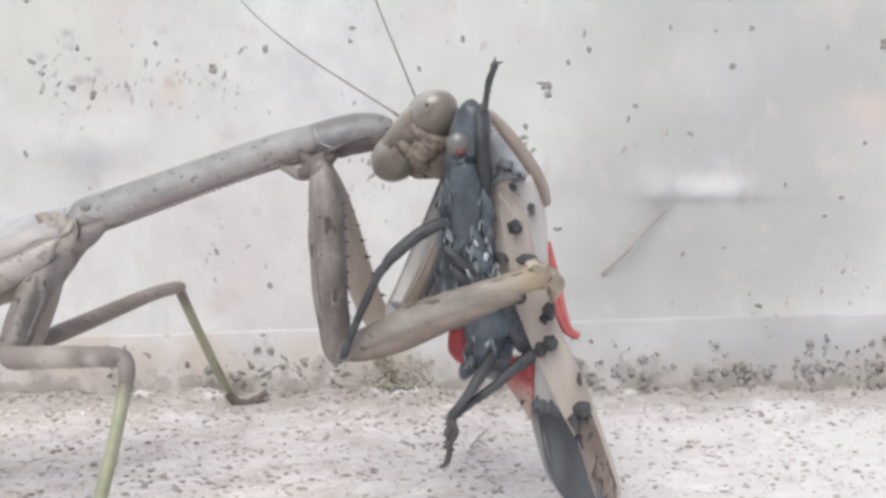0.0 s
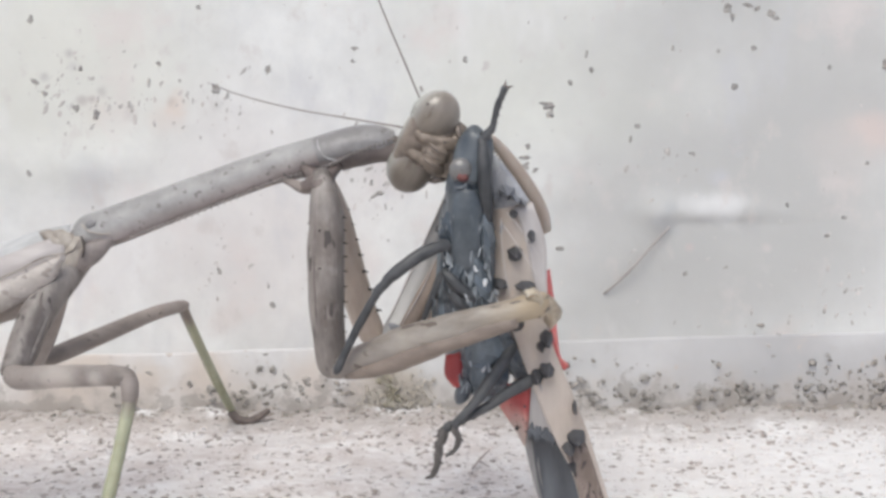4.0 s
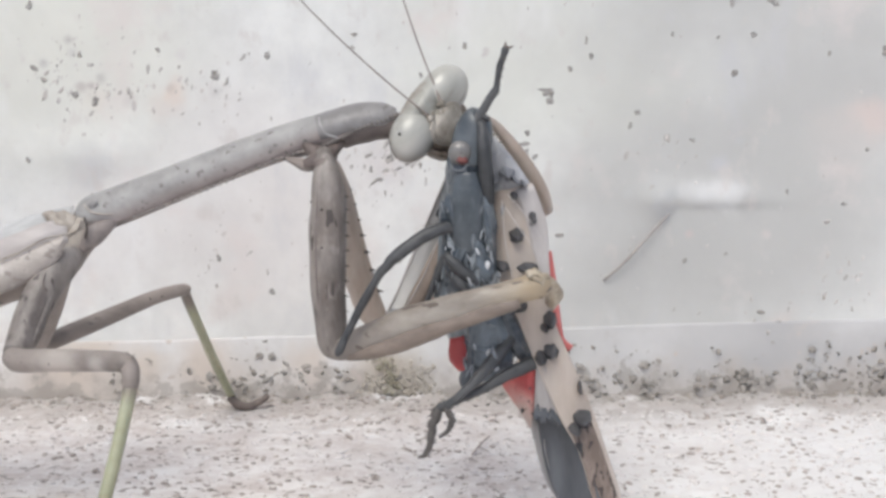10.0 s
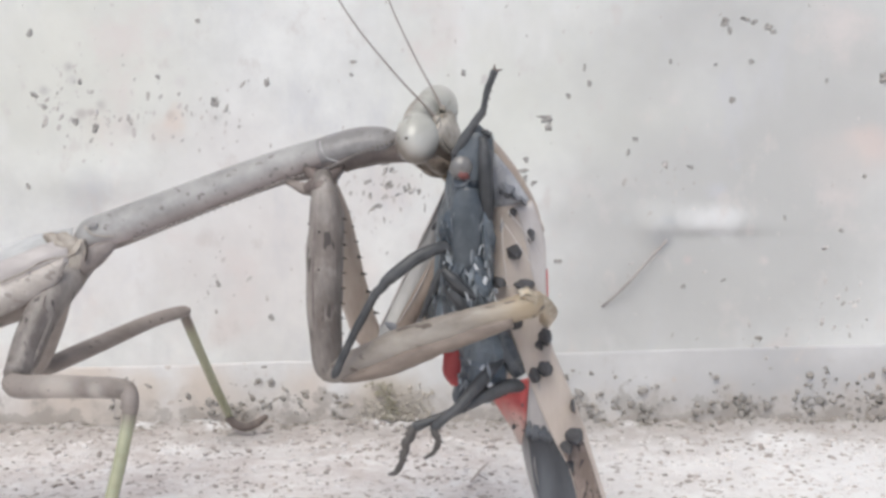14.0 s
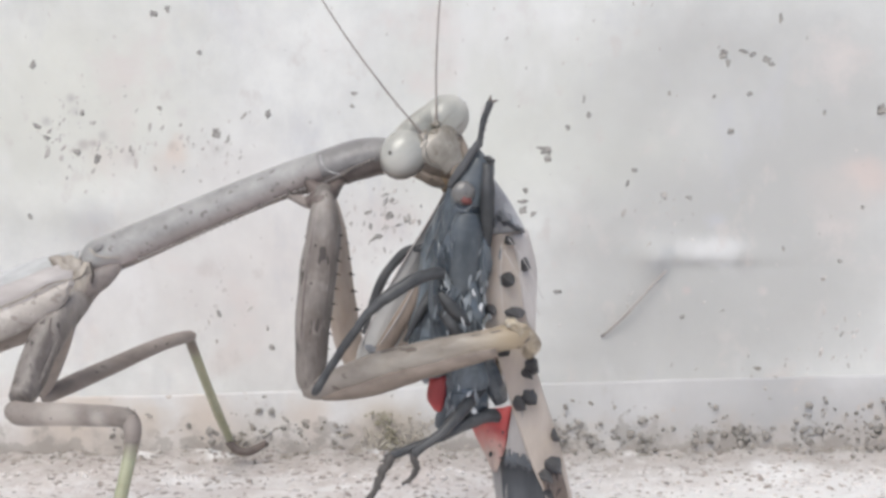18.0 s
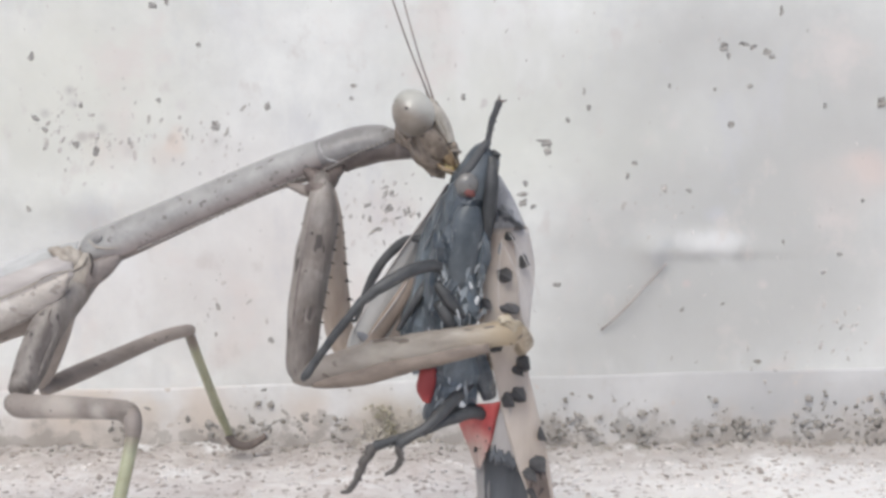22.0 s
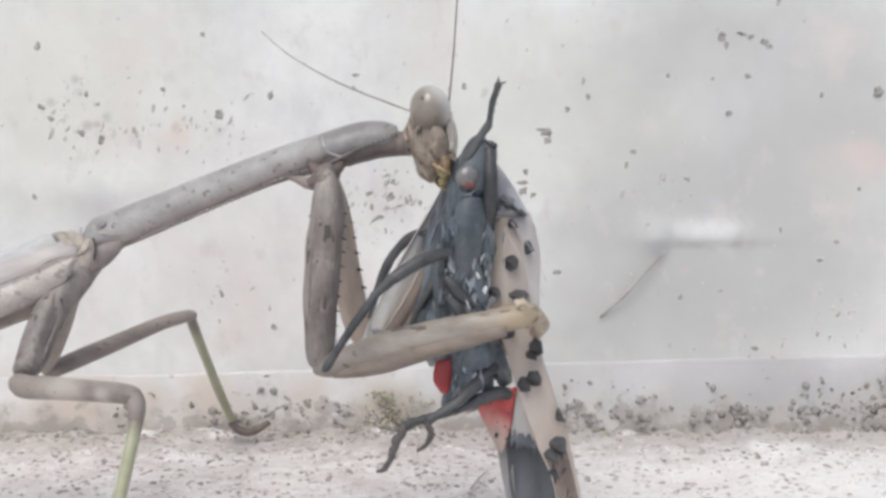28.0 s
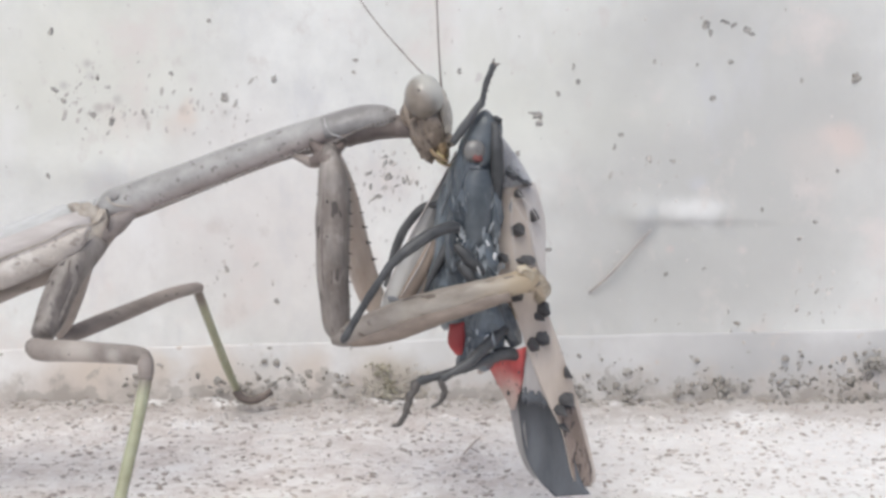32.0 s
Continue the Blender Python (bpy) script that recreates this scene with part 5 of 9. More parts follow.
for k, (p, s, a) in enumerate((((-0.08, -34.60, 21.64), (.4, .6, 1.6), 6), ((2.34, -34.70, 21.29), (.42, .6, 1.9), -4), ((0.39, -34.80, 19.21), (.6, .7, 1.3), 25), ((1.85, -34.90, 18.86), (.6, .7, 1.5), -18), ((0.91, -34.80, 17.43), (.6, .6, 1.5), -30), ((2.35, -34.40, 16.98), (.5, .5, 1.4), -20))):
    part("chest_plate", egg(p, s, (0, a, 0), cuts=(7, 6), rough=.7, freq=1.3), M_BLACK, fly, "black chest plate", FP, smooth=False)
part("abdomen", tube([((1.75, -33.00, 15.95), px(44), 1.7), ((1.99, -33.00, 14.11), px(52), 1.8), ((2.17, -33.00, 12.63), px(50), 1.7), ((2.39, -33.00, 11.14), px(30), 1.1), ((2.61, -33.00, 10.39), px(10), .5)], sides=12, wob=.35), M_BLACK, fly, "dark abdomen with a waxy bloom", FP, smooth=False)
wx = random.Random(8)
for k in range(30):
    x, y = wx.gauss(818, 24), wx.uniform(300, 500)
    if k > 25:
        x, y = wx.gauss(830, 17), wx.uniform(560, 618)
    p = Vector(J["FLY"]) + Vector(((x - 880) / 27.4, -2.05 - wx.random() * .2, (450 - y) / 27.2))
    part("wax_smear", egg(p, (wx.uniform(.05, .13), .1, wx.uniform(.2, .65)), (0, wx.uniform(-28, 28), 0), cuts=(6, 5), rough=1.0, freq=3), M_WAX, fly, pivot=FP, smooth=False)
for a0, b0, c0 in (((-0.37, -35.00, 19.46), (0.39, -35.40, 18.68), (1.56, -35.30, 17.60)), ((-0.10, -34.80, 18.32), (0.59, -35.20, 17.51), (1.29, -35.00, 16.33))):
    part("leg_base", tube([(a0, .3, .3), (b0, .4, .36), (c0, .26, .26)], sides=9, wob=.25), M_BLACKLEG, fly, "black leg base on the chest", FP)
# glints put in as pale chips on chest and abdomen
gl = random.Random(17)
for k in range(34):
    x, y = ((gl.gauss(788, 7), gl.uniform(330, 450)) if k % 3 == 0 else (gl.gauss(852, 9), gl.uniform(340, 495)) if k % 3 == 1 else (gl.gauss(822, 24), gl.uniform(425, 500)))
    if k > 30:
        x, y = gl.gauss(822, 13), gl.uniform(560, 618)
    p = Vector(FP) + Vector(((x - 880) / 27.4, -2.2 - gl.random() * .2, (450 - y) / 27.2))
    part("painted_glint", egg(p, (gl.uniform(.03, .08), .06, gl.uniform(.12, .5)), (0, gl.uniform(-25, 25), 0), cuts=(6, 5), rough=1.0, freq=3), M_GLINT, fly, pivot=FP, smooth=False)
part("side_spur", tube([((-0.46, -34.00, 22.60), .12, .12), ((-0.23, -34.60, 19.53), .16, .16), ((-0.39, -34.40, 17.35), .1, .1)], sides=8), M_BLACK, fly, pivot=FP)

# wings
rw = part("right_forewing", flat_sheet([(2.68, -35.00, 23.01), (2.19, -35.00, 21.34), (2.68, -35.00, 18.17), (4.01, -35.00, 15.13), (5.28, -35.00, 11.68), (6.55, -35.00, 8.66), (7.66, -36.00, 6.48), (8.48, -36.00, 3.50), (9.02, -37.00, 2.58)], [(5.15, -35.00, 23.55), (5.92, -35.00, 20.97), (6.01, -35.00, 18.50), (6.25, -35.00, 15.30), (7.33, -35.00, 12.40), (8.50, -35.00, 9.47), (9.35, -36.00, 6.84), (10.32, -36.00, 3.49), (10.01, -37.00, 2.58)], cols=14), M_FOREWING, fly, "pinkish-tan forewing with black spots", FP)
part("wing_net", flat_sheet([(6.95, -35.00, 8.18), (7.73, -36.00, 6.48), (8.48, -36.00, 3.57), (9.06, -37.00, 2.66)], [(8.51, -35.00, 8.43), (9.14, -36.00, 6.65), (10.07, -36.00, 3.49), (9.83, -37.00, 2.65)], cols=10, thick=.08), M_WINGTIP, rw, "brown netted wing tip", FP).location.y -= .03 * MM
SPOTS = [((3.98, -35.00, 22.79), 7, 8), ((5.09, -35.00, 21.36), 7, 13), ((2.54, -35.00, 20.85), 10, 10), ((4.10, -35.00, 20.35), 14, 13), ((3.17, -35.00, 18.34), 13, 11), ((4.73, -35.00, 18.30), 17, 9), ((4.15, -35.00, 15.88), 13, 13), ((6.04, -35.00, 15.01), 13, 16), ((5.70, -35.00, 14.51), 8, 8), ((6.06, -35.00, 12.99), 14, 14), ((5.43, -35.00, 12.56), 11, 13), ((7.81, -35.00, 10.65), 4, 12), ((7.94, -35.00, 8.73), 16, 16), ((7.45, -35.00, 8.07), 12, 12), ((7.68, -35.00, 6.95), 7, 6)]
for k, (p, w, hgt) in enumerate(SPOTS):
    wing_mark("wing_spot", p, w, hgt, M_SPOT, rw, "black spot", seed=k)
part("wing_film", flat_sheet([(4.02, -35.00, 23.21), (4.68, -35.00, 21.32), (5.11, -35.00, 19.22), (5.53, -35.00, 17.80)], [(5.22, -35.00, 23.48), (5.99, -35.00, 21.04), (6.08, -35.00, 18.58), (6.17, -35.00, 16.73)], cols=6, thick=.05), M_FILM, rw, "milky outer film of the wing", FP).location.y -= .05 * MM
for a0, b0, c0 in (((3.50, -35.00, 23.14), (4.71, -35.00, 21.67), (6.00, -35.00, 19.56)), ((3.30, -35.00, 22.38), (4.47, -35.00, 20.63), (5.87, -35.00, 18.51)), ((3.16, -35.00, 22.73), (3.30, -35.00, 20.28), (3.72, -35.00, 17.81))):
    part("wing_vein", tube([(wing_skin(a0, .05), .025, .03), (wing_skin(b0, .06), .03, .03), (wing_skin(c0, .05), .02, .03)], sides=6), M_FILM, rw, pivot=FP)
for p, w, hgt in (((3.57, -35.00, 24.18), 14, 12), ((4.12, -35.00, 23.76), 12, 6), ((2.81, -35.00, 23.77), 7, 14), ((4.60, -35.00, 23.55), 9, 4)):
    wing_mark("navy_patch", p, w, hgt, M_NAVYFILM, fly, "smoky navy mark at the wing root", seed=w, lift=.03, tilt=-40, ragged=.3)
part("shoulder_membrane", flat_sheet([(2.54, -35.00, 26.35), (2.40, -35.00, 24.80), (2.68, -35.00, 23.08)], [(2.88, -35.00, 26.45), (4.01, -35.00, 25.07), (5.15, -35.00, 23.34)], cols=6, steps=4), surface("smoky_membrane", (0.29, 0.295, 0.315), (0.58, 0.58, 0.59), 420, 0.3, 0.5, coat=0.3, stretch=(1, 1, .5)), fly, "smoky wing membrane at the shoulder", FP)

lw = part("left_forewing", sheet([(0.48, -30.40, 25.20), (-0.25, -29.90, 23.30), (-1.52, -29.00, 20.40), (-2.62, -28.90, 18.00), (-3.72, -29.60, 15.75), (-4.35, -30.40, 14.60), (-4.50, -30.80, 13.30)], [(1.10, -29.60, 25.00), (0.60, -29.20, 22.60), (0.20, -28.60, 20.00), (-0.40, -28.70, 17.60), (-1.30, -29.30, 15.40), (-2.10, -30.00, 13.90), (-2.90, -30.40, 12.60)], cols=10, bow=.12, fold=.35), M_MILKY, fly, "spread milky grey forewing with black spots", FP)
for p, w, hgt, turn in (((-3.52, -30.75, 14.78), .62, .32, 30), ((-2.60, -30.70, 14.20), .5, .3, 20)):
    part("wing_spot", egg(p, (w * .8, .06, hgt * .8), (0, turn, 0), rough=.5, freq=2), M_NAVYFILM, lw, "smoky black spot", FP)
part("wing_fold", tube([((-0.60, -30.20, 19.30), .3, .2), ((-1.02, -30.30, 18.10), .48, .25), ((-1.72, -30.40, 16.70), .55, .28), ((-2.45, -30.60, 15.35), .55, .25), ((-3.05, -30.70, 14.20), .5, .2), ((-3.40, -30.80, 13.20), .3, .15)], sides=10), M_LEFTROOT, lw, "brown folded wing part", FP)
part("wing_vein", tube([((-0.85, -30.40, 19.40), .03, .04), ((-1.50, -30.62, 17.85), .04, .05), ((-2.30, -30.78, 16.40), .04, .05), ((-3.10, -30.88, 15.10), .03, .04)], sides=6), M_FILM, lw, pivot=FP)
part("wing_edge", tube([((0.48, -30.45, 25.20), .05, .06), ((-0.25, -29.95, 23.30), .07, .07), ((-1.52, -29.05, 20.40), .07, .07), ((-2.62, -28.95, 18.00), .07, .07), ((-3.70, -29.65, 15.75), .06, .06), ((-4.32, -30.65, 14.80), .05, .05)], sides=6), M_FILM, lw, "grey rim of the wing", FP)
part("flank", tube([((1.35, -31.40, 25.30), .55, .8), ((0.95, -31.00, 23.90), .95, 1.3), ((0.60, -30.70, 21.90), 1.25, 1.6), ((0.45, -30.60, 20.00), 1.2, 1.6), ((0.35, -30.60, 18.20), 1.25, 1.6), ((0.20, -30.70, 16.40), 1.3, 1.6), ((0.20, -30.90, 14.80), 1.3, 1.5), ((0.67, -31.60, 13.08), .8, 1.0)], sides=14, wob=.16), M_BLACK, fly, "black flank", FP, smooth=False)
for a0, b0, w0 in (((0.15, -32.30, 23.60), (-0.35, -32.10, 21.80), .13), ((-0.20, -31.70, 22.60), (-0.62, -31.50, 20.90), .09), ((0.25, -32.70, 21.60), (0.05, -32.70, 20.30), .12), ((-0.40, -32.00, 18.60), (-0.85, -31.60, 16.60), .10)):
    c0 = Vector(a0).lerp(Vector(b0), .5) + Vector((-.06, -.12, 0))
    part("flank_streak", tube([(a0, .04, .06), (tuple(c0), w0, .08), (b0, .04, .06)], sides=6), M_WAX, fly, "grey waxy streak", FP)
qf = random.Random(31)
for k in range(22):
    u = qf.random()
    p = (0.62 + 1.55 * u + qf.gauss(0, .25), -34.95 - .5 * math.sin(u * math.pi) + qf.uniform(-.1, .1), qf.uniform(16.9, 20.6))
    bm = bmesh.new()
    tip = Vector((qf.uniform(-.25, .25), -.1, -qf.uniform(.5, 1.1)))
    w = qf.uniform(.14, .3)
    low = [bm.verts.new(Vector(p) + d) for d in (Vector((-w, .12, .25)), Vector((w * .3, -.1, .45)), Vector((w, .1, .1)), tip, Vector((0, .35, -.1)))]
    for tri in ((0, 1, 3), (1, 2, 3), (0, 4, 1), (1, 4, 2), (2, 4, 3), (3, 4, 0)):
        bm.faces.new([low[n] for n in tri])
    part("chest_facet", bm, M_FACET, fly, "wet slate-grey facet", FP, smooth=False)
# larger highlights, also put in as near-white chips
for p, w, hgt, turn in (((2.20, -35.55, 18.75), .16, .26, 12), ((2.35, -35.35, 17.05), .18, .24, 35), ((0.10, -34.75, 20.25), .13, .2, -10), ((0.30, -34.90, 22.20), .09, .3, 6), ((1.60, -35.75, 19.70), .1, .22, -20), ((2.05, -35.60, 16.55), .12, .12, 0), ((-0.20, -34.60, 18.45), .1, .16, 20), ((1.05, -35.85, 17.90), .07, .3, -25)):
    part("painted_glint", egg(p, (w, .07, hgt), (0, turn, 0), cuts=(6, 5), rough=.8, freq=3), M_HIGHLIGHT, fly, "painted highlight on the shell, a pale chip", FP, smooth=False)
part("abdomen_side", tube([((2.95, -33.20, 15.62), .5, .6), ((3.50, -33.50, 14.40), .75, .7), ((4.00, -33.60, 13.40), .7, .65), ((4.60, -33.50, 12.30), .5, .45)], sides=9, wob=.25), M_ABDOMEN, fly, "dark side of the abdomen", FP, smooth=False)
part("abdomen_tip", tube([((1.60, -33.40, 12.60), .5, .5), ((1.05, -33.80, 11.70), .55, .5), ((0.70, -34.00, 11.00), .42, .4), ((0.55, -34.00, 10.60), .2, .2)], sides=9, wob=.35), M_ABDOMEN, fly, "dark lobe at the end of the abdomen", FP, smooth=False)
# two more highlights modelled as near-white chips
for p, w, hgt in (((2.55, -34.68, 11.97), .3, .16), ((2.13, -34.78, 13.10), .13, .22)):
    part("painted_glint", egg(p, (w, .08, hgt), (0, 35, 0), cuts=(8, 6), rough=.8, freq=2), M_HIGHLIGHT, fly, "painted highlight between the legs, a pale chip", FP, smooth=False)
part("black_hindwing", sheet([(5.11, -32.40, 9.07), (5.40, -32.60, 6.85), (5.83, -33.00, 4.30), (6.58, -34.00, 2.67), (7.59, -35.00, 1.68)], [(6.94, -34.60, 8.80), (7.81, -35.10, 6.72), (8.57, -35.60, 4.66), (9.12, -36.00, 3.12), (9.66, -36.40, 2.30)], cols=8, fold=.4), M_NAVY, fly, "black hindwing below the forewing", FP)
bl = random.Random(12)
for k in range(12):
    p = Vector((5.1, -34.42, 8.85)).lerp(Vector((6.94, -35.05, 8.55)), k / 11)
    part("black_blotch", egg(p, (bl.uniform(.12, .24), .07, bl.uniform(.25, .6)), (0, bl.uniform(-25, 25), 0), cuts=(8, 6), rough=.8, freq=2), M_NAVY, fly, pivot=FP)
part("ragged_edge", sheet([(4.63, -31.80, 8.51), (5.14, -32.20, 5.95), (5.72, -32.60, 3.77), (6.44, -33.00, 2.52)], [(5.40, -32.50, 8.72), (5.82, -33.00, 5.83), (6.12, -33.20, 3.98), (6.61, -33.60, 2.51)], cols=3, steps=4), M_GREYEDGE, fly, "frayed grey wing edge", FP)
part("red_patch", sheet([(2.45, -32.90, 11.40), (3.25, -32.80, 9.95), (4.05, -32.60, 8.62), (4.72, -32.60, 7.40)], [(5.20, -34.20, 12.25), (5.08, -34.25, 10.70), (5.00, -34.20, 9.45), (4.86, -33.20, 7.50)], cols=10, bow=.2, fold=.7), M_RED, fly, "red underwing with dark flecks", FP)
part("pale_patch", sheet([(5.15, -34.40, 12.30), (5.05, -34.40, 10.60), (5.00, -34.35, 9.60), (5.05, -34.30, 8.80)], [(5.70, -34.80, 12.16), (6.25, -34.90, 10.40), (6.62, -34.95, 9.10), (6.80, -34.90, 8.55)], cols=6, steps=4, fold=.5), M_UNDERWING, fly, "greyish underwing patch", FP)
fk = random.Random(5)
for k in range(9):
    u, v = fk.random(), fk.uniform(.15, .85)
    p = Vector((3.1, -33.15, 10.9)).lerp(Vector((4.75, -33.1, 8.0)), u).lerp(Vector((5.0, -34.42, 11.2)).lerp(Vector((4.95, -34.3, 8.9)), u), v)
    part("red_fleck", egg(p, (fk.uniform(.04, .09), .1, fk.uniform(.06, .13)), cuts=(8, 6), rough=.5, freq=2), M_SPOT, fly, pivot=FP)
part("red_spot", egg((4.28, -33.35, 8.75), (.11, .18, .16), rough=.4, freq=2), M_SPOT, fly, pivot=FP)
part("left_red", sheet([(-0.27, -34.00, 13.82), (-0.34, -34.00, 12.54), (0.19, -34.00, 11.73)], [(0.66, -34.20, 14.05), (0.79, -34.20, 12.95), (0.65, -34.20, 11.78)], cols=5, bow=.2), M_RED, fly, "red side of the abdomen", FP)
FLARE = (5.47, -31.50, 18.56)
flare = part("right_hindwing", sheet([(5.20, -31.50, 18.80), (5.55, -31.40, 17.20), (5.95, -31.30, 15.70), (6.75, -31.20, 14.00), (7.40, -31.20, 12.85), (8.35, -31.50, 12.40)], [(6.45, -31.50, 18.90), (6.95, -31.30, 17.20), (7.35, -31.20, 15.66), (7.78, -31.00, 14.00), (8.10, -31.00, 13.08), (8.62, -31.40, 12.78)], cols=8, bow=.2, fold=.9), M_REDFILM, fly, "red hindwing", FLARE)
edge = part("far_wing_edge", tube([((5.74, -30.60, 18.76), .25, .15), ((7.21, -30.40, 16.10), .45, .15), ((8.48, -30.20, 13.20), .5, .15), ((9.41, -30.20, 10.63), .4, .12), ((9.64, -30.20, 9.93), .15, .1)], sides=8), M_FOREWING, fly, "brown far wing edge", FLARE)

# legs of the planthopper
FL = J["FORELEG"]


def along(pivot, rows):
    """Rows of a leg given from its pivot."""
    return [((pivot[0] + x, pivot[1] + y, pivot[2] + z), a, b) for x, y, z, a, b in rows]


fore = part("fore_leg", tube(along(FL, [(.02, 0, -.12, .2, .2), (.03, 0, .12, .22, .22), (-.02, 0, .7, .19, .2), (-.04, 0, 1.4, .2, .2), (.02, 0, 2.0, .2, .2), (.05, 0, 2.45, .24, .22), (.06, 0, 2.62, .12, .12)]), sides=8, wob=.35), M_BLACKLEG, fly, "raised black fore leg", FL)
part("fore_femur", tube(along(FL, [(.12, 0, .16, .12, .12), (.02, 0, -.02, .25, .24), (-.22, .02, -.62, .26, .25), (-.47, .06, -1.4, .28, .27), (-.72, .2, -2.2, .29, .28), (-.95, .5, -3.1, .26, .26)]), sides=9, wob=.25), M_BLACKLEG, fore, "thicker black upper part of the leg", FL)
part("fore_claw", cone(bmesh.new(), (FL[0] + .05, FL[1], FL[2] + 2.5), (FL[0] + .6, FL[1], FL[2] + 2.78), .16), M_TARSUS, fore, "brown claw", FL)
part("fore_claw", cone(bmesh.new(), (FL[0] + .05, FL[1], FL[2] + 2.5), (FL[0] - .02, FL[1], FL[2] + 3.02), .15), M_TARSUS, fore, "brown claw", FL)
leg_spines("fore_spine", [(FL[0] + .16, FL[1], FL[2] + z) for z in (.3, .8, 1.3, 1.8)], (.8, -.1, .5), .16, .07, M_BLACKLEG, fore, FL)
mid_leg = part("mid_leg", tube([((0.55, -34.60, 20.75), .34, .34), ((-0.10, -34.95, 21.00), .38, .36), ((-0.70, -35.25, 20.92), .40, .36), ((-1.72, -35.60, 20.52), .41, .36), ((-2.70, -35.90, 19.90), .40, .35), ((-3.52, -36.00, 19.25), .37, .33), ((-3.82, -36.00, 18.98), .2, .2)], sides=9, wob=.18), M_BLACKLEG, fly, "thick black middle thigh", J["MIDLEG"])
part("mid_tibia", tube([((-3.42, -36.00, 19.52), .16, .16), ((-3.72, -36.00, 19.12), .34, .3), ((-3.98, -36.02, 18.72), .31, .29), ((-4.44, -36.00, 18.16), .29, .27), ((-5.43, -36.00, 16.42), .26, .25), ((-6.40, -36.00, 14.40), .24, .24), ((-6.86, -36.00, 13.40), .29, .26), ((-7.05, -36.00, 13.05), .14, .14)], sides=9, wob=.22), M_BLACKLEG, mid_leg, "straight black middle shin", J["MIDLEG"])
leg_spines("mid_spine", [(-4.30, -36.2, 18.10), (-4.95, -36.2, 17.00), (-5.60, -36.2, 15.80), (-6.20, -36.2, 14.50)], (-.85, -.2, .1), .3, .09, M_BLACKLEG, mid_leg, J["MIDLEG"])
far_leg = part("far_mid_leg", tube([((-0.40, -29.40, 21.40), .28, .3), ((-1.10, -28.70, 21.10), .3, .3), ((-1.86, -28.30, 20.30), .34, .32), ((-2.55, -28.10, 19.20), .34, .32), ((-3.00, -28.00, 18.00), .3, .3), ((-3.30, -28.00, 16.90), .22, .22), ((-3.60, -28.00, 15.20), .16, .16)], sides=9, wob=.2), M_BLACKLEG, fly, "arched black leg behind the wing", J["FARLEG"])
part("far_hip", tube([((0.10, -31.80, 19.20), .4, .35), ((-0.55, -32.10, 18.20), .36, .33), ((-1.15, -32.20, 17.00), .24, .24), ((-1.70, -32.20, 15.70), .16, .16)], sides=9, wob=.25), M_BLACKLEG, fly, "short black leg base at the flank", FP)
HIP, HIP2, ANKLE, ANKLE2 = J["FLYHIP"], J["FLYHIP_FAR"], J["FLYANKLE"], J["FLYANKLE_FAR"]
hind = part("hind_leg", tube([((4.20, -33.70, 14.40), .3, .3), ((3.20, -34.50, 13.30), .42, .38), ((2.30, -35.40, 12.30), .41, .37), ((1.70, -35.90, 11.62), .37, .34), ((1.30, -36.00, 11.18), .3, .3), ((0.65, -36.00, 10.46), .28, .28), ((0.15, -36.00, 9.92), .31, .28), ((-0.08, -36.00, 9.66), .16, .16)], sides=9, wob=.25), M_BLACKLEG, fly, "black hind leg with a spiny shin", HIP)
leg_spines("shin_spine", [(1.32, -36.10, 11.38), (0.88, -36.10, 10.90), (0.42, -36.10, 10.40), (0.02, -36.10, 9.98)], (-.6, -.1, -.35), .36, .1, M_BLACKLEG, hind, HIP)
hind2 = part("other_hind_leg", tube([((6.75, -33.20, 11.75), .3, .3), ((6.00, -33.80, 12.15), .42, .36), ((5.00, -34.30, 12.15), .45, .38), ((3.70, -34.80, 11.60), .4, .36), ((2.70, -35.20, 11.08), .36, .33), ((2.10, -35.30, 10.72), .3, .3), ((1.00, -35.40, 10.15), .28, .28), ((0.00, -35.50, 9.65), .28, .28), ((-0.52, -35.60, 9.40), .32, .29), ((-0.76, -35.60, 9.24), .16, .16)], sides=9, wob=.25), M_BLACKLEG, fly, "long black hind leg", HIP2)
leg_spines("shin_spine", [(2.46, -35.50, 10.72), (1.86, -35.50, 10.42), (1.22, -35.50, 10.06), (0.56, -35.60, 9.74), (-0.08, -35.60, 9.42)], (-.45, -.1, -.7), .38, .1, M_BLACKLEG, hind2, HIP2)


def fly_foot(parent, ankle, run, teeth):
    """A jointed foot with its claws and teeth, drawn from its ankle."""
    bm = tube([((ankle[0] + x, ankle[1], ankle[2] + z), r * 1.3, r * 1.25) for x, z, r in run], sides=8, wob=.4)
    for x, z, dx, dz in teeth:
        p = (ankle[0] + x, ankle[1] - .03, ankle[2] + z)
        cone(bm, p, (p[0] + dx * 1.3, p[1], p[2] + dz * 1.3), .13)
    return part("tarsus", bm, M_FLYFOOT, parent, "dark jointed foot with a hooked end", ankle)


foot = fly_foot(hind, ANKLE, [(.02, .06, .16), (.14, -.3, .19), (.34, -.72, .15), (.3, -1.1, .16), (.12, -1.45, .12), (-.14, -1.7, .13), (-.5, -1.86, .07)], [(.22, -.35, .26, -.1), (.42, -.75, .2, -.16), (-.3, -1.75, -.18, -.22)])
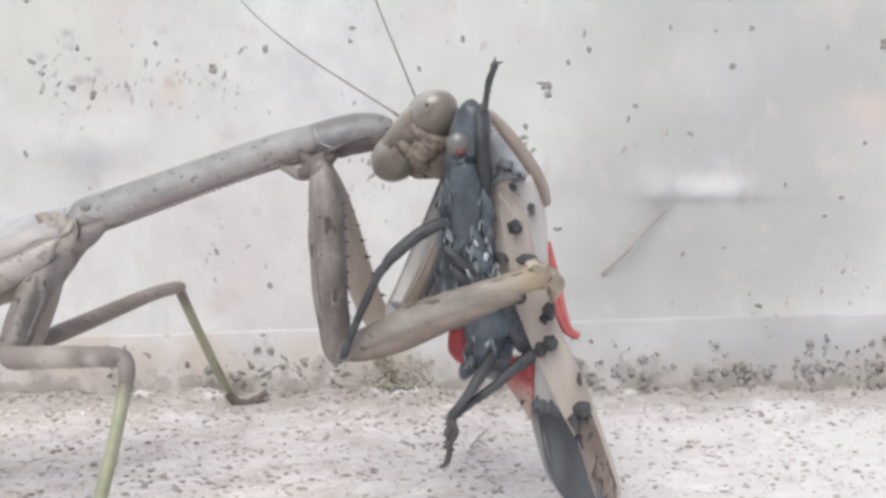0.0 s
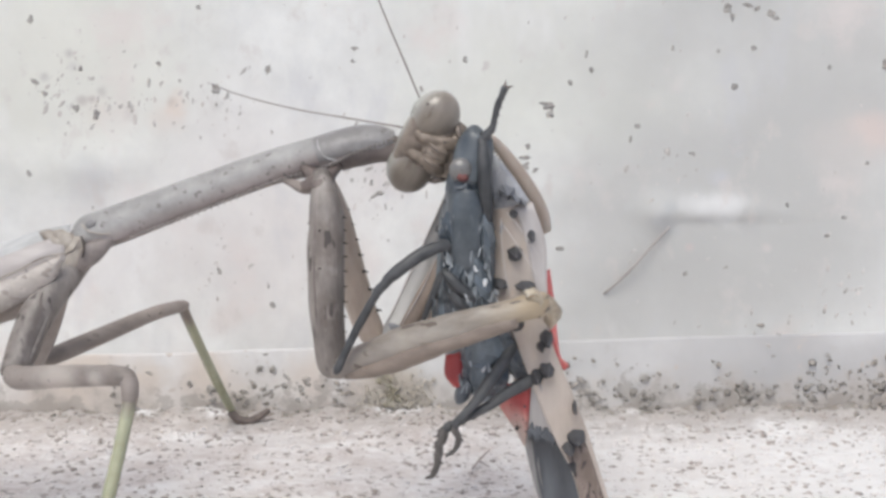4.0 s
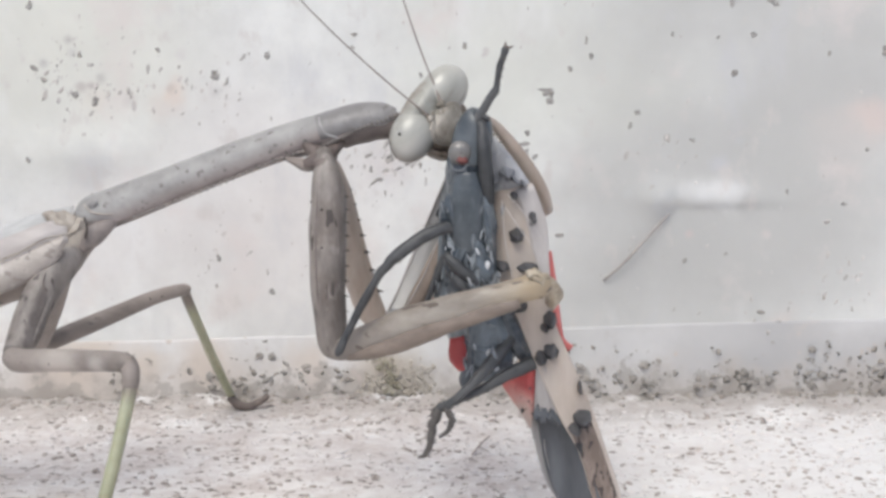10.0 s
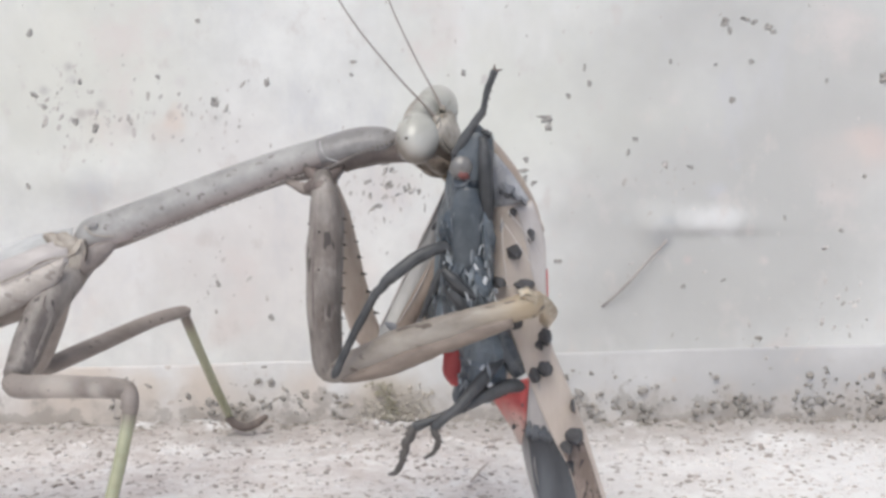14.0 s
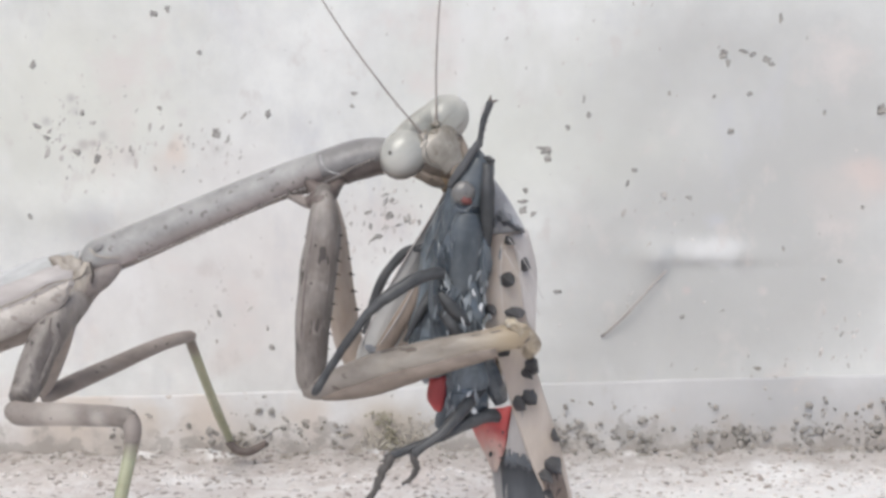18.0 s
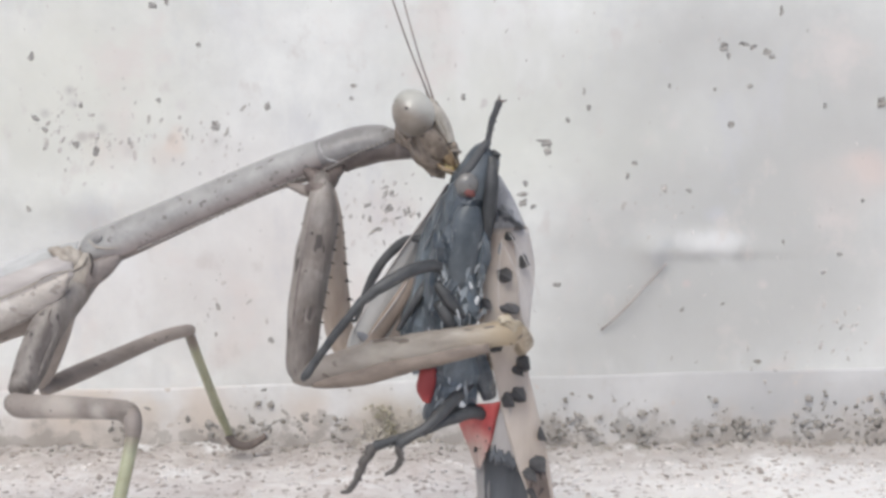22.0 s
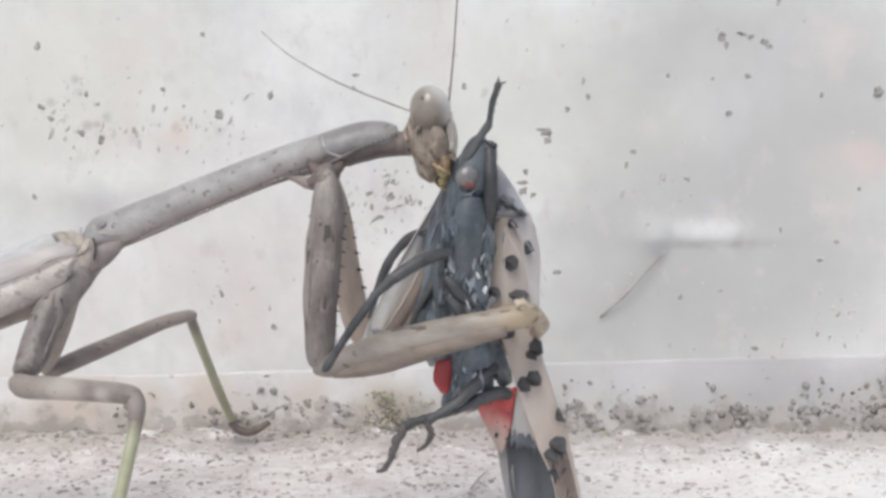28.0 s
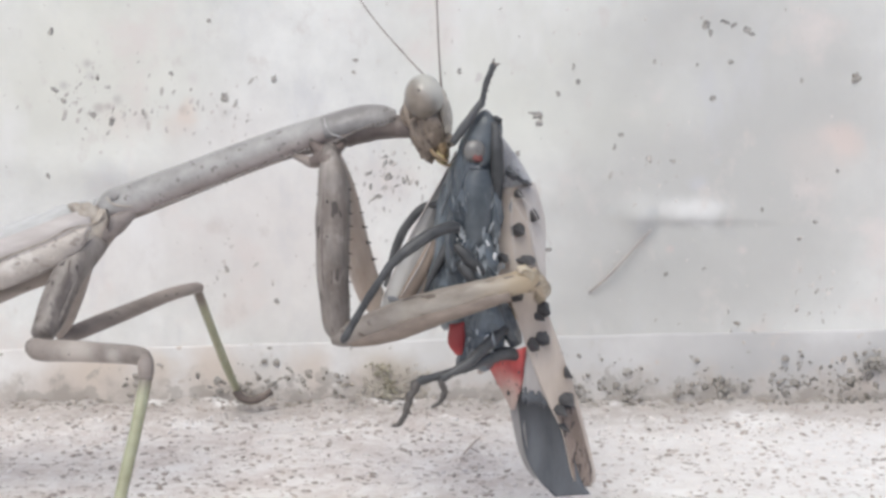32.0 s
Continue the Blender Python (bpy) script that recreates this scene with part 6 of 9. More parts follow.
foot2 = fly_foot(hind2, ANKLE2, [(.0, .06, .2), (-.14, -.3, .28), (-.12, -.68, .24), (-.32, -1.02, .24), (-.3, -1.45, .19), (-.46, -1.85, .2), (-.46, -2.3, .16), (-.6, -2.75, .16), (-.8, -3.08, .12), (-1.2, -3.22, .06)], [(-.1, -.02, -.42, -.05), (-.28, -.35, -.36, -.16), (-.24, -.66, -.34, -.2), (-.46, -1.02, -.24, -.16), (-.5, -1.5, -.2, -.14), (-.28, -2.1, .18, -.12), (-.7, -2.9, .16, -.16)])


# ---- what moves ----
def motions():
    base = Vector(J["MANTIS"])

    def swings(rows, origin):
        return [(t, pose((x - origin[0]) * MM, (y - origin[1]) * MM, (z - origin[2]) * MM, 0, a, 0)) for t, x, y, z, a in rows]

    walk(pro, swings([
    (0, -23.75, -30, 20.07, 1.29),
    (0.5, -23.58, -30, 20.05, 0.43),
    (1, -23.66, -30, 20.24, 0.33),
    (1.5, -23.7, -30, 20.33, 0.67),
    (2, -23.65, -30, 20.44, 0.58),
    (2.5, -23.55, -30, 20.37, -0.17),
    (4.5, -23.63, -30, 20.6, 0.39),
    (5, -23.69, -30, 20.62, -0.33),
    (5.5, -23.67, -30, 20.57, -0.14),
    (6, -23.65, -30, 20.6, -0.3),
    (6.5, -23.65, -30, 20.65, -0.31),
    (7, -23.59, -30, 20.58, -0.79),
    (7.5, -23.32, -30, 20.67, -0.86),
    (8, -23.34, -30, 20.72, -0.59),
    (8.5, -23.49, -30, 20.77, -0.58),
    (9, -23.37, -30, 20.67, -0),
    (9.5, -23.36, -30, 20.73, -0.85),
    (10, -23.36, -30, 20.71, -0.43),
    (10.5, -23.41, -30, 20.84, 1.21),
    (11, -23.49, -30, 20.97, 1.06),
    (11.5, -23.55, -30, 21.23, 0.74),
    (12, -23.45, -30, 21.27, 1.73),
    (12.5, -23.46, -30, 21.31, 1.42),
    (13, -23.45, -30, 21.33, 0.85),
    (13.5, -23.37, -30, 21.33, 0.41),
    (15.5, -23.19, -30, 21.73, -1.44),
    (16, -23.12, -30, 21.94, -1.91),
    (16.5, -23.13, -30, 21.97, -1.93),
    (17, -23.1, -30, 22, -0.24),
    (17.5, -23.05, -30, 22.12, -1.99),
    (18, -23.03, -30, 22.12, -2.35),
    (18.5, -23.08, -30, 22.13, -2.92),
    (19, -23.12, -30, 22.2, -3.44),
    (19.5, -23.24, -30, 22.22, -2.21),
    (20, -23.14, -30, 22.25, -2.12),
    (20.5, -23.13, -30, 22.22, -2.32),
    (21, -22.99, -30, 22.21, -3.64),
    (21.5, -22.88, -30, 22.21, -3.32),
    (22, -23.05, -30, 22.18, -3.08),
    (22.5, -23.04, -30, 22.17, -3.15),
    (23, -23.22, -30, 22.23, -2.69),
    (23.5, -23.13, -30, 22.21, -2.75),
    (24, -23.21, -30, 22.17, -2.79),
    (24.5, -23.13, -30, 21.93, -2.23),
    (25, -23.09, -30, 21.82, -2.22),
    (25.5, -23.22, -30, 21.74, -2.26),
    (27.5, -23.16, -30, 21.87, -1.54),
    (28, -23.23, -30, 21.95, -1.39),
    (28.5, -23.34, -30, 22.19, -1.47),
    (29, -23.28, -30, 22.33, -1.86),
    (29.5, -23.28, -30, 22.27, -0.59),
    (30, -23.35, -30, 22.31, -1.58),
    (30.5, -23.26, -30, 22.15, -0.63),
    (31, -23.24, -30, 22.22, -0.18),
    (31.5, -23.26, -30, 22.2, -0.11),
    (32, -23.26, -30, 22.28, -0.27),
], base))
    walk(body, swings([
    (0, -24.88, -30, 19.54, 0),
    (0.5, -24.7, -30, 19.51, 0),
    (1, -24.78, -30, 19.7, 0),
    (1.5, -24.82, -30, 19.79, 0),
    (2, -24.78, -30, 19.9, 0),
    (2.5, -24.68, -30, 19.82, 0),
    (4.5, -24.76, -30, 20.06, 0),
    (5, -24.82, -30, 20.07, 0),
    (5.5, -24.8, -30, 20.02, 0),
    (6, -24.79, -30, 20.05, 0),
    (6.5, -24.78, -30, 20.1, 0),
    (7, -24.72, -30, 20.02, 0),
    (7.5, -24.45, -30, 20.1, 0),
    (8, -24.47, -30, 20.16, 0),
    (8.5, -24.62, -30, 20.21, 0),
    (9, -24.5, -30, 20.12, 0),
    (9.5, -24.49, -30, 20.17, 0),
    (10, -24.49, -30, 20.16, 0),
    (10.5, -24.54, -30, 20.31, 0),
    (11, -24.62, -30, 20.43, 0),
    (11.5, -24.68, -30, 20.69, 0),
    (12, -24.58, -30, 20.75, 0),
    (12.5, -24.59, -30, 20.78, 0),
    (13, -24.58, -30, 20.79, 0),
    (13.5, -24.5, -30, 20.79, 0),
    (15.5, -24.33, -30, 21.16, 0),
    (16, -24.25, -30, 21.36, 0),
    (16.5, -24.26, -30, 21.39, 0),
    (17, -24.23, -30, 21.44, 0),
    (17.5, -24.19, -30, 21.54, 0),
    (18, -24.16, -30, 21.53, 0),
    (18.5, -24.21, -30, 21.54, 0),
    (19, -24.26, -30, 21.6, 0),
    (19.5, -24.37, -30, 21.63, 0),
    (20, -24.27, -30, 21.67, 0),
    (20.5, -24.26, -30, 21.64, 0),
    (21, -24.12, -30, 21.61, 0),
    (21.5, -24.02, -30, 21.61, 0),
    (22, -24.18, -30, 21.59, 0),
    (22.5, -24.17, -30, 21.57, 0),
    (23, -24.36, -30, 21.65, 0),
    (23.5, -24.27, -30, 21.62, 0),
    (24, -24.34, -30, 21.58, 0),
    (24.5, -24.26, -30, 21.35, 0),
    (25, -24.22, -30, 21.23, 0),
    (25.5, -24.35, -30, 21.16, 0),
    (27.5, -24.29, -30, 21.3, 0),
    (28, -24.36, -30, 21.38, 0),
    (28.5, -24.47, -30, 21.61, 0),
    (29, -24.41, -30, 21.75, 0),
    (29.5, -24.41, -30, 21.71, 0),
    (30, -24.49, -30, 21.73, 0),
    (30.5, -24.39, -30, 21.59, 0),
    (31, -24.37, -30, 21.67, 0),
    (31.5, -24.39, -30, 21.65, 0),
    (32, -24.39, -30, 21.72, 0),
], base))
    walk(coxa_n, swings([
    (0, -7.59, -33, 24.13, -4.96),
    (0.5, -7.53, -33, 24.36, -3.86),
    (1, -7.56, -33, 24.58, -5.44),
    (1.5, -7.56, -33, 24.52, -3.92),
    (2, -7.49, -33, 24.6, -1.76),
    (2.5, -7.52, -33, 24.78, -0.88),
    (4.5, -7.6, -33, 24.88, -2.66),
    (5, -7.72, -33, 25.08, -2.34),
    (5.5, -7.58, -33, 24.95, -2.4),
    (6, -7.67, -33, 24.98, -2.22),
    (6.5, -7.66, -33, 25.07, -2.2),
    (7, -7.63, -33, 25.05, -1.65),
    (7.5, -7.43, -33, 25.15, 0.64),
    (8, -7.42, -33, 25.13, 2.41),
    (8.5, -7.53, -33, 25.17, 0.35),
    (9, -7.46, -33, 24.9, -0),
    (9.5, -7.5, -33, 25.23, -0.64),
    (10, -7.39, -33, 25.09, -1.89),
    (10.5, -7.44, -33, 24.89, -2.8),
    (11, -7.52, -33, 25.05, -2.67),
    (11.5, -7.59, -33, 25.49, -3.72),
    (12, -7.4, -33, 25.26, -3.68),
    (12.5, -7.4, -33, 25.41, -2.99),
    (13, -7.44, -33, 25.59, -3.86),
    (13.5, -7.42, -33, 25.67, -2.26),
    (15.5, -7.42, -33, 26.45, 0.64),
    (16, -7.45, -33, 26.82, 2),
    (16.5, -7.44, -33, 26.77, 2.77),
    (17, -7.37, -33, 26.42, 1.73),
    (17.5, -7.4, -33, 26.99, 3.97),
    (18, -7.38, -33, 27.01, 4.62),
    (18.5, -7.51, -33, 27.16, 5.16),
    (19, -7.53, -33, 27.42, 5.19),
    (19.5, -7.48, -33, 27.13, 3.81),
    (20, -7.48, -33, 27.14, 3.5),
    (20.5, -7.44, -33, 27.13, 3.5),
    (21, -7.39, -33, 27.45, 5.01),
    (21.5, -7.4, -33, 27.37, 7.4),
    (22, -7.5, -33, 27.26, 7.36),
    (22.5, -7.52, -33, 27.29, 6.8),
    (23, -7.6, -33, 27.21, 4.99),
    (23.5, -7.57, -33, 27.16, 5.12),
    (24, -7.59, -33, 27.25, 4.16),
    (24.5, -7.38, -33, 26.82, 5.39),
    (25, -7.5, -33, 26.76, 4.52),
    (25.5, -7.48, -33, 26.73, 4.08),
    (27.5, -7.41, -33, 26.62, 1.77),
    (28, -7.41, -33, 26.71, 2.36),
    (28.5, -7.44, -33, 26.93, 1.76),
    (29, -7.45, -33, 27.19, 0.84),
    (29.5, -7.32, -33, 26.82, -1.89),
    (30, -7.41, -33, 27.07, -0.98),
    (30.5, -7.29, -33, 26.73, -1.15),
    (31, -7.26, -33, 26.65, -0.77),
    (31.5, -7.28, -33, 26.71, -2.21),
    (32, -7.21, -33, 26.72, -2.04),
], base))
    walk(coxa_f, swings([
    (0, -7.09, -28, 23.1, -4.96),
    (0.5, -7.05, -28, 23.32, -3.86),
    (1, -7.05, -28, 23.55, -5.44),
    (1.5, -7.08, -28, 23.48, -3.92),
    (2, -7.05, -28, 23.54, -1.76),
    (2.5, -7.09, -28, 23.72, -0.88),
    (4.5, -7.14, -28, 23.83, -2.66),
    (5, -7.27, -28, 24.03, -2.34),
    (5.5, -7.12, -28, 23.9, -2.4),
    (6, -7.22, -28, 23.93, -2.22),
    (6.5, -7.21, -28, 24.01, -2.2),
    (7, -7.18, -28, 24, -1.65),
    (7.5, -7.04, -28, 24.07, 0.64),
    (8, -7.06, -28, 24.04, 2.41),
    (8.5, -7.13, -28, 24.1, 0.35),
    (9, -7.05, -28, 23.83, -0),
    (9.5, -7.07, -28, 24.17, -0.64),
    (10, -6.94, -28, 24.04, -1.89),
    (10.5, -6.98, -28, 23.84, -2.8),
    (11, -7.06, -28, 24, -2.67),
    (11.5, -7.11, -28, 24.45, -3.72),
    (12, -6.92, -28, 24.22, -3.68),
    (12.5, -6.94, -28, 24.36, -2.99),
    (13, -6.96, -28, 24.55, -3.86),
    (13.5, -6.97, -28, 24.62, -2.26),
    (15.5, -7.02, -28, 25.38, 0.64),
    (16, -7.07, -28, 25.74, 2),
    (16.5, -7.08, -28, 25.69, 2.77),
    (17, -6.99, -28, 25.34, 1.73),
    (17.5, -7.06, -28, 25.89, 3.97),
    (18, -7.06, -28, 25.91, 4.62),
    (18.5, -7.2, -28, 26.06, 5.16),
    (19, -7.22, -28, 26.31, 5.19),
    (19.5, -7.14, -28, 26.04, 3.81),
    (20, -7.14, -28, 26.04, 3.5),
    (20.5, -7.1, -28, 26.04, 3.5),
    (21, -7.07, -28, 26.35, 5.01),
    (21.5, -7.13, -28, 26.26, 7.4),
    (22, -7.23, -28, 26.14, 7.36),
    (22.5, -7.24, -28, 26.18, 6.8),
    (23, -7.28, -28, 26.11, 4.99),
    (23.5, -7.26, -28, 26.06, 5.12),
    (24, -7.25, -28, 26.15, 4.16),
    (24.5, -7.08, -28, 25.72, 5.39),
    (25, -7.17, -28, 25.66, 4.52),
    (25.5, -7.14, -28, 25.63, 4.08),
    (27.5, -7.03, -28, 25.54, 1.77),
    (28, -7.05, -28, 25.62, 2.36),
    (28.5, -7.06, -28, 25.85, 1.76),
    (29, -7.06, -28, 26.11, 0.84),
    (29.5, -6.88, -28, 25.76, -1.89),
    (30, -6.98, -28, 26.01, -0.98),
    (30.5, -6.85, -28, 25.67, -1.15),
    (31, -6.84, -28, 25.58, -0.77),
    (31.5, -6.83, -28, 25.66, -2.21),
    (32, -6.76, -28, 25.66, -2.04),
], base))
    walk(fem_n, swings([
    (0, -6.74, -34, 12.39, -3.27),
    (0.5, -6.89, -34, 12.46, -2.22),
    (1, -6.59, -34, 12.7, -1.3),
    (1.5, -6.92, -34, 12.68, -1.39),
    (2, -7.3, -34, 12.8, -0.57),
    (2.5, -7.5, -34, 12.87, 1.19),
    (4.5, -7.21, -34, 12.98, -0.04),
    (5, -7.4, -34, 13.12, 1.32),
    (5.5, -7.24, -34, 12.98, 0.74),
    (6, -7.37, -34, 13.08, 0.76),
    (6.5, -7.37, -34, 13.2, 1.2),
    (7, -7.45, -34, 13.17, 2.11),
    (7.5, -7.73, -34, 13.21, 2.89),
    (8, -8.09, -34, 13.17, 3.19),
    (8.5, -7.77, -34, 13.2, 2.61),
    (9, -7.63, -34, 12.95, -0),
    (9.5, -7.53, -34, 13.22, 1.43),
    (10, -7.16, -34, 13.05, 0.1),
    (10.5, -7.02, -34, 12.71, -3.9),
    (11, -7.12, -34, 12.92, -2.7),
    (11.5, -6.97, -34, 13.36, -2.06),
    (12, -6.79, -34, 13.15, -3.17),
    (12.5, -6.94, -34, 13.35, -2.66),
    (13, -6.79, -34, 13.54, -1.87),
    (13.5, -7.12, -34, 13.57, -1.4),
    (15.5, -7.73, -34, 14.28, 1.32),
    (16, -8.04, -34, 14.54, 2.71),
    (16.5, -8.2, -34, 14.56, 2.56),
    (17, -7.92, -34, 14.16, -0.18),
    (17.5, -8.42, -34, 14.74, 2.85),
    (18, -8.55, -34, 14.78, 2.87),
    (18.5, -8.77, -34, 15.1, 3.85),
    (19, -8.8, -34, 15.35, 4.11),
    (19.5, -8.46, -34, 14.97, 2.68),
    (20, -8.4, -34, 15, 2.58),
    (20.5, -8.36, -34, 14.98, 2.67),
    (21, -8.62, -34, 15.32, 5.04),
    (21.5, -9.14, -34, 15.33, 5.82),
    (22, -9.24, -34, 15.19, 5.74),
    (22.5, -9.14, -34, 15.18, 5.51),
    (23, -8.83, -34, 15.09, 3.68),
    (23.5, -8.84, -34, 14.99, 3.58),
    (24, -8.65, -34, 15, 4.17),
    (24.5, -8.71, -34, 14.63, 4.25),
    (25, -8.64, -34, 14.54, 3.71),
    (25.5, -8.52, -34, 14.46, 4.13),
    (27.5, -7.96, -34, 14.41, 2.81),
    (28, -8.09, -34, 14.43, 3.48),
    (28.5, -7.99, -34, 14.5, 2.14),
    (29, -7.8, -34, 14.66, 3.11),
    (29.5, -7.08, -34, 14.37, 1.13),
    (30, -7.36, -34, 14.71, 1.67),
    (30.5, -7.21, -34, 14.34, 0.13),
    (31, -7.26, -34, 14.27, 0.52),
    (31.5, -6.96, -34, 14.24, 1.27),
    (32, -6.94, -34, 14.31, 0.95),
], base))
    walk(tib_n, swings([
    (0, 6.09, -36.6, 17.89, -3.27),
    (0.5, 6.03, -36.6, 17.73, -2.22),
    (1, 6.42, -36.6, 17.76, -1.3),
    (1.5, 6.08, -36.6, 17.76, -1.39),
    (2, 5.78, -36.6, 17.69, -0.57),
    (2.5, 5.72, -36.6, 17.36, 1.19),
    (4.5, 5.91, -36.6, 17.75, -0.04),
    (5, 5.83, -36.6, 17.58, 1.32),
    (5.5, 5.94, -36.6, 17.57, 0.74),
    (6, 5.81, -36.6, 17.67, 0.76),
    (6.5, 5.85, -36.6, 17.68, 1.2),
    (7, 5.84, -36.6, 17.44, 2.11),
    (7.5, 5.61, -36.6, 17.3, 2.89),
    (8, 5.27, -36.6, 17.19, 3.19),
    (8.5, 5.55, -36.6, 17.35, 2.61),
    (9, 5.49, -36.6, 17.71, -0),
    (9.5, 5.71, -36.6, 17.65, 1.43),
    (10, 5.97, -36.6, 17.79, 0.1),
    (10.5, 5.75, -36.6, 18.35, -3.9),
    (11, 5.76, -36.6, 18.29, -2.7),
    (11.5, 5.97, -36.6, 18.58, -2.06),
    (12, 6.04, -36.6, 18.63, -3.17),
    (12.5, 5.94, -36.6, 18.71, -2.66),
    (13, 6.17, -36.6, 18.73, -1.87),
    (13.5, 5.88, -36.6, 18.65, -1.4),
    (15.5, 5.5, -36.6, 18.73, 1.32),
    (16, 5.29, -36.6, 18.67, 2.71),
    (16.5, 5.12, -36.6, 18.73, 2.56),
    (17, 5.19, -36.6, 18.96, -0.18),
    (17.5, 4.92, -36.6, 18.84, 2.85),
    (18, 4.79, -36.6, 18.88, 2.87),
    (18.5, 4.64, -36.6, 18.97, 3.85),
    (19, 4.63, -36.6, 19.15, 4.11),
    (19.5, 4.87, -36.6, 19.11, 2.68),
    (20, 4.92, -36.6, 19.16, 2.58),
    (20.5, 4.97, -36.6, 19.13, 2.67),
    (21, 4.87, -36.6, 18.91, 5.04),
    (21.5, 4.4, -36.6, 18.73, 5.82),
    (22, 4.29, -36.6, 18.62, 5.74),
    (22.5, 4.38, -36.6, 18.65, 5.51),
    (23, 4.57, -36.6, 19, 3.68),
    (23.5, 4.56, -36.6, 18.92, 3.58),
    (24, 4.78, -36.6, 18.8, 4.17),
    (24.5, 4.73, -36.6, 18.4, 4.25),
    (25, 4.76, -36.6, 18.45, 3.71),
    (25.5, 4.9, -36.6, 18.26, 4.13),
    (27.5, 5.38, -36.6, 18.52, 2.81),
    (28, 5.3, -36.6, 18.39, 3.48),
    (28.5, 5.3, -36.6, 18.77, 2.14),
    (29, 5.55, -36.6, 18.7, 3.11),
    (29.5, 6.13, -36.6, 18.87, 1.13),
    (30, 5.89, -36.6, 19.08, 1.67),
    (30.5, 5.93, -36.6, 19.07, 0.13),
    (31, 5.9, -36.6, 18.91, 0.52),
    (31.5, 6.26, -36.6, 18.71, 1.27),
    (32, 6.26, -36.6, 18.85, 0.95),
], base))
    walk(fem_f, swings([
    (0, -2.92, -27, 12.09, -4.04),
    (0.5, -3.08, -27, 12.17, -2.79),
    (1, -2.78, -27, 12.42, -1.95),
    (1.5, -3.1, -27, 12.4, -1.95),
    (2, -3.49, -27, 12.52, -0.91),
    (2.5, -3.69, -27, 12.61, 1.6),
    (4.5, -3.4, -27, 12.71, -0.36),
    (5, -3.59, -27, 12.86, 1.3),
    (5.5, -3.43, -27, 12.72, 0.37),
    (6, -3.56, -27, 12.82, 0.62),
    (6.5, -3.56, -27, 12.94, 1.3),
    (7, -3.64, -27, 12.92, 2.65),
    (7.5, -3.93, -27, 12.98, 3.9),
    (8, -4.29, -27, 12.93, 4.26),
    (8.5, -3.97, -27, 12.96, 3.11),
    (9, -3.82, -27, 12.68, -0),
    (9.5, -3.72, -27, 12.96, 1.83),
    (10, -3.35, -27, 12.78, -0.26),
    (10.5, -3.2, -27, 12.4, -2.68),
    (11, -3.31, -27, 12.62, -3.31),
    (11.5, -3.16, -27, 13.06, -2.36),
    (12, -2.98, -27, 12.84, -3.83),
    (12.5, -3.13, -27, 13.05, -3.18),
    (13, -2.98, -27, 13.25, -1.98),
    (13.5, -3.3, -27, 13.28, -1.38),
    (15.5, -3.92, -27, 14.02, -3.3),
    (16, -4.24, -27, 14.3, -0.97),
    (16.5, -4.4, -27, 14.31, -1.13),
    (17, -4.11, -27, 13.89, -5.45),
    (17.5, -4.61, -27, 14.5, -0.42),
    (18, -4.74, -27, 14.55, -0.26),
    (18.5, -4.97, -27, 14.87, 1.54),
    (19, -5, -27, 15.12, 2.3),
    (19.5, -4.65, -27, 14.73, -0.36),
    (20, -4.59, -27, 14.76, -0.19),
    (20.5, -4.55, -27, 14.74, -0.33),
    (21, -4.82, -27, 15.11, 3.79),
    (21.5, -5.34, -27, 15.12, 5.13),
    (22, -5.43, -27, 14.99, 4.96),
    (22.5, -5.34, -27, 14.97, 4.59),
    (23, -5.02, -27, 14.87, 1.32),
    (23.5, -5.03, -27, 14.76, 1.19),
    (24, -4.84, -27, 14.78, 2.21),
    (24.5, -4.91, -27, 14.4, 1.95),
    (25, -4.83, -27, 14.32, 1.23),
    (25.5, -4.72, -27, 14.23, 2.06),
    (27.5, -4.15, -27, 14.18, -0.76),
    (28, -4.28, -27, 14.2, -0.22),
    (28.5, -4.18, -27, 14.26, -1.66),
    (29, -4, -27, 14.43, -0.08),
    (29.5, -3.27, -27, 14.11, -3.3),
    (30, -3.55, -27, 14.46, -2.04),
    (30.5, -3.4, -27, 14.07, -4.5),
    (31, -3.45, -27, 14.01, -4.52),
    (31.5, -3.16, -27, 13.99, -3.48),
    (32, -3.13, -27, 14.05, -3.43),
], base))
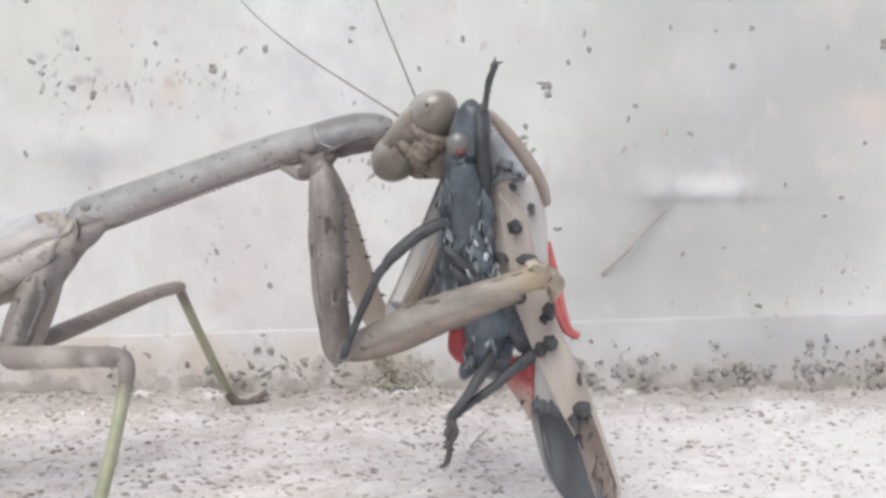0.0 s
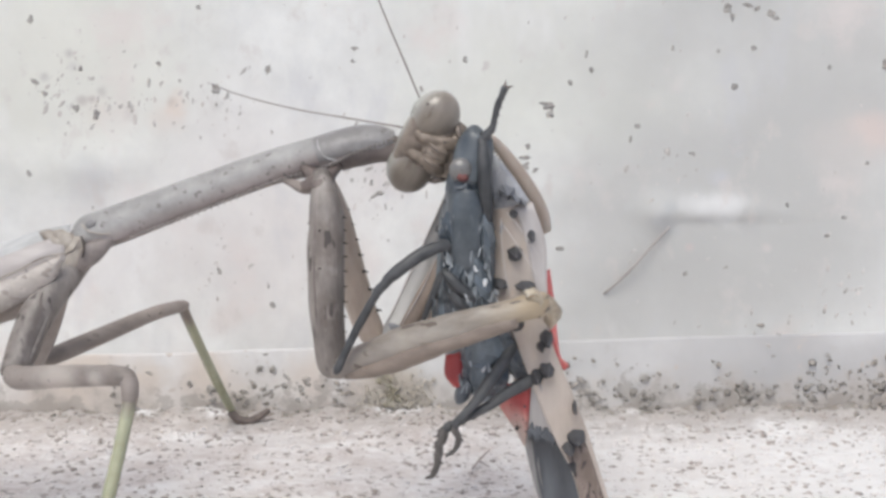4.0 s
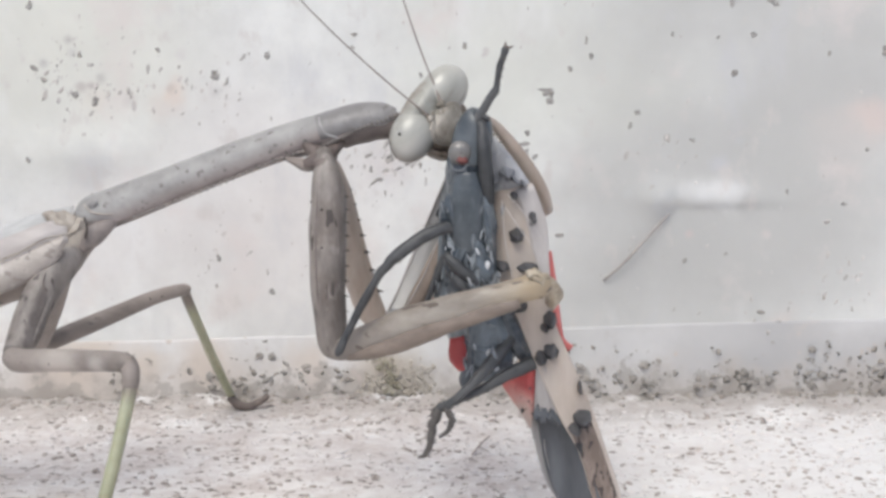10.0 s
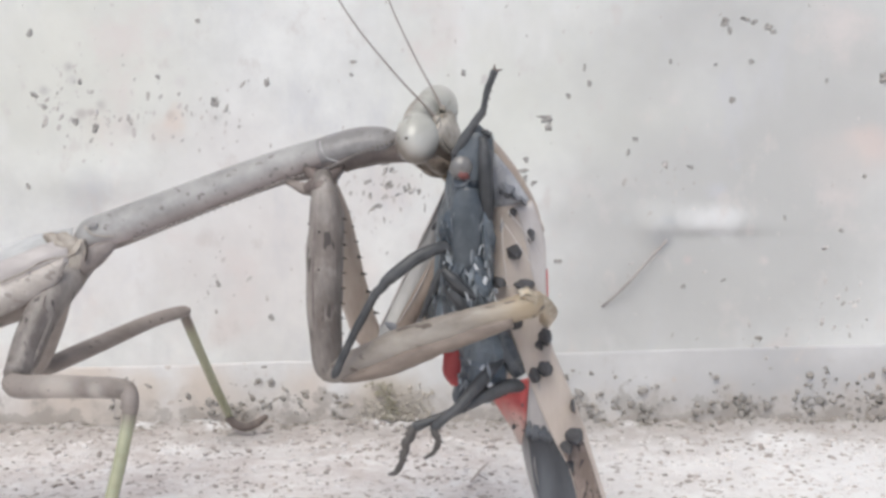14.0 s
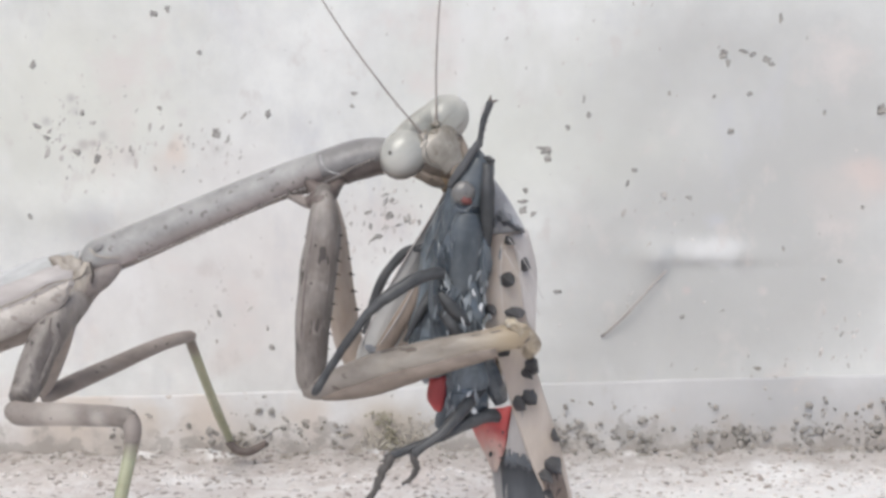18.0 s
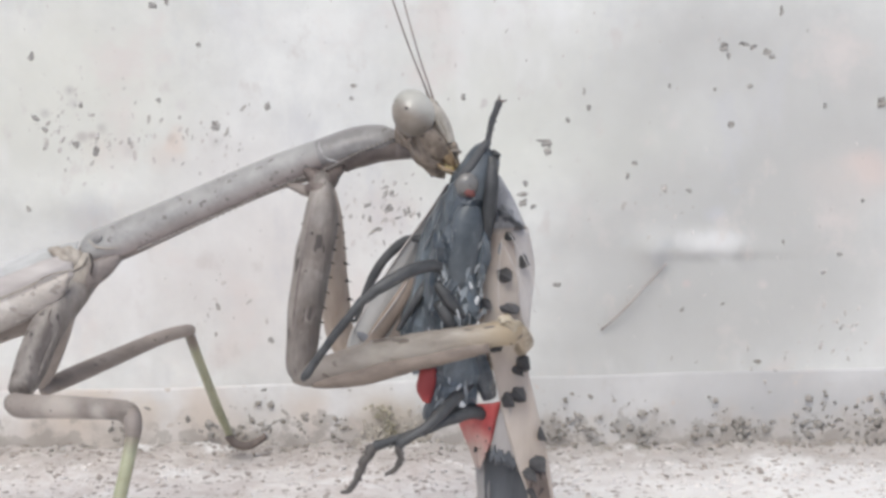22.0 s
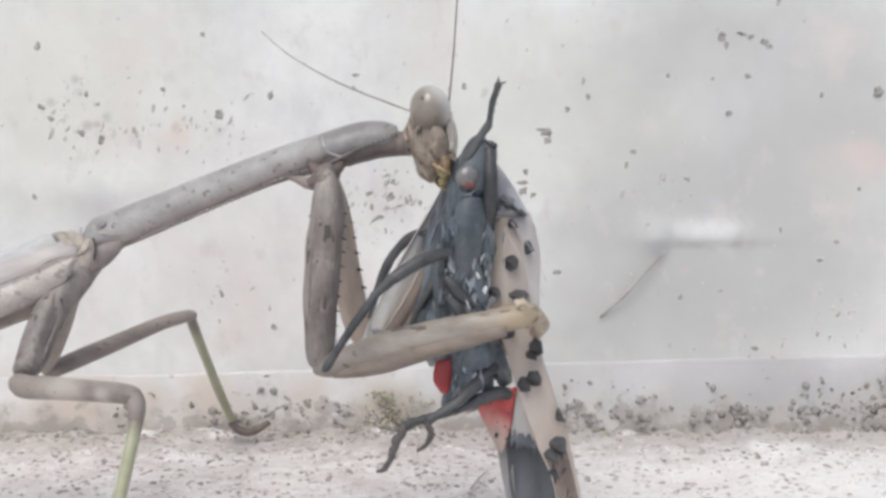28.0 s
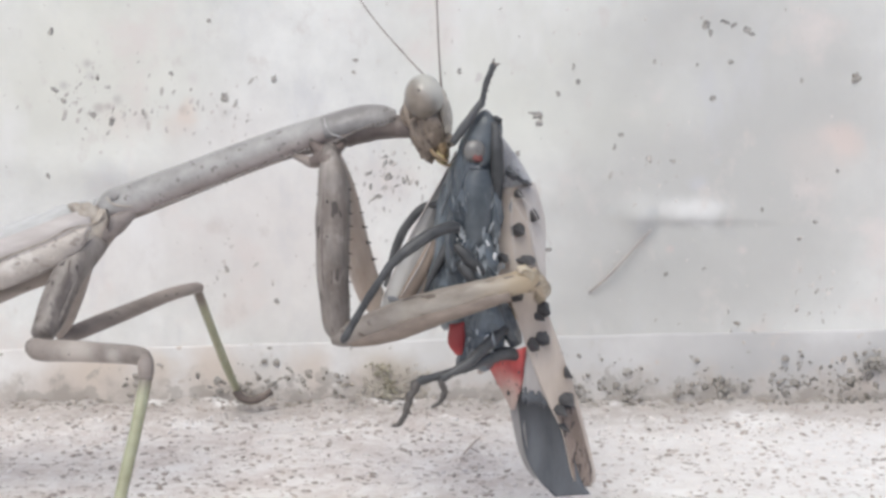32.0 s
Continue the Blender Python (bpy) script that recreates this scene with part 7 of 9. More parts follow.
    walk(tib_f, swings([
    (0, 6.73, -27, 21.11, -1.67),
    (0.5, 6.67, -27, 20.9, -0.45),
    (1, 7.01, -27, 20.94, -0.88),
    (1.5, 6.74, -27, 20.98, -1.08),
    (2, 6.49, -27, 20.9, -0.21),
    (2.5, 6.64, -27, 20.56, 2.28),
    (4.5, 6.62, -27, 20.97, -0.44),
    (5, 6.58, -27, 20.78, 0.72),
    (5.5, 6.6, -27, 20.78, -0.55),
    (6, 6.55, -27, 20.88, 0.22),
    (6.5, 6.67, -27, 20.9, 0.91),
    (7, 6.79, -27, 20.66, 2.37),
    (7.5, 6.72, -27, 20.52, 3.78),
    (8, 6.4, -27, 20.41, 3.91),
    (8.5, 6.43, -27, 20.54, 2.51),
    (9, 6.38, -27, 20.98, 0),
    (9.5, 6.71, -27, 20.92, 1.1),
    (10, 6.73, -27, 21.06, -1.37),
    (10.5, 7.63, -27, 22.05, -31.62),
    (11, 6.61, -27, 21.66, -3.33),
    (11.5, 6.86, -27, 21.91, -1.58),
    (12, 6.86, -27, 21.97, -3.07),
    (12.5, 6.77, -27, 22.03, -2.26),
    (13, 7.12, -27, 22.05, -0.77),
    (13.5, 6.84, -27, 21.94, 0.02),
    (15.5, 3.79, -24, 21.09, 13.43),
    (16, 3.7, -24, 21.02, 14.52),
    (16.5, 3.55, -24, 21.08, 14.51),
    (17, 3.52, -24, 21.4, 11.7),
    (17.5, 3.44, -24, 21.19, 15.35),
    (18, 3.38, -24, 21.26, 15.22),
    (18.5, 3.35, -24, 21.33, 16.43),
    (19, 3.45, -24, 21.5, 17.53),
    (19.5, 3.54, -24, 21.52, 15.08),
    (20, 3.69, -24, 21.58, 15.79),
    (20.5, 3.63, -24, 21.51, 15.58),
    (21, 3.71, -24, 21.22, 18.54),
    (21.5, 3.31, -24, 21.02, 19.23),
    (22, 3.17, -24, 20.9, 19.24),
    (22.5, 3.26, -24, 20.95, 18.92),
    (23, 3.29, -24, 21.37, 16.42),
    (23.5, 3.26, -24, 21.28, 16.67),
    (24, 3.54, -24, 21.14, 17.23),
    (24.5, 3.42, -24, 20.77, 15.87),
    (25, 3.44, -24, 20.8, 16.28),
    (25.5, 3.66, -24, 20.62, 16.69),
    (27.5, 3.82, -24, 20.88, 14.65),
    (28, 3.58, -24, 20.69, 14.49),
    (28.5, 3.77, -24, 21.15, 14.22),
    (29, 4.09, -24, 21.07, 15.02),
    (29.5, 4.6, -24, 21.33, 12.34),
    (30, 4.49, -24, 21.52, 14.1),
    (30.5, 4.44, -24, 21.55, 12.47),
    (31, 4.22, -24, 21.34, 11.85),
    (31.5, 4.61, -24, 21.15, 11.69),
    (32, 4.76, -24, 21.31, 12.66),
], base))
    walk(mf_n, swings([
    (0, -27.13, -36, 12.87, -1.91),
    (0.5, -26.94, -36, 12.87, -2.02),
    (1, -27.02, -36, 12.98, -1.8),
    (1.5, -27.07, -36, 13.03, -2.45),
    (2, -26.95, -36, 13.12, -2.72),
    (2.5, -26.9, -36, 13.06, -2.82),
    (4.5, -27.03, -36, 13.19, -2.72),
    (5, -27.09, -36, 13.19, -2.4),
    (5.5, -27.05, -36, 13.17, -2.27),
    (6, -27.04, -36, 13.19, -2.56),
    (6.5, -27.05, -36, 13.22, -2.26),
    (7, -26.96, -36, 13.18, -2.36),
    (7.5, -26.9, -36, 13.21, -1.67),
    (8, -26.9, -36, 13.25, -1),
    (8.5, -27.02, -36, 13.27, 0.05),
    (9, -26.92, -36, 13.22, -0),
    (9.5, -26.96, -36, 13.24, -0.43),
    (10, -26.97, -36, 13.23, -0.9),
    (10.5, -27.07, -36, 13.31, -0.64),
    (11, -27.08, -36, 13.39, -1.83),
    (11.5, -27.1, -36, 13.55, -1.77),
    (12, -26.97, -36, 13.6, -2.36),
    (12.5, -26.97, -36, 13.62, -2.12),
    (13, -26.92, -36, 13.63, -1.86),
    (13.5, -26.97, -36, 13.61, -1.38),
    (15.5, -26.99, -36, 13.82, -0.61),
    (16, -26.97, -36, 13.93, -0.73),
    (16.5, -26.95, -36, 13.95, -0.97),
    (17, -26.98, -36, 13.98, -1.05),
    (17.5, -26.93, -36, 14.04, -0.81),
    (18, -26.9, -36, 14.04, -0.87),
    (18.5, -26.92, -36, 14.04, -0.56),
    (19, -26.97, -36, 14.07, -0.8),
    (19.5, -27.04, -36, 14.1, -0.84),
    (20, -26.96, -36, 14.12, -0.68),
    (20.5, -26.91, -36, 14.11, -0.56),
    (21, -26.83, -36, 14.09, -0.07),
    (21.5, -26.78, -36, 14.09, -0.39),
    (22, -26.9, -36, 14.07, -0.35),
    (22.5, -26.91, -36, 14.06, -0.03),
    (23, -27.09, -36, 14.09, -0.26),
    (23.5, -27.07, -36, 14.07, 0.19),
    (24, -27.01, -36, 14.07, 0.56),
    (24.5, -26.92, -36, 13.94, 1.01),
    (25, -26.99, -36, 13.86, 2.22),
    (25.5, -27.07, -36, 13.82, 2.41),
    (27.5, -26.98, -36, 13.9, 0.54),
    (28, -27.09, -36, 13.95, 1.73),
    (28.5, -27.23, -36, 14.07, 1.11),
    (29, -27.26, -36, 14.14, 0.99),
    (29.5, -27.23, -36, 14.12, 0.57),
    (30, -27.28, -36, 14.14, 1.37),
    (30.5, -27.16, -36, 14.06, 1.37),
    (31, -27.29, -36, 14.09, 1.21),
    (31.5, -27.29, -36, 14.08, 0.97),
    (32, -27.28, -36, 14.13, 1.42),
], base))
    walk(mt_n, swings([
    (0, -17.93, -43, 14.59, -1.01),
    (0.5, -17.74, -43, 14.61, -0.27),
    (1, -17.82, -43, 14.68, -0.62),
    (1.5, -17.89, -43, 14.83, -0.98),
    (2, -17.77, -43, 14.97, -0.64),
    (2.5, -17.73, -43, 14.93, -0.45),
    (4.5, -17.86, -43, 15.04, -1.01),
    (5, -17.9, -43, 14.99, -1.15),
    (5.5, -17.87, -43, 14.94, -0.98),
    (6, -17.86, -43, 15.01, -1),
    (6.5, -17.87, -43, 14.99, -1),
    (7, -17.77, -43, 14.97, -0.64),
    (7.5, -17.7, -43, 14.89, -0.29),
    (8, -17.68, -43, 14.82, -0.16),
    (8.5, -17.77, -43, 14.67, -0.43),
    (9, -17.67, -43, 14.63, -0),
    (9.5, -17.72, -43, 14.72, -0.25),
    (10, -17.75, -43, 14.79, -0.41),
    (10.5, -17.84, -43, 14.83, -0.78),
    (11, -17.88, -43, 15.1, -1.13),
    (11.5, -17.9, -43, 15.24, -1.28),
    (12, -17.78, -43, 15.38, -0.94),
    (12.5, -17.78, -43, 15.37, -0.93),
    (13, -17.73, -43, 15.34, -0.7),
    (13.5, -17.76, -43, 15.24, -0.76),
    (15.5, -17.76, -43, 15.32, -0.81),
    (16, -17.73, -43, 15.46, -0.81),
    (16.5, -17.73, -43, 15.52, -0.82),
    (17, -17.76, -43, 15.55, -0.97),
    (17.5, -17.7, -43, 15.58, -0.76),
    (18, -17.67, -43, 15.59, -0.66),
    (18.5, -17.69, -43, 15.54, -0.69),
    (19, -17.74, -43, 15.61, -0.92),
    (19.5, -17.81, -43, 15.64, -1.19),
    (20, -17.73, -43, 15.64, -0.89),
    (20.5, -17.67, -43, 15.61, -0.69),
    (21, -17.58, -43, 15.52, -0.27),
    (21.5, -17.54, -43, 15.57, -0.15),
    (22, -17.66, -43, 15.54, -0.57),
    (22.5, -17.66, -43, 15.48, -0.56),
    (23, -17.85, -43, 15.55, -1.3),
    (23.5, -17.82, -43, 15.45, -1.11),
    (24, -17.75, -43, 15.39, -0.81),
    (24.5, -17.64, -43, 15.18, -0.29),
    (25, -17.69, -43, 14.91, -0.28),
    (25.5, -17.77, -43, 14.84, -0.54),
    (27.5, -17.72, -43, 15.22, -0.59),
    (28, -17.8, -43, 15.08, -0.81),
    (28.5, -17.96, -43, 15.3, -1.55),
    (29, -17.99, -43, 15.4, -1.71),
    (29.5, -17.97, -43, 15.44, -1.67),
    (30, -18, -43, 15.33, -1.73),
    (30.5, -17.88, -43, 15.25, -1.21),
    (31, -18.02, -43, 15.31, -1.77),
    (31.5, -18.01, -43, 15.33, -1.77),
    (32, -18, -43, 15.31, -1.71),
], base))
    walk(mf_f, swings([
    (0, -28.76, -25, 10.69, -0.51),
    (0.5, -28.68, -25, 10.67, -0.72),
    (1, -28.7, -25, 10.79, -0.47),
    (1.5, -28.74, -25, 10.84, 0.35),
    (2, -28.67, -25, 10.92, 0.1),
    (2.5, -28.63, -25, 10.86, -0.31),
    (4.5, -28.71, -25, 11, 0.12),
    (5, -28.72, -25, 11.01, -0.01),
    (5.5, -28.75, -25, 10.97, 0.23),
    (6, -28.74, -25, 10.99, 0.05),
    (6.5, -28.69, -25, 11.03, 0.39),
    (7, -28.64, -25, 10.99, 0.13),
    (7.5, -28.51, -25, 11.03, -0.54),
    (8, -28.53, -25, 11.06, -0.25),
    (8.5, -28.6, -25, 11.1, 0.07),
    (9, -28.54, -25, 11.04, -0),
    (9.5, -28.48, -25, 11.08, -0.33),
    (10, -28.53, -25, 11.06, -0.27),
    (10.5, -28.49, -25, 11.17, -0.39),
    (11, -28.58, -25, 11.23, -0.53),
    (11.5, -28.61, -25, 11.39, -0.56),
    (12, -28.57, -25, 11.42, -0.06),
    (12.5, -28.59, -25, 11.44, -0.27),
    (13, -28.54, -25, 11.46, -0.37),
    (13.5, -28.51, -25, 11.45, -0.64),
    (15.5, -28.26, -25, 11.71, -0.96),
    (16, -28.21, -25, 11.84, -0.8),
    (16.5, -28.2, -25, 11.85, -0.87),
    (17, -28.22, -25, 11.88, -0.92),
    (17.5, -28.19, -25, 11.94, -1.14),
    (18, -28.11, -25, 11.95, -1.03),
    (18.5, -28.17, -25, 11.94, -0.78),
    (19, -28.19, -25, 11.98, -0.85),
    (19.5, -28.28, -25, 12, -0.88),
    (20, -28.25, -25, 12.01, -1.13),
    (20.5, -28.26, -25, 11.99, -1.09),
    (21, -28.08, -25, 11.99, -0.66),
    (21.5, -28.06, -25, 11.99, -0.82),
    (22, -28.15, -25, 11.97, -0.29),
    (22.5, -28.21, -25, 11.94, -0.38),
    (23, -28.26, -25, 12, -0.41),
    (23.5, -28.22, -25, 11.98, -0.68),
    (24, -28.26, -25, 11.96, -0.26),
    (24.5, -28.24, -25, 11.81, -0.21),
    (25, -28.2, -25, 11.75, -0.63),
    (25.5, -28.26, -25, 11.72, -1.03),
    (27.5, -28.23, -25, 11.79, -0.49),
    (28, -28.32, -25, 11.83, -0.58),
    (28.5, -28.35, -25, 11.98, -0.05),
    (29, -28.34, -25, 12.05, 0.19),
    (29.5, -28.39, -25, 12.02, 0.18),
    (30, -28.43, -25, 12.04, -0.18),
    (30.5, -28.33, -25, 11.96, -0.24),
    (31, -28.4, -25, 11.99, -0.05),
    (31.5, -28.4, -25, 11.98, -0.22),
    (32, -28.38, -25, 12.03, 0.3),
], base))
    walk(mt_f, swings([
    (0, -19.99, -17, 12.95, -1.17),
    (0.5, -19.92, -17, 12.96, -0.85),
    (1, -19.93, -17, 13.04, -0.87),
    (1.5, -19.93, -17, 12.97, -0.92),
    (2, -19.88, -17, 13.08, -0.62),
    (2.5, -19.85, -17, 13.09, -0.51),
    (4.5, -19.91, -17, 13.16, -0.72),
    (5, -19.93, -17, 13.19, -0.81),
    (5.5, -19.95, -17, 13.12, -0.92),
    (6, -19.94, -17, 13.16, -0.87),
    (6.5, -19.88, -17, 13.15, -0.61),
    (7, -19.84, -17, 13.15, -0.45),
    (7.5, -19.75, -17, 13.29, 0.05),
    (8, -19.75, -17, 13.28, 0.03),
    (8.5, -19.81, -17, 13.27, -0.24),
    (9, -19.75, -17, 13.22, -0),
    (9.5, -19.71, -17, 13.31, 0.23),
    (10, -19.75, -17, 13.28, 0.02),
    (10.5, -19.71, -17, 13.41, 0.23),
    (11, -19.82, -17, 13.5, -0.17),
    (11.5, -19.84, -17, 13.65, -0.21),
    (12, -19.79, -17, 13.61, 0.01),
    (12.5, -19.81, -17, 13.66, -0.06),
    (13, -19.76, -17, 13.69, 0.14),
    (13.5, -19.75, -17, 13.73, 0.22),
    (15.5, -19.51, -17, 14.04, 1.31),
    (16, -19.45, -17, 14.14, 1.58),
    (16.5, -19.45, -17, 14.17, 1.61),
    (17, -19.46, -17, 14.2, 1.54),
    (17.5, -19.44, -17, 14.29, 1.66),
    (18, -19.36, -17, 14.29, 1.99),
    (18.5, -19.41, -17, 14.24, 1.78),
    (19, -19.44, -17, 14.29, 1.67),
    (19.5, -19.52, -17, 14.31, 1.35),
    (20, -19.51, -17, 14.37, 1.42),
    (20.5, -19.52, -17, 14.33, 1.36),
    (21, -19.32, -17, 14.28, 2.14),
    (21.5, -19.3, -17, 14.29, 2.22),
    (22, -19.37, -17, 14.2, 1.9),
    (22.5, -19.43, -17, 14.18, 1.67),
    (23, -19.49, -17, 14.25, 1.45),
    (23.5, -19.46, -17, 14.27, 1.58),
    (24, -19.48, -17, 14.19, 1.48),
    (24.5, -19.46, -17, 14.03, 1.49),
    (25, -19.43, -17, 14.03, 1.62),
    (25.5, -19.51, -17, 14.05, 1.33),
    (27.5, -19.46, -17, 14.05, 1.51),
    (28, -19.55, -17, 14.1, 1.14),
    (28.5, -19.56, -17, 14.17, 1.12),
    (29, -19.54, -17, 14.2, 1.21),
    (29.5, -19.59, -17, 14.17, 1.02),
    (30, -19.64, -17, 14.24, 0.83),
    (30.5, -19.55, -17, 14.18, 1.18),
    (31, -19.61, -17, 14.17, 0.93),
    (31.5, -19.62, -17, 14.19, 0.92),
    (32, -19.58, -17, 14.16, 1.07),
], base))
    rolls = [
    (0, 3.66, -33, 18.18, -1.67, 0),
    (0.5, 3.55, -33, 18.03, -0.45, 0),
    (1, 3.9, -33, 18.05, -0.88, 0),
    (1.5, 3.65, -33, 18.08, -1.08, 0),
    (2, 3.36, -33, 18.05, -0.21, 0),
    (2.5, 3.39, -33, 17.85, 2.28, 0),
    (4.5, 3.5, -33, 18.13, -0.44, 0),
    (5, 3.4, -33, 17.99, 0.72, 0),
    (5.5, 3.48, -33, 17.93, -0.55, 0.06),
    (6, 3.4, -33, 18.07, 0.22, 0.12),
    (6.5, 3.48, -33, 18.12, 0.91, 0.18),
    (7, 3.53, -33, 17.96, 2.37, 0.24),
    (7.5, 3.38, -33.01, 17.89, 3.78, 0.29),
    (8, 3.06, -33.01, 17.78, 3.91, 0.35),
    (8.5, 3.16, -33.01, 17.84, 2.51, 0.41),
    (9, 3.22, -33.01, 18.13, -0, 0.47),
    (9.5, 3.49, -33.01, 18.14, 1.1, 0.53),
    (10, 3.62, -33.01, 18.15, -1.37, 0.59),
    (10.5, 3.63, -33.01, 18.72, -3.62, 0.65),
    (11, 3.59, -33.01, 18.65, -3.33, 0.71),
    (11.5, 3.76, -33.01, 18.99, -1.58, 0.76),
    (12, 3.83, -33.01, 18.99, -3.07, 0.82),
    (12.5, 3.69, -33.01, 19.09, -2.26, 0.88),
    (13, 3.97, -33.01, 19.18, -0.77, 0.94),
    (13.5, 3.65, -33.01, 19.11, 0.02, 1),
    (15.5, 3.32, -33.18, 19.44, 3.43, 9),
    (16, 3.13, -33.22, 19.43, 4.52, 10.5),
    (16.5, 2.92, -33.26, 19.5, 4.51, 12),
    (17, 3.01, -33.24, 19.66, 1.7, 12.11),
    (17.5, 2.77, -33.28, 19.66, 5.35, 12.22),
    (18, 2.71, -33.28, 19.71, 5.22, 12.33),
    (18.5, 2.62, -33.29, 19.85, 6.43, 12.44),
    (19, 2.67, -33.3, 20.08, 7.53, 12.56),
    (19.5, 2.86, -33.29, 19.97, 5.08, 12.67),
    (20, 2.97, -33.29, 20.06, 5.79, 12.78),
    (20.5, 2.92, -33.3, 19.98, 5.58, 12.89),
    (21, 2.87, -33.32, 19.86, 8.54, 13),
    (21.5, 2.45, -33.33, 19.71, 9.23, 12.89),
    (22, 2.32, -33.32, 19.59, 9.24, 12.78),
    (22.5, 2.42, -33.32, 19.62, 8.92, 12.67),
    (23, 2.56, -33.29, 19.88, 6.42, 12.56),
    (23.5, 2.52, -33.29, 19.8, 6.67, 12.44),
    (24, 2.78, -33.29, 19.7, 7.23, 12.33),
    (24.5, 2.72, -33.28, 19.25, 5.87, 12.22),
    (25, 2.72, -33.28, 19.29, 6.28, 12.11),
    (25.5, 2.93, -33.28, 19.13, 6.69, 12),
    (27.5, 3.16, -33.27, 19.28, 4.65, 12.31),
    (28, 2.93, -33.27, 19.09, 4.49, 12.38),
    (28.5, 3.14, -33.27, 19.53, 4.22, 12.46),
    (29, 3.42, -33.28, 19.49, 5.02, 12.54),
    (29.5, 4.04, -33.26, 19.59, 2.34, 12.62),
    (30, 3.85, -33.28, 19.87, 4.1, 12.69),
    (30.5, 3.87, -33.27, 19.82, 2.47, 12.77),
    (31, 3.68, -33.26, 19.58, 1.85, 12.85),
    (31.5, 4.07, -33.26, 19.38, 1.69, 12.92),
    (32, 4.17, -33.27, 19.59, 2.66, 13),
]
    walk(fly, [(t, pose(x * MM, y * MM, z * MM, 0, a, r)) for t, x, y, z, a, r in rolls])
    far_turns = [(0, 0, 0, -30), (13.5, 0, 0, -26), (15.5, 0, 0, 0), (32, 0, 0, 0)]
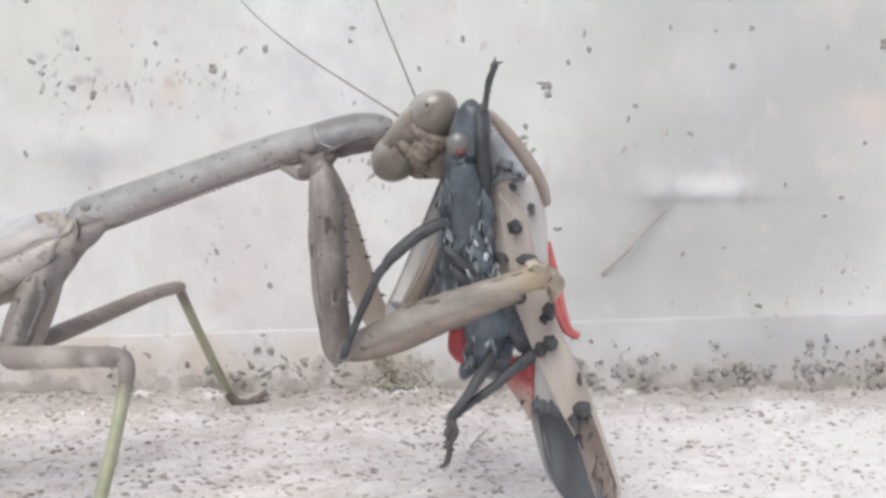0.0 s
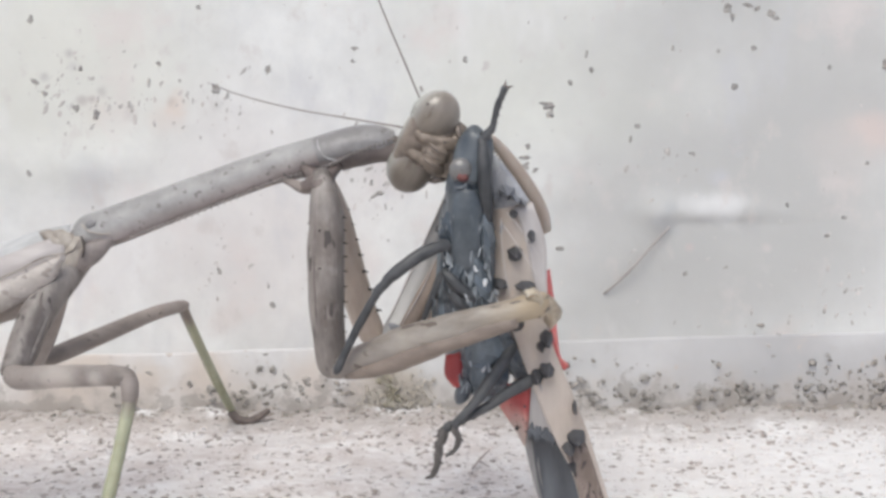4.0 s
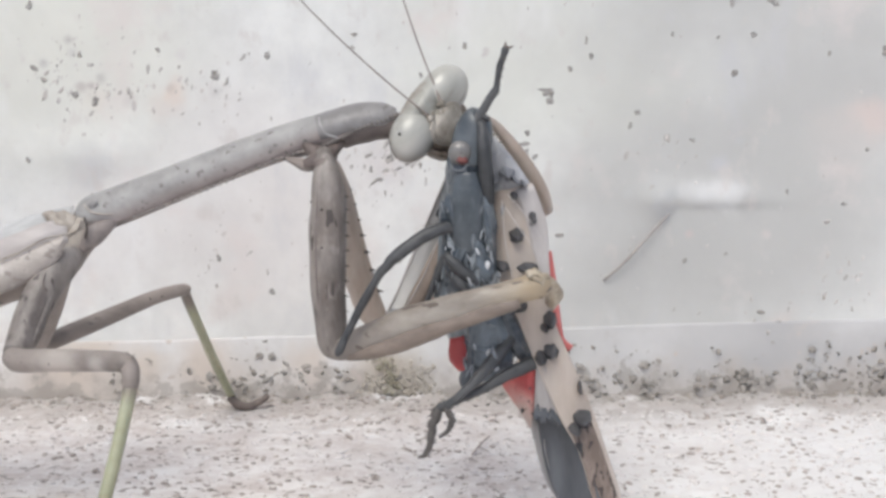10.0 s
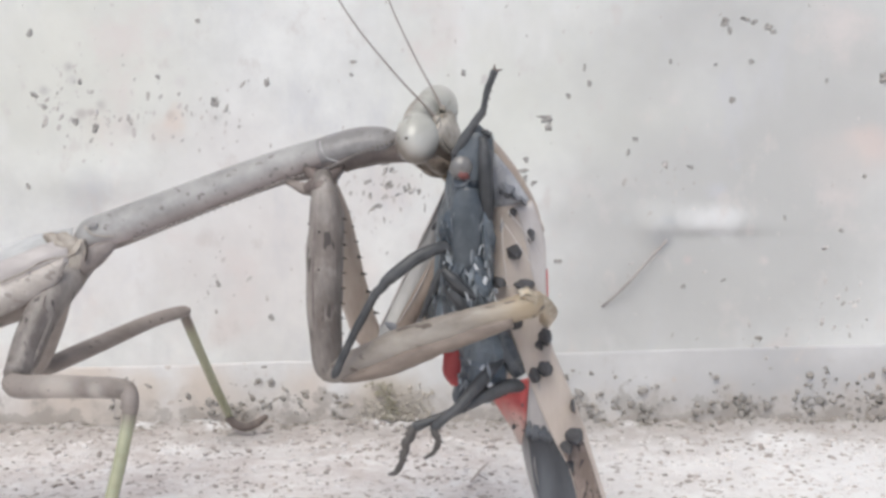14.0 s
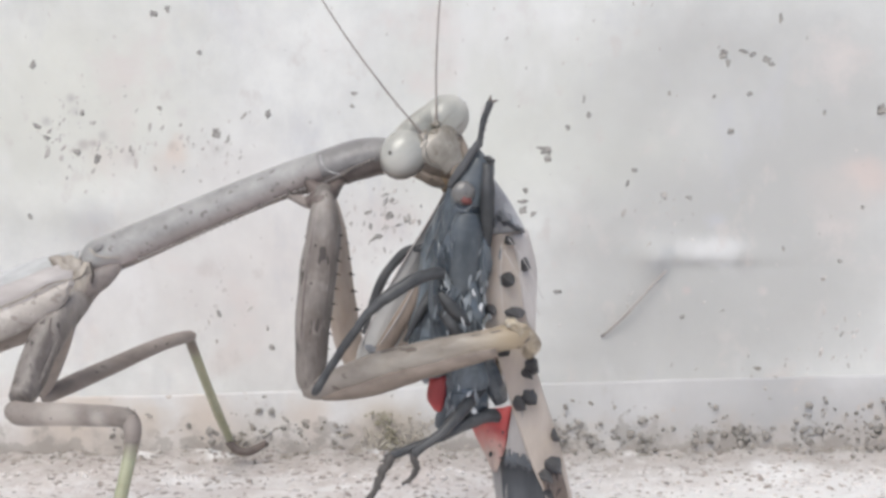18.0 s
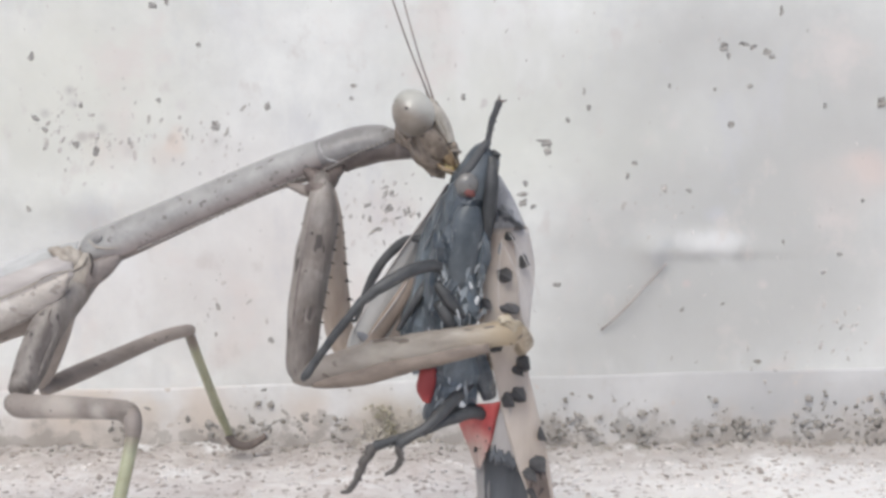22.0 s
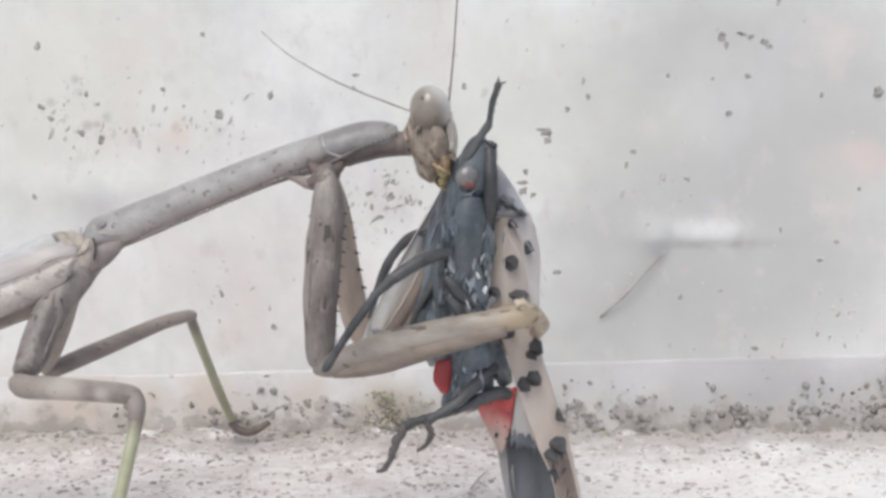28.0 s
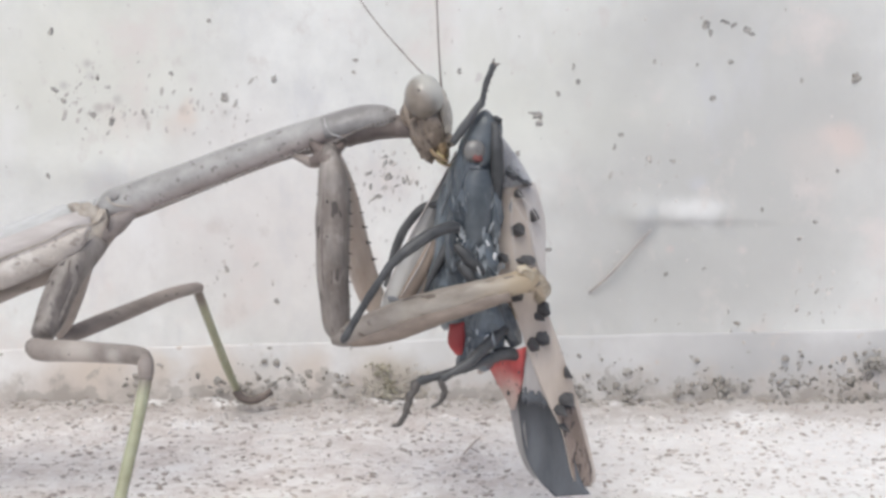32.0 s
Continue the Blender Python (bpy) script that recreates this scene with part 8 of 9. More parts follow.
    for leg, key, rows in ((fore, "FORELEG", [
    (0, -0.09, -0.29, 14.38),
    (0.5, 0.07, -0.14, 10.48),
    (1, 0.15, -0.06, 11.17),
    (1.5, 0.19, -0.14, 14.32),
    (2, 0.14, -0.23, 14.88),
    (2.5, 0.06, -0.2, 15.86),
    (4.5, 0.21, 0.05, 16.52),
    (5, 0.25, 0.22, 15.94),
    (5.5, 0.19, 0.04, 14.94),
    (6, 0.14, -0.21, 15.24),
    (6.5, 0.16, -0.25, 16.57),
    (7, 0.18, -0.24, 17.1),
    (7.5, 0.23, -0.26, 14.55),
    (8, 0.29, -0.14, 11.6),
    (8.5, 0.25, -0.02, 10.82),
    (9, 0.2, 0.1, 10.4),
    (9.5, 0.31, 0.44, 11.26),
    (10, 0.49, 1.12, 13.6),
    (10.5, -0.03, 0.17, 15.16),
    (11, -0.37, 1.05, 11.6),
    (11.5, -0.27, 0.68, 11.28),
    (12, -0.29, 1.02, 11.15),
    (12.5, -0.42, 0.96, 12.75),
    (13, -0.51, 0.8, 14.15),
    (13.5, -0.5, 0.85, 14.67),
    (15.5, -0.6, 0.39, 10.63),
    (16, -0.7, 0.39, 8.52),
    (16.5, -0.77, 0.36, 7.78),
    (17, -0.93, 0.28, 9.13),
    (17.5, -1.05, 0.38, 9.91),
    (18, -1.04, 0.49, 9.47),
    (18.5, -0.99, 0.39, 8.39),
    (19, -0.96, 0.34, 8.16),
    (19.5, -0.98, 0.37, 8.8),
    (20, -0.95, 0.27, 8.52),
    (20.5, -0.86, 0.22, 8.46),
    (21, -0.83, 0.18, 9.07),
    (21.5, -0.86, 0.07, 8.37),
    (22, -0.92, 0.11, 6.61),
    (22.5, -0.92, 0.2, 5.6),
    (23, -0.89, 0.2, 5.63),
    (23.5, -0.93, 0.17, 6.2),
    (24, -0.92, 0.25, 7.05),
    (24.5, -0.93, 0.37, 8.22),
    (25, -0.93, 0.25, 8.85),
    (25.5, -0.9, 0.06, 8.66),
    (27.5, -0.74, 0.5, 9.95),
    (28, -0.62, 0.73, 8.42),
    (28.5, -0.79, 0.73, 9.15),
    (29, -1.09, 0.77, 10.91),
    (29.5, -1.29, 0.65, 11.95),
    (30, -1.29, 0.34, 12.12),
    (30.5, -1.23, 0.24, 12.23),
    (31, -1.2, 0.44, 12.24),
    (31.5, -1.26, 0.7, 12.78),
    (32, -1.42, 0.56, 14.24),
]), (mid_leg, "MIDLEG", [
    (0, -0.09, -0.1, -1.5),
    (0.5, -0.05, -0.06, -2),
    (1, 0.06, 0.07, -0.5),
    (1.5, 0.02, 0.02, 0),
    (2, 0.02, 0.02, 0),
    (2.5, -0.06, -0.07, -0.5),
    (4.5, 0.07, 0.07, 1),
    (5, 0.1, 0.1, 1),
    (5.5, 0.17, 0.17, 2),
    (6, 0.09, 0.09, 1),
    (6.5, 0.05, 0.05, 1),
    (7, -0.01, -0.02, 0.5),
    (7.5, -0.1, -0.11, 0),
    (8, -0.09, -0.09, 0.5),
    (8.5, 0.06, 0.07, 1),
    (9, -0.05, -0.05, 1),
    (9.5, -0.05, -0.05, 1.5),
    (10, 0.1, 0.09, 2.5),
    (10.5, -0.21, -0.22, 1),
    (11, -0.1, -0.1, 2),
    (11.5, -0.14, -0.15, 0.5),
    (12, -0.12, -0.12, 1),
    (12.5, -0.11, -0.12, 0.5),
    (13, -0.18, -0.2, 0),
    (13.5, -0.17, -0.19, -0.5),
    (15.5, -0.27, -0.27, 2),
    (16, -0.28, -0.27, 3),
    (16.5, -0.29, -0.27, 3.5),
    (17, -0.32, -0.3, 3.5),
    (17.5, -0.34, -0.33, 3),
    (18, -0.38, -0.36, 3),
    (18.5, -0.44, -0.42, 3),
    (19, -0.53, -0.52, 2.5),
    (19.5, -0.45, -0.43, 3.5),
    (20, -0.55, -0.53, 3),
    (20.5, -0.45, -0.44, 3),
    (21, -0.51, -0.5, 2.5),
    (21.5, -0.52, -0.51, 2.5),
    (22, -0.51, -0.5, 2.5),
    (22.5, -0.51, -0.5, 2.5),
    (23, -0.46, -0.45, 3),
    (23.5, -0.47, -0.46, 2.5),
    (24, -0.48, -0.48, 2.5),
    (24.5, -0.39, -0.36, 4),
    (25, -0.44, -0.43, 3),
    (25.5, -0.49, -0.47, 3),
    (27.5, -0.3, -0.29, 3.5),
    (28, -0.14, -0.13, 4),
    (28.5, -0.35, -0.33, 3),
    (29, -0.35, -0.34, 3),
    (29.5, -0.37, -0.35, 4),
    (30, -0.48, -0.46, 3),
    (30.5, -0.48, -0.46, 3),
    (31, -0.3, -0.28, 3.5),
    (31.5, -0.26, -0.24, 5),
    (32, -0.42, -0.4, 3.5),
]), (far_leg, "FARLEG", far_turns)):
        o = (Vector(J[key]) - Vector(FP)) * MM
        walk(leg, [(t, pose(o.x + x * MM, o.y, o.z + z * MM, 0, a, 0)) for t, x, z, a in rows])
    turns = [
    (0, -1.62, -31, 25.63, -52.84, -21.33, 96.25),
    (0.5, -0.94, -31, 27.19, -18.87, -16.68, 17.46),
    (1, -1.55, -31, 26.34, -70.68, -21.34, 103.24),
    (1.5, -1.46, -31, 26.25, -74.22, -10.51, 110.27),
    (2, -1.51, -31, 26.33, -73.05, -10.83, 110.15),
    (2.5, -0.9, -31, 27.98, -21.01, -12.81, 11.74),
    (4.5, -1.39, -31, 26.64, -73.99, -11.67, 111.27),
    (5, -1.64, -31, 26.82, -74.73, -10, 110.77),
    (5.5, -1.46, -31, 26.82, -79.41, -6.19, 114.28),
    (6, -1.49, -31, 26.86, -76, -13.95, 110.37),
    (6.5, -1.19, -31, 27.92, -39.31, -7.54, 4.16),
    (7, -1.55, -31, 28.09, -17.62, -11.45, 7.55),
    (7.5, -1.28, -31, 28.3, -13.4, -23.44, 4.44),
    (8, -1.1, -31, 28.41, -9.78, -26.49, 2.05),
    (8.5, -1.38, -31, 28.57, -9.21, -21.49, 1.12),
    (9, -0.87, -31, 27.41, 40.23, -2.88, -41.28),
    (9.5, -0.92, -31, 27.73, 48.03, 2.52, -49.28),
    (10, -0.86, -31, 27.54, 46.98, 3.01, -49.8),
    (10.5, -1, -31, 27.38, 45.5, -3.17, -45.09),
    (11, -1.01, -31, 27.53, 44.57, -1.87, -45.71),
    (11.5, -0.87, -31, 28.19, 26.89, -11.85, -28.29),
    (12, -0.75, -31, 27.99, 26.3, -9.75, -28.67),
    (12.5, -0.78, -31, 28.03, 25.03, -10.66, -27.61),
    (13, -0.72, -31, 28.23, 32.44, -15.96, -32.39),
    (13.5, -0.87, -31, 28.51, 26.58, -14.67, -27.92),
    (15.5, -0.95, -31, 29.59, 34.94, -5.69, -40.68),
    (16, -1.04, -31, 29.37, 43.53, 4.01, -52.08),
    (16.5, -1.11, -31, 28.95, 52.55, 12.14, -59.81),
    (17, -1.3, -31, 28.56, 60.95, 2.69, -74.89),
    (17.5, -1.07, -31, 29.45, 46.93, -8.9, -63.66),
    (18, -1.02, -31, 30.31, 33.79, -5.74, -58.54),
    (18.5, -0.95, -31, 31.01, 2.09, -40.2, -52.22),
    (19, -1.32, -31, 31.63, -15.78, -22.71, 6.74),
    (19.5, -0.95, -31, 30.54, -13.22, -36.88, -43.6),
    (20, -1.4, -31, 30.41, -14.31, -26.26, -9.16),
    (20.5, -0.78, -31, 30.12, -16.86, -26.18, -28.39),
    (21, -1.28, -31, 30.84, -12.85, -24.38, -6.18),
    (21.5, -0.96, -31, 31.33, -13.37, -31.35, -1.78),
    (22, -1.42, -31, 30.98, -13.2, -26.05, -6.18),
    (22.5, -1.53, -31, 31.06, -12.7, -23.04, -2.1),
    (23, -1.13, -31, 30.39, -11.99, -37.15, -47.6),
    (23.5, -1.1, -31, 30.11, -10.86, -28.7, -38.58),
    (24, -1.37, -31, 30.57, -12.48, -21.31, -12.13),
    (24.5, -0.93, -31, 29.81, -12.45, -31.39, -47.78),
    (25, -0.84, -31, 29.74, -5.38, -24.81, -40.8),
    (25.5, -1.26, -31, 29.44, 4.54, -22.65, -42.9),
    (27.5, -0.87, -31, 29.42, -36.62, -5.2, 2.15),
    (28, -0.8, -31, 29.31, -41.23, -4.6, -1.08),
    (28.5, -0.79, -31, 29.39, -20.7, -23.15, -37.65),
    (29, -1.05, -31, 30.15, -13.94, -12.7, -6.56),
    (29.5, -1.03, -31, 29.57, -14.03, -10.53, -10.39),
    (30, -1, -31, 29.61, -12.55, -9.24, -12.72),
    (30.5, -0.64, -31, 29.27, -39, -4.16, -0.69),
    (31, -0.6, -31, 28.78, -39.16, -7.81, -1.01),
    (31.5, -1.03, -31, 29.01, -15.34, -16.85, -16.04),
    (32, -0.76, -31, 29.77, -16.85, -8.69, -3.68),
]
    walk(head, [(t, pose((x - base.x) * MM, (y - base.y) * MM, (z - base.z) * MM, a, b, c)) for t, x, y, z, a, b, c in turns])
    for an, rows in ((antennae[0], [
    (0, 27.76, 17.92, -15.21, 1.03, -1.06, 0.27),
    (0.5, 19.84, -19.93, 13.36, 1.1, -0.62, 0.8),
    (1, 44.09, 21.77, -6.68, 0.87, -1.06, -0.18),
    (1.5, 47.68, 18.12, -11.41, 0.76, -0.93, -0.07),
    (2, 46.71, 18.61, -12.09, 0.8, -0.91, 0.03),
    (2.5, 22.09, -23.95, 28.44, 1.1, -0.62, 0.8),
    (4.5, 48.34, 19.39, -10.67, 0.69, -1, -0.22),
    (5, 55.27, 17.4, -10.24, 0.65, -1.01, -0.33),
    (5.5, 68.21, 19.82, -12.82, 0.53, -0.91, -0.43),
    (6, 63.04, 20.17, -6.71, 0.57, -1.1, -0.6),
    (6.5, 15.1, -51.11, 66.49, 1.1, -0.62, 0.8),
    (7, 29.22, -10.58, 24.75, 1.1, -0.62, 0.8),
    (7.5, 34.66, 8.42, 28.37, 1.1, -0.62, 0.8),
    (8, 34.35, 11.4, 32.76, 1.1, -0.62, 0.8),
    (8.5, 25.02, -2.48, 29.03, 1.1, -0.62, 0.8),
    (9, -9.06, -9.85, 0.51, 1.1, -0.62, 0.8),
    (9.5, 6.4, -20.54, -2.94, 1.1, -0.62, 0.8),
    (10, 0.87, -18.21, 0.18, 1.1, -0.62, 0.8),
    (10.5, -3.55, -15.14, 0.45, 1.1, -0.62, 0.8),
    (11, 13.14, -22.93, -4.49, 1.1, -0.62, 0.8),
    (11.5, 4.75, -14.78, -1.93, 1.1, -0.62, 0.8),
    (12, 13.07, -23.86, -5.16, 1.1, -0.62, 0.8),
    (12.5, 8.14, -17.81, -3.33, 1.1, -0.62, 0.8),
    (13, 3.22, -13.54, -0.16, 1.1, -0.62, 0.8),
    (13.5, 6.17, -15.22, -1.59, 1.1, -0.62, 0.8),
    (15.5, -3.53, -8.38, 0.71, 1.1, -0.62, 0.8),
    (16, 8.56, -18.24, -2.31, 1.1, -0.62, 0.8),
    (16.5, 4.13, -16.47, -12.57, 1.1, -0.62, 0.8),
    (17, -12.63, -0.64, -7.73, 1.1, -0.62, 0.8),
    (17.5, -3.5, 2.49, -0.09, 1.1, -0.62, 0.8),
    (18, 4.64, -1.1, 0.83, 1.1, -0.62, 0.8),
    (18.5, 42.5, 10.39, 25.1, 1.1, -0.62, 0.8),
    (19, 15.46, -22.72, 42.58, 1.1, -0.62, 0.8),
    (19.5, 52.09, 5.64, 12.81, 1.1, -0.62, 0.8),
    (20, 32.29, 2.1, 0.32, 1.1, -0.62, 0.8),
    (20.5, 42.62, 1.38, 10.67, 1.1, -0.62, 0.8),
    (21, 28.63, 10.21, 1.98, 1.1, -0.62, 0.8),
    (21.5, 28.68, -4.08, 21.13, 1.1, -0.62, 0.8),
    (22, 30.61, 0.21, 18.31, 1.1, -0.62, 0.8),
    (22.5, 27.78, -3.39, 18.47, 1.1, -0.62, 0.8),
    (23, 51.75, 1.82, 23.61, 1.1, -0.62, 0.8),
    (23.5, 40.74, 5.52, 18.81, 1.1, -0.62, 0.8),
    (24, 30.67, 2.91, 0.99, 1.1, -0.62, 0.8),
    (24.5, 47.84, 0.84, 26.59, 1.1, -0.62, 0.8),
    (25, 37.42, -0.96, 15.1, 1.1, -0.62, 0.8),
    (25.5, 27.75, 4.22, 8.41, 1.1, -0.62, 0.8),
    (27.5, 7.8, -50.13, 72.22, 1.1, -0.62, 0.8),
    (28, 12.83, -54.98, 86.53, 1.1, -0.62, 0.8),
    (28.5, 44.96, 7, 19.77, 1.1, -0.62, 0.8),
    (29, 30.21, 17.7, 11.98, 1.1, -0.62, 0.8),
    (29.5, 31.18, 1.8, -10.62, 1.1, -0.62, 0.8),
    (30, 29.56, -1.16, -2.25, 1.1, -0.62, 0.8),
    (30.5, 20.49, -50.29, 70.32, 1.1, -0.62, 0.8),
    (31, 29.15, -47.84, 66.22, 1.1, -0.62, 0.8),
    (31.5, 43.12, -9.48, -16.45, 1.1, -0.62, 0.8),
    (32, 29.24, -13.92, 39.69, 1.1, -0.62, 0.8),
]), (antennae[1], [
    (0, -20.53, 25.02, -22.56, 1.42, -0.03, 1.29),
    (0.5, -5.41, -11.87, 1.99, 1.1, 0.62, 0.8),
    (1, -29.74, 20.68, -21.4, 1.56, -0.5, 1.19),
    (1.5, -31.24, 28.4, -17.62, 1.31, -0.49, 1.11),
    (2, -28.87, 28.64, -19.56, 1.3, -0.37, 1.1),
    (2.5, -14.27, -36.41, 11.01, 1.1, 0.62, 0.8),
    (4.5, -27.21, 31.19, -16.72, 1.28, -0.2, 1.04),
    (5, -22.06, 31.98, -16.35, 1.23, -0.11, 1),
    (5.5, -25.26, 34.6, -15.37, 1.21, -0.34, 0.98),
    (6, -23.86, 30.38, -20.4, 1.38, -0.48, 1.07),
    (6.5, -29.53, -56.63, 33.57, 1.1, 0.62, 0.8),
    (7, -12.62, -32.85, 12.97, 1.1, 0.62, 0.8),
    (7.5, -0.47, 11.37, 7.02, 1.1, 0.62, 0.8),
    (8, -4.43, 4.63, 8.65, 1.1, 0.62, 0.8),
    (8.5, -12.06, -27.3, 10.97, 1.1, 0.62, 0.8),
    (9, -33.03, -26.6, 15.29, 1.1, 0.62, 0.8),
    (9.5, -42.54, -21.7, 19.4, 1.1, 0.62, 0.8),
    (10, -44.2, -19.47, 18, 1.1, 0.62, 0.8),
    (10.5, -26.1, -36.2, 17.38, 1.1, 0.62, 0.8),
    (11, -29.56, -32.12, 17.98, 1.1, 0.62, 0.8),
    (11.5, -24.88, -26.72, 12.37, 1.1, 0.62, 0.8),
    (12, -25.39, -25.61, 12.24, 1.1, 0.62, 0.8),
    (12.5, -24.33, -25.8, 11.57, 1.1, 0.62, 0.8),
    (13, -29.17, -16.8, 9.38, 1.1, 0.62, 0.8),
    (13.5, -27, -16.23, 8.16, 1.1, 0.62, 0.8),
    (15.5, -42.99, -4.82, 4.76, 1.1, 0.62, 0.8),
    (16, -52.89, -9.49, 12.18, 1.1, 0.62, 0.8),
    (16.5, -65.85, -11.29, 18.74, 1.1, 0.62, 0.8),
    (17, -61.95, -9.16, 14.7, 1.1, 0.62, 0.8),
    (17.5, -54.93, -1.57, 2.38, 1.1, 0.62, 0.8),
    (18, -42.9, -3.56, 3.87, 1.1, 0.62, 0.8),
    (18.5, -6.14, 24.38, -3.36, 1.1, 0.62, 0.8),
    (19, -3.56, -2.71, 33.73, 1.1, 0.62, 0.8),
    (19.5, 12.88, 16.52, 0.08, 1.1, 0.62, 0.8),
    (20, 2.93, 4.25, -9.95, 1.1, 0.62, 0.8),
    (20.5, 16.63, -4.78, 1.1, 1.1, 0.62, 0.8),
    (21, -1.3, 9.39, -8.74, 1.1, 0.62, 0.8),
    (21.5, -0.16, -1.91, 13.76, 1.1, 0.62, 0.8),
    (22, 1.63, 9.38, 5.95, 1.1, 0.62, 0.8),
    (22.5, -0.59, -0.78, 6.8, 1.1, 0.62, 0.8),
    (23, 20.06, 8.35, 10.75, 1.1, 0.62, 0.8),
    (23.5, 16.59, -4.41, 4.7, 1.1, 0.62, 0.8),
    (24, 1.95, 2.31, -6.19, 1.1, 0.62, 0.8),
    (24.5, 24.21, -5.98, 10.81, 1.1, 0.62, 0.8),
    (25, 15.21, -14.94, 5.96, 1.1, 0.62, 0.8),
    (25.5, 2.41, -6.56, -0.29, 1.1, 0.62, 0.8),
    (27.5, -28.36, -59.1, 31.55, 1.1, 0.62, 0.8),
    (28, -13.62, -61.08, 22.77, 1.1, 0.62, 0.8),
    (28.5, 15.62, 5.94, 6.47, 1.1, 0.62, 0.8),
    (29, -3.59, 17.29, -6.97, 1.1, 0.62, 0.8),
    (29.5, -5.54, 12.04, -19.71, 1.1, 0.62, 0.8),
    (30, -3.44, 8.16, -10.38, 1.1, 0.62, 0.8),
    (30.5, -8.8, -50.2, 27.31, 1.1, 0.62, 0.8),
    (31, -2.34, -50.24, 20.15, 1.1, 0.62, 0.8),
    (31.5, 3.92, 3.71, -17.22, 1.1, 0.62, 0.8),
    (32, -4.94, -32.17, 14.05, 1.1, 0.62, 0.8),
])):
        walk(an, [(t, pose(x * MM, y * MM, z * MM, a, b, c)) for t, a, b, c, x, y, z in rows])
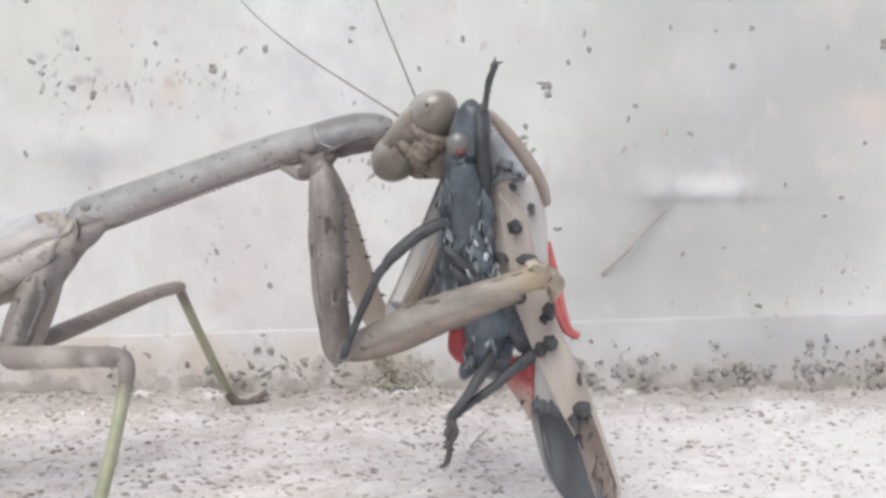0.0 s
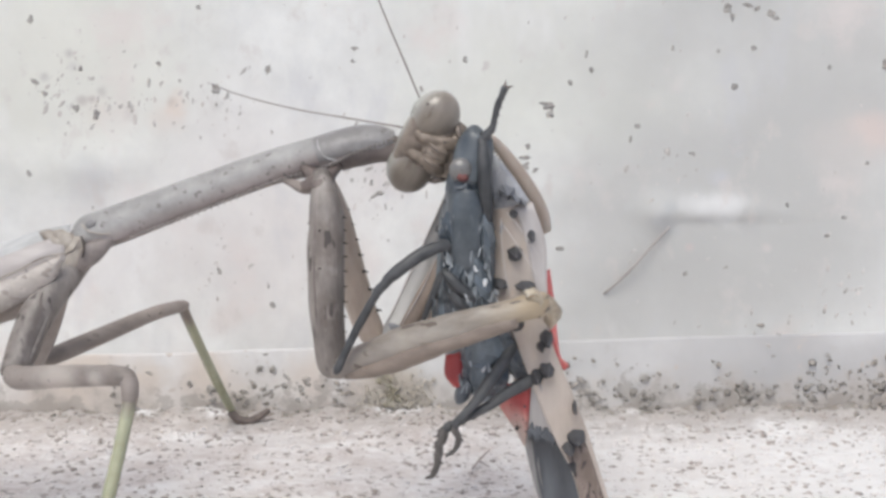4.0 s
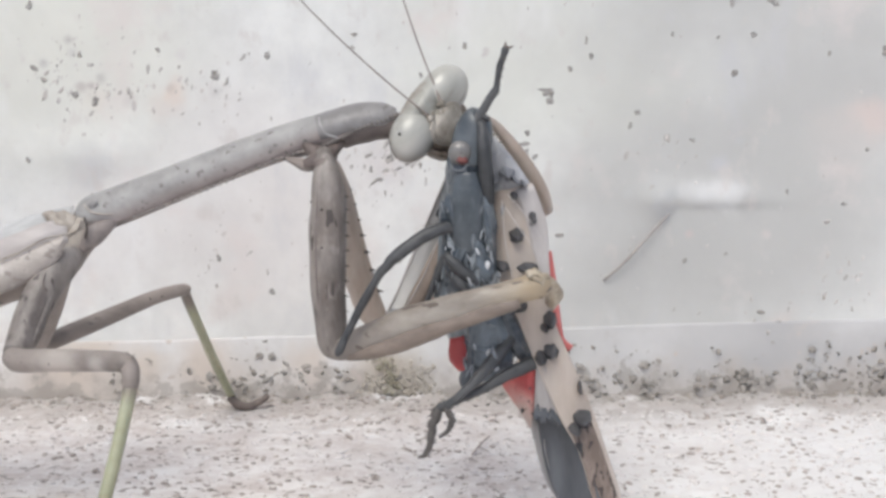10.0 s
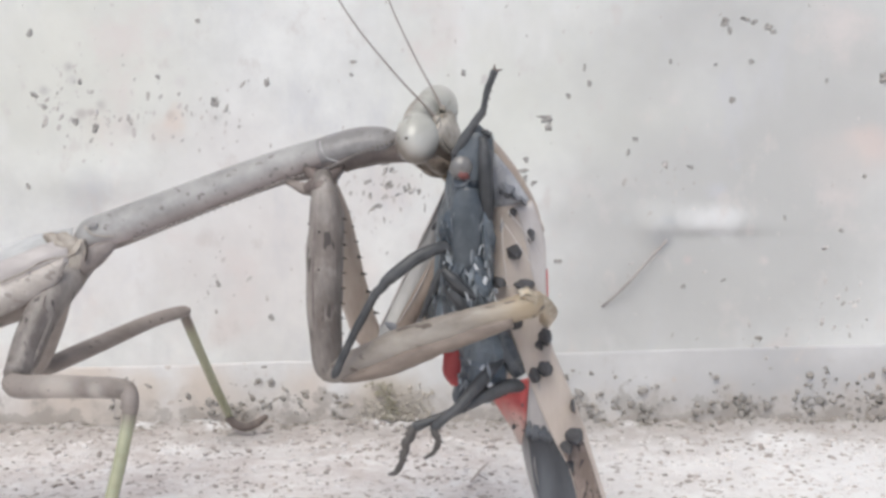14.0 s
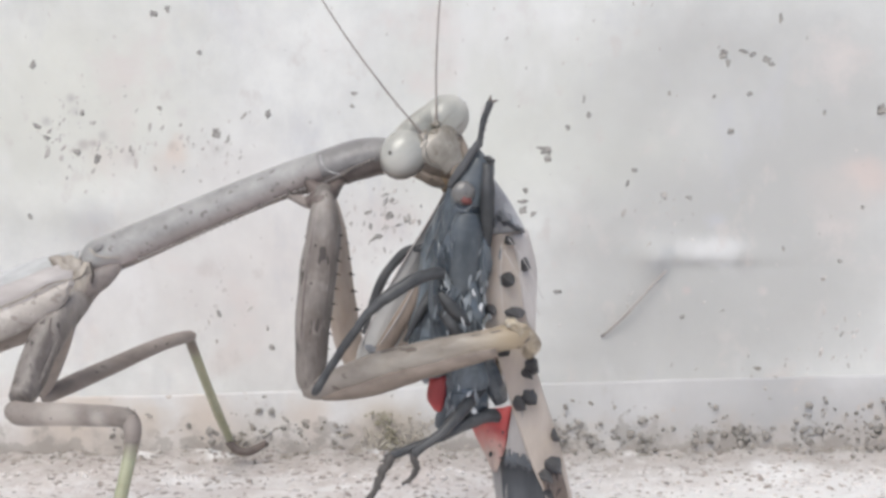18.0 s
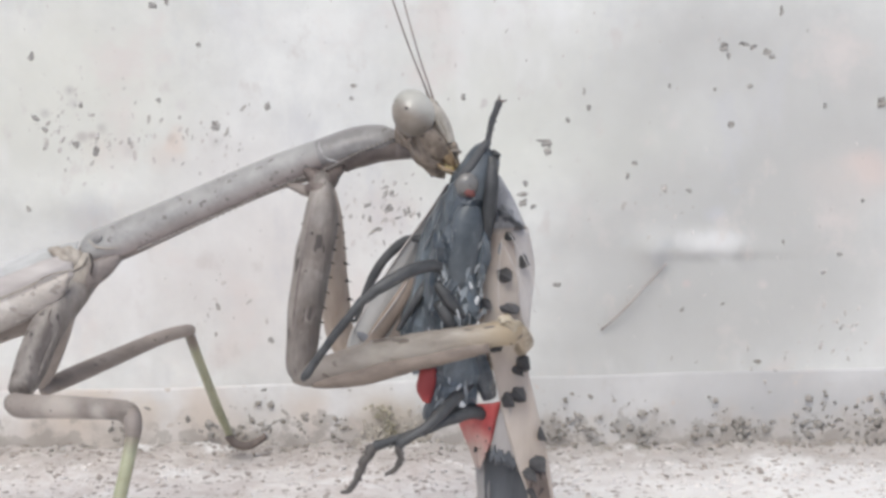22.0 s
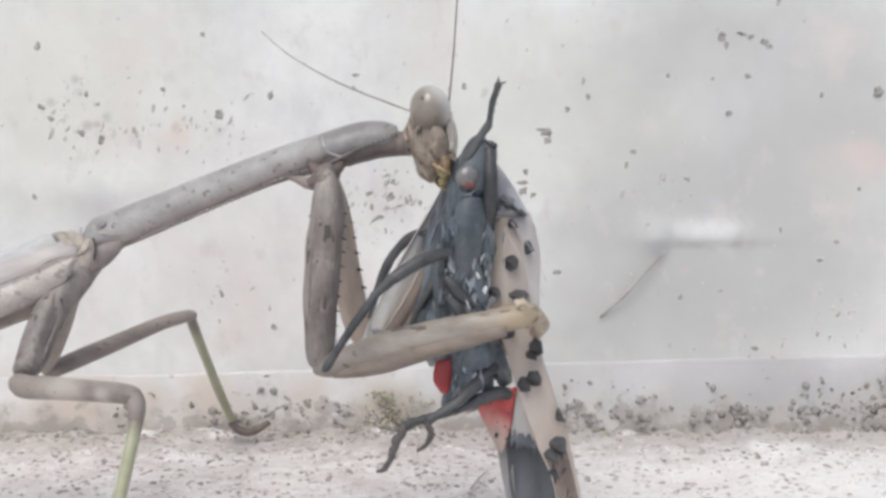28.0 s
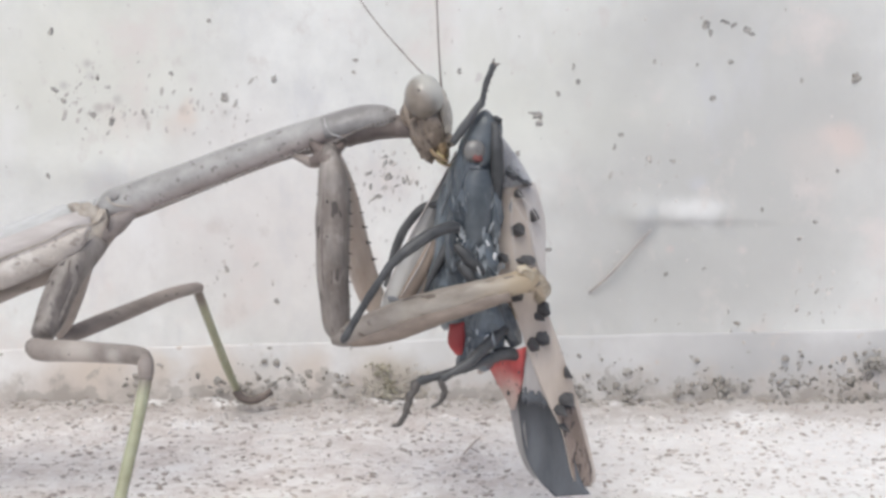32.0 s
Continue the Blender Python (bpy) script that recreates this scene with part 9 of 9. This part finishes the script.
    for dot, rows in ((eye_dots[0], [
    (0, -0.83, -2.46, 1.32),
    (0.5, -0.52, -3.44, 0.59),
    (1, -0.74, -2.7, 1.3),
    (1.5, -0.75, -2.49, 1.39),
    (2, -0.76, -2.46, 1.39),
    (2.5, -0.43, -3.51, 0.5),
    (4.5, -0.73, -2.49, 1.41),
    (5, -0.75, -2.46, 1.41),
    (5.5, -0.74, -2.46, 1.42),
    (6, -0.72, -2.6, 1.38),
    (6.5, -0.4, -3.53, 0.15),
    (7, -0.29, -3.58, 0.46),
    (7.5, -0.18, -3.6, 0.55),
    (8, -0.09, -3.59, 0.64),
    (8.5, -0.15, -3.58, 0.64),
    (9, 0.38, -2.95, 1.42),
    (9.5, 0.51, -2.63, 1.54),
    (10, 0.52, -2.65, 1.53),
    (10.5, 0.46, -2.8, 1.48),
    (11, 0.47, -2.8, 1.47),
    (11.5, 0.2, -3.29, 1.18),
    (12, 0.2, -3.29, 1.17),
    (12.5, 0.18, -3.32, 1.14),
    (13, 0.28, -3.21, 1.24),
    (13.5, 0.2, -3.31, 1.16),
    (15.5, 0.4, -3.09, 1.3),
    (16, 0.56, -2.7, 1.48),
    (16.5, 0.64, -2.2, 1.61),
    (17, 0.95, -1.88, 1.36),
    (17.5, 0.81, -2.69, 1.28),
    (18, 0.7, -2.97, 1.19),
    (18.5, 0.61, -3.42, 0.04),
    (19, -0.14, -3.54, 0.77),
    (19.5, 0.43, -3.47, -0.13),
    (20, -0.23, -3.6, 0.47),
    (20.5, 0.26, -3.59, 0.06),
    (21, -0.23, -3.59, 0.51),
    (21.5, 0.07, -3.63, 0.47),
    (22, 0.01, -3.64, 0.36),
    (22.5, -0.07, -3.63, 0.45),
    (23, 0.58, -3.39, -0.1),
    (23.5, 0.44, -3.53, 0.1),
    (24, -0.13, -3.63, 0.41),
    (24.5, 0.64, -3.36, -0.07),
    (25, 0.51, -3.51, 0.25),
    (25.5, 0.44, -3.53, 0.48),
    (27.5, -0.39, -3.54, 0.16),
    (28, -0.33, -3.54, -0.02),
    (28.5, 0.42, -3.5, -0.04),
    (29, -0.24, -3.6, 0.43),
    (29.5, -0.36, -3.56, 0.33),
    (30, -0.21, -3.61, 0.38),
    (30.5, -0.29, -3.56, 0.01),
    (31, -0.21, -3.57, -0.02),
    (31.5, -0.24, -3.61, 0.31),
    (32, -0.08, -3.63, 0.38),
]), (eye_dots[1], [
    (0, -0.83, 1.22, 1.32),
    (0.5, -0.52, 0.24, 0.59),
    (1, -0.74, 0.98, 1.3),
    (1.5, -0.75, 1.19, 1.39),
    (2, -0.76, 1.22, 1.39),
    (2.5, -0.43, 0.17, 0.5),
    (4.5, -0.73, 1.19, 1.41),
    (5, -0.75, 1.22, 1.41),
    (5.5, -0.74, 1.22, 1.42),
    (6, -0.72, 1.08, 1.38),
    (6.5, -0.4, 0.15, 0.15),
    (7, -0.29, 0.1, 0.46),
    (7.5, -0.18, 0.08, 0.55),
    (8, -0.09, 0.09, 0.64),
    (8.5, -0.15, 0.1, 0.64),
    (9, 0.38, 0.73, 1.42),
    (9.5, 0.51, 1.05, 1.54),
    (10, 0.52, 1.03, 1.53),
    (10.5, 0.46, 0.88, 1.48),
    (11, 0.47, 0.88, 1.47),
    (11.5, 0.2, 0.39, 1.18),
    (12, 0.2, 0.39, 1.17),
    (12.5, 0.18, 0.36, 1.14),
    (13, 0.28, 0.47, 1.24),
    (13.5, 0.2, 0.37, 1.16),
    (15.5, 0.4, 0.59, 1.3),
    (16, 0.56, 0.98, 1.48),
    (16.5, 0.64, 1.48, 1.61),
    (17, 0.95, 1.8, 1.36),
    (17.5, 0.81, 0.99, 1.28),
    (18, 0.7, 0.71, 1.19),
    (18.5, 0.61, 0.26, 0.04),
    (19, -0.14, 0.14, 0.77),
    (19.5, 0.43, 0.21, -0.13),
    (20, -0.23, 0.08, 0.47),
    (20.5, 0.26, 0.09, 0.06),
    (21, -0.23, 0.09, 0.51),
    (21.5, 0.07, 0.05, 0.47),
    (22, 0.01, 0.04, 0.36),
    (22.5, -0.07, 0.05, 0.45),
    (23, 0.58, 0.29, -0.1),
    (23.5, 0.44, 0.15, 0.1),
    (24, -0.13, 0.05, 0.41),
    (24.5, 0.64, 0.32, -0.07),
    (25, 0.51, 0.17, 0.25),
    (25.5, 0.44, 0.15, 0.48),
    (27.5, -0.39, 0.14, 0.16),
    (28, -0.33, 0.14, -0.02),
    (28.5, 0.42, 0.18, -0.04),
    (29, -0.24, 0.08, 0.43),
    (29.5, -0.36, 0.12, 0.33),
    (30, -0.21, 0.07, 0.38),
    (30.5, -0.29, 0.12, 0.01),
    (31, -0.21, 0.11, -0.02),
    (31.5, -0.24, 0.07, 0.31),
    (32, -0.08, 0.05, 0.38),
])):
        walk(dot, [(t, pose(x * MM, y * MM, z * MM)) for t, x, y, z in rows])
    near_turns = [
        (0, -0.64, -0.82, -4.2),
        (0.3, -0.53, -0.69, -4.6),
        (0.6, -0.15, -0.22, -7.1),
        (0.8, 0.03, 0.05, -7.4),
        (1, 0.04, 0.05, -2.4),
        (1.3, 0.03, 0.03, -2.1),
        (1.5, 0.13, 0.15, -1.1),
        (1.8, 0.19, 0.2, 1.9),
        (2.2, 0.12, 0.13, 0.5),
        (5, 0.05, 0.06, -2),
        (6, -0.05, -0.05, 3.8),
        (7, -0.27, -0.27, 3.3),
        (8, -0.55, -0.55, 2.6),
        (9, -0.39, -0.4, 1.9),
        (9.5, -0.46, -0.44, 4.8),
        (10, -0.22, -0.2, 6.6),
        (11, -0.26, -0.23, 6.2),
        (12, 0.05, 0.04, 5.5),
        (13, -0.34, -0.32, 4.9),
        (16, -0.79, -0.67, 7.8),
        (17, -0.78, -0.72, 5.2),
        (18, -0.95, -0.78, 8.5),
        (19, -1.26, -1.2, 4.4),
        (20, -1.06, -0.87, 8.4),
        (21, -0.9, -0.79, 6.7),
        (22, -1.02, -0.85, 8),
        (23, -0.75, -0.64, 7.5),
        (24, -0.96, -0.82, 7.6),
        (25.5, -1.09, -0.75, 13.3),
        (28, -0.28, -0.19, 13.6),
        (30, -1.07, -0.75, 13),
        (32, -0.38, -0.24, 16.1),
    ]
    far_turns = [
        (0, 0.08, 0.05, -6.9, -4.8),
        (0.3, 0.08, 0.05, -6.7, -9.4),
        (0.6, 0.37, 0.31, -12.5, 0.8),
        (0.8, 0.62, 0.5, -11.9, -1.9),
        (1, 0.34, 0.4, -22.9, 11),
        (1.3, 0.55, 0.4, -9.1, -3.9),
        (1.5, 0.75, 0.44, -3.3, -8.1),
        (1.8, 0.02, 0.01, 7.4, 3.6),
        (2.2, -0.14, -0.05, 6.7, 0.2),
        (5, 0.49, 0.28, -2.5, 1.6),
        (6, 0.12, 0.05, 2, 2),
        (7, -0.35, -0.17, 1, 0.4),
        (8, -0.52, -0.27, -0.8, -0.6),
        (9, -0.15, -0.08, -0.8, 3.9),
        (9.5, -0.32, -0.14, 2.7, 0.9),
        (10, -0.18, -0.07, 5.1, 3.2),
        (11, -0.32, -0.12, 5.7, 1.8),
        (12, 0.05, 0.02, 3.1, 4),
        (13, -0.77, -0.31, 5.3, 6.2),
        (16, -1.45, -0.55, 6.4, 8.7),
        (17, -1.53, -0.64, 4.3, 9.5),
        (18, -1.66, -0.64, 6, 10.4),
        (19, -2.07, -1, 1.3, 11.2),
        (20, -2, -0.8, 5.2, 12),
        (21, -1.77, -0.73, 4.7, 9.8),
        (22, -1.94, -0.78, 5.2, 7.3),
        (23, -1.37, -0.71, -0.5, 8.6),
        (24, -1.89, -0.79, 4.4, 10),
        (25.5, -2.13, -0.65, 9.9, 0.5),
        (28, -1.18, -0.35, 10.6, 8.2),
        (30, -1.96, -0.6, 9.9, 2.8),
        (32, -1.47, -0.36, 13.1, 8),
    ]
    for leg, toe, hip, ankle, rows in ((hind, foot, HIP, ANKLE, [(*r, 0) for r in near_turns]), (hind2, foot2, HIP2, ANKLE2, far_turns)):
        o = (Vector(hip) - Vector(FP)) * MM
        walk(leg, [(t, pose(o.x + x * MM, o.y, o.z + z * MM, 0, a, 0)) for t, x, z, a, f in rows])
        o = (Vector(ankle) - Vector(hip)) * MM
        walk(toe, [(t, pose(o.x, o.y, o.z, 0, f - a, 0)) for t, x, z, a, f in rows])
    o = (Vector(FLARE) - Vector(FP)) * MM
    flaps = [(0, 3), (1.5, 3), (2.5, 8), (5, 8), (8, 8), (9, 7), (10, 8), (10.2, 4), (10.3, 0), (10.4, -2), (10.5, -14), (10.6, 12), (11, 15), (13.5, 13), (16, 14), (32, 14)]
    walk(flare, [(t, pose(o.x, o.y, o.z, 0, a, 0)) for t, a in flaps])
    walk(edge, [(t, pose(o.x, o.y, o.z, 0, a * 1.2 + (24 if a > -8 else -2), 0)) for t, a in flaps])


motions()
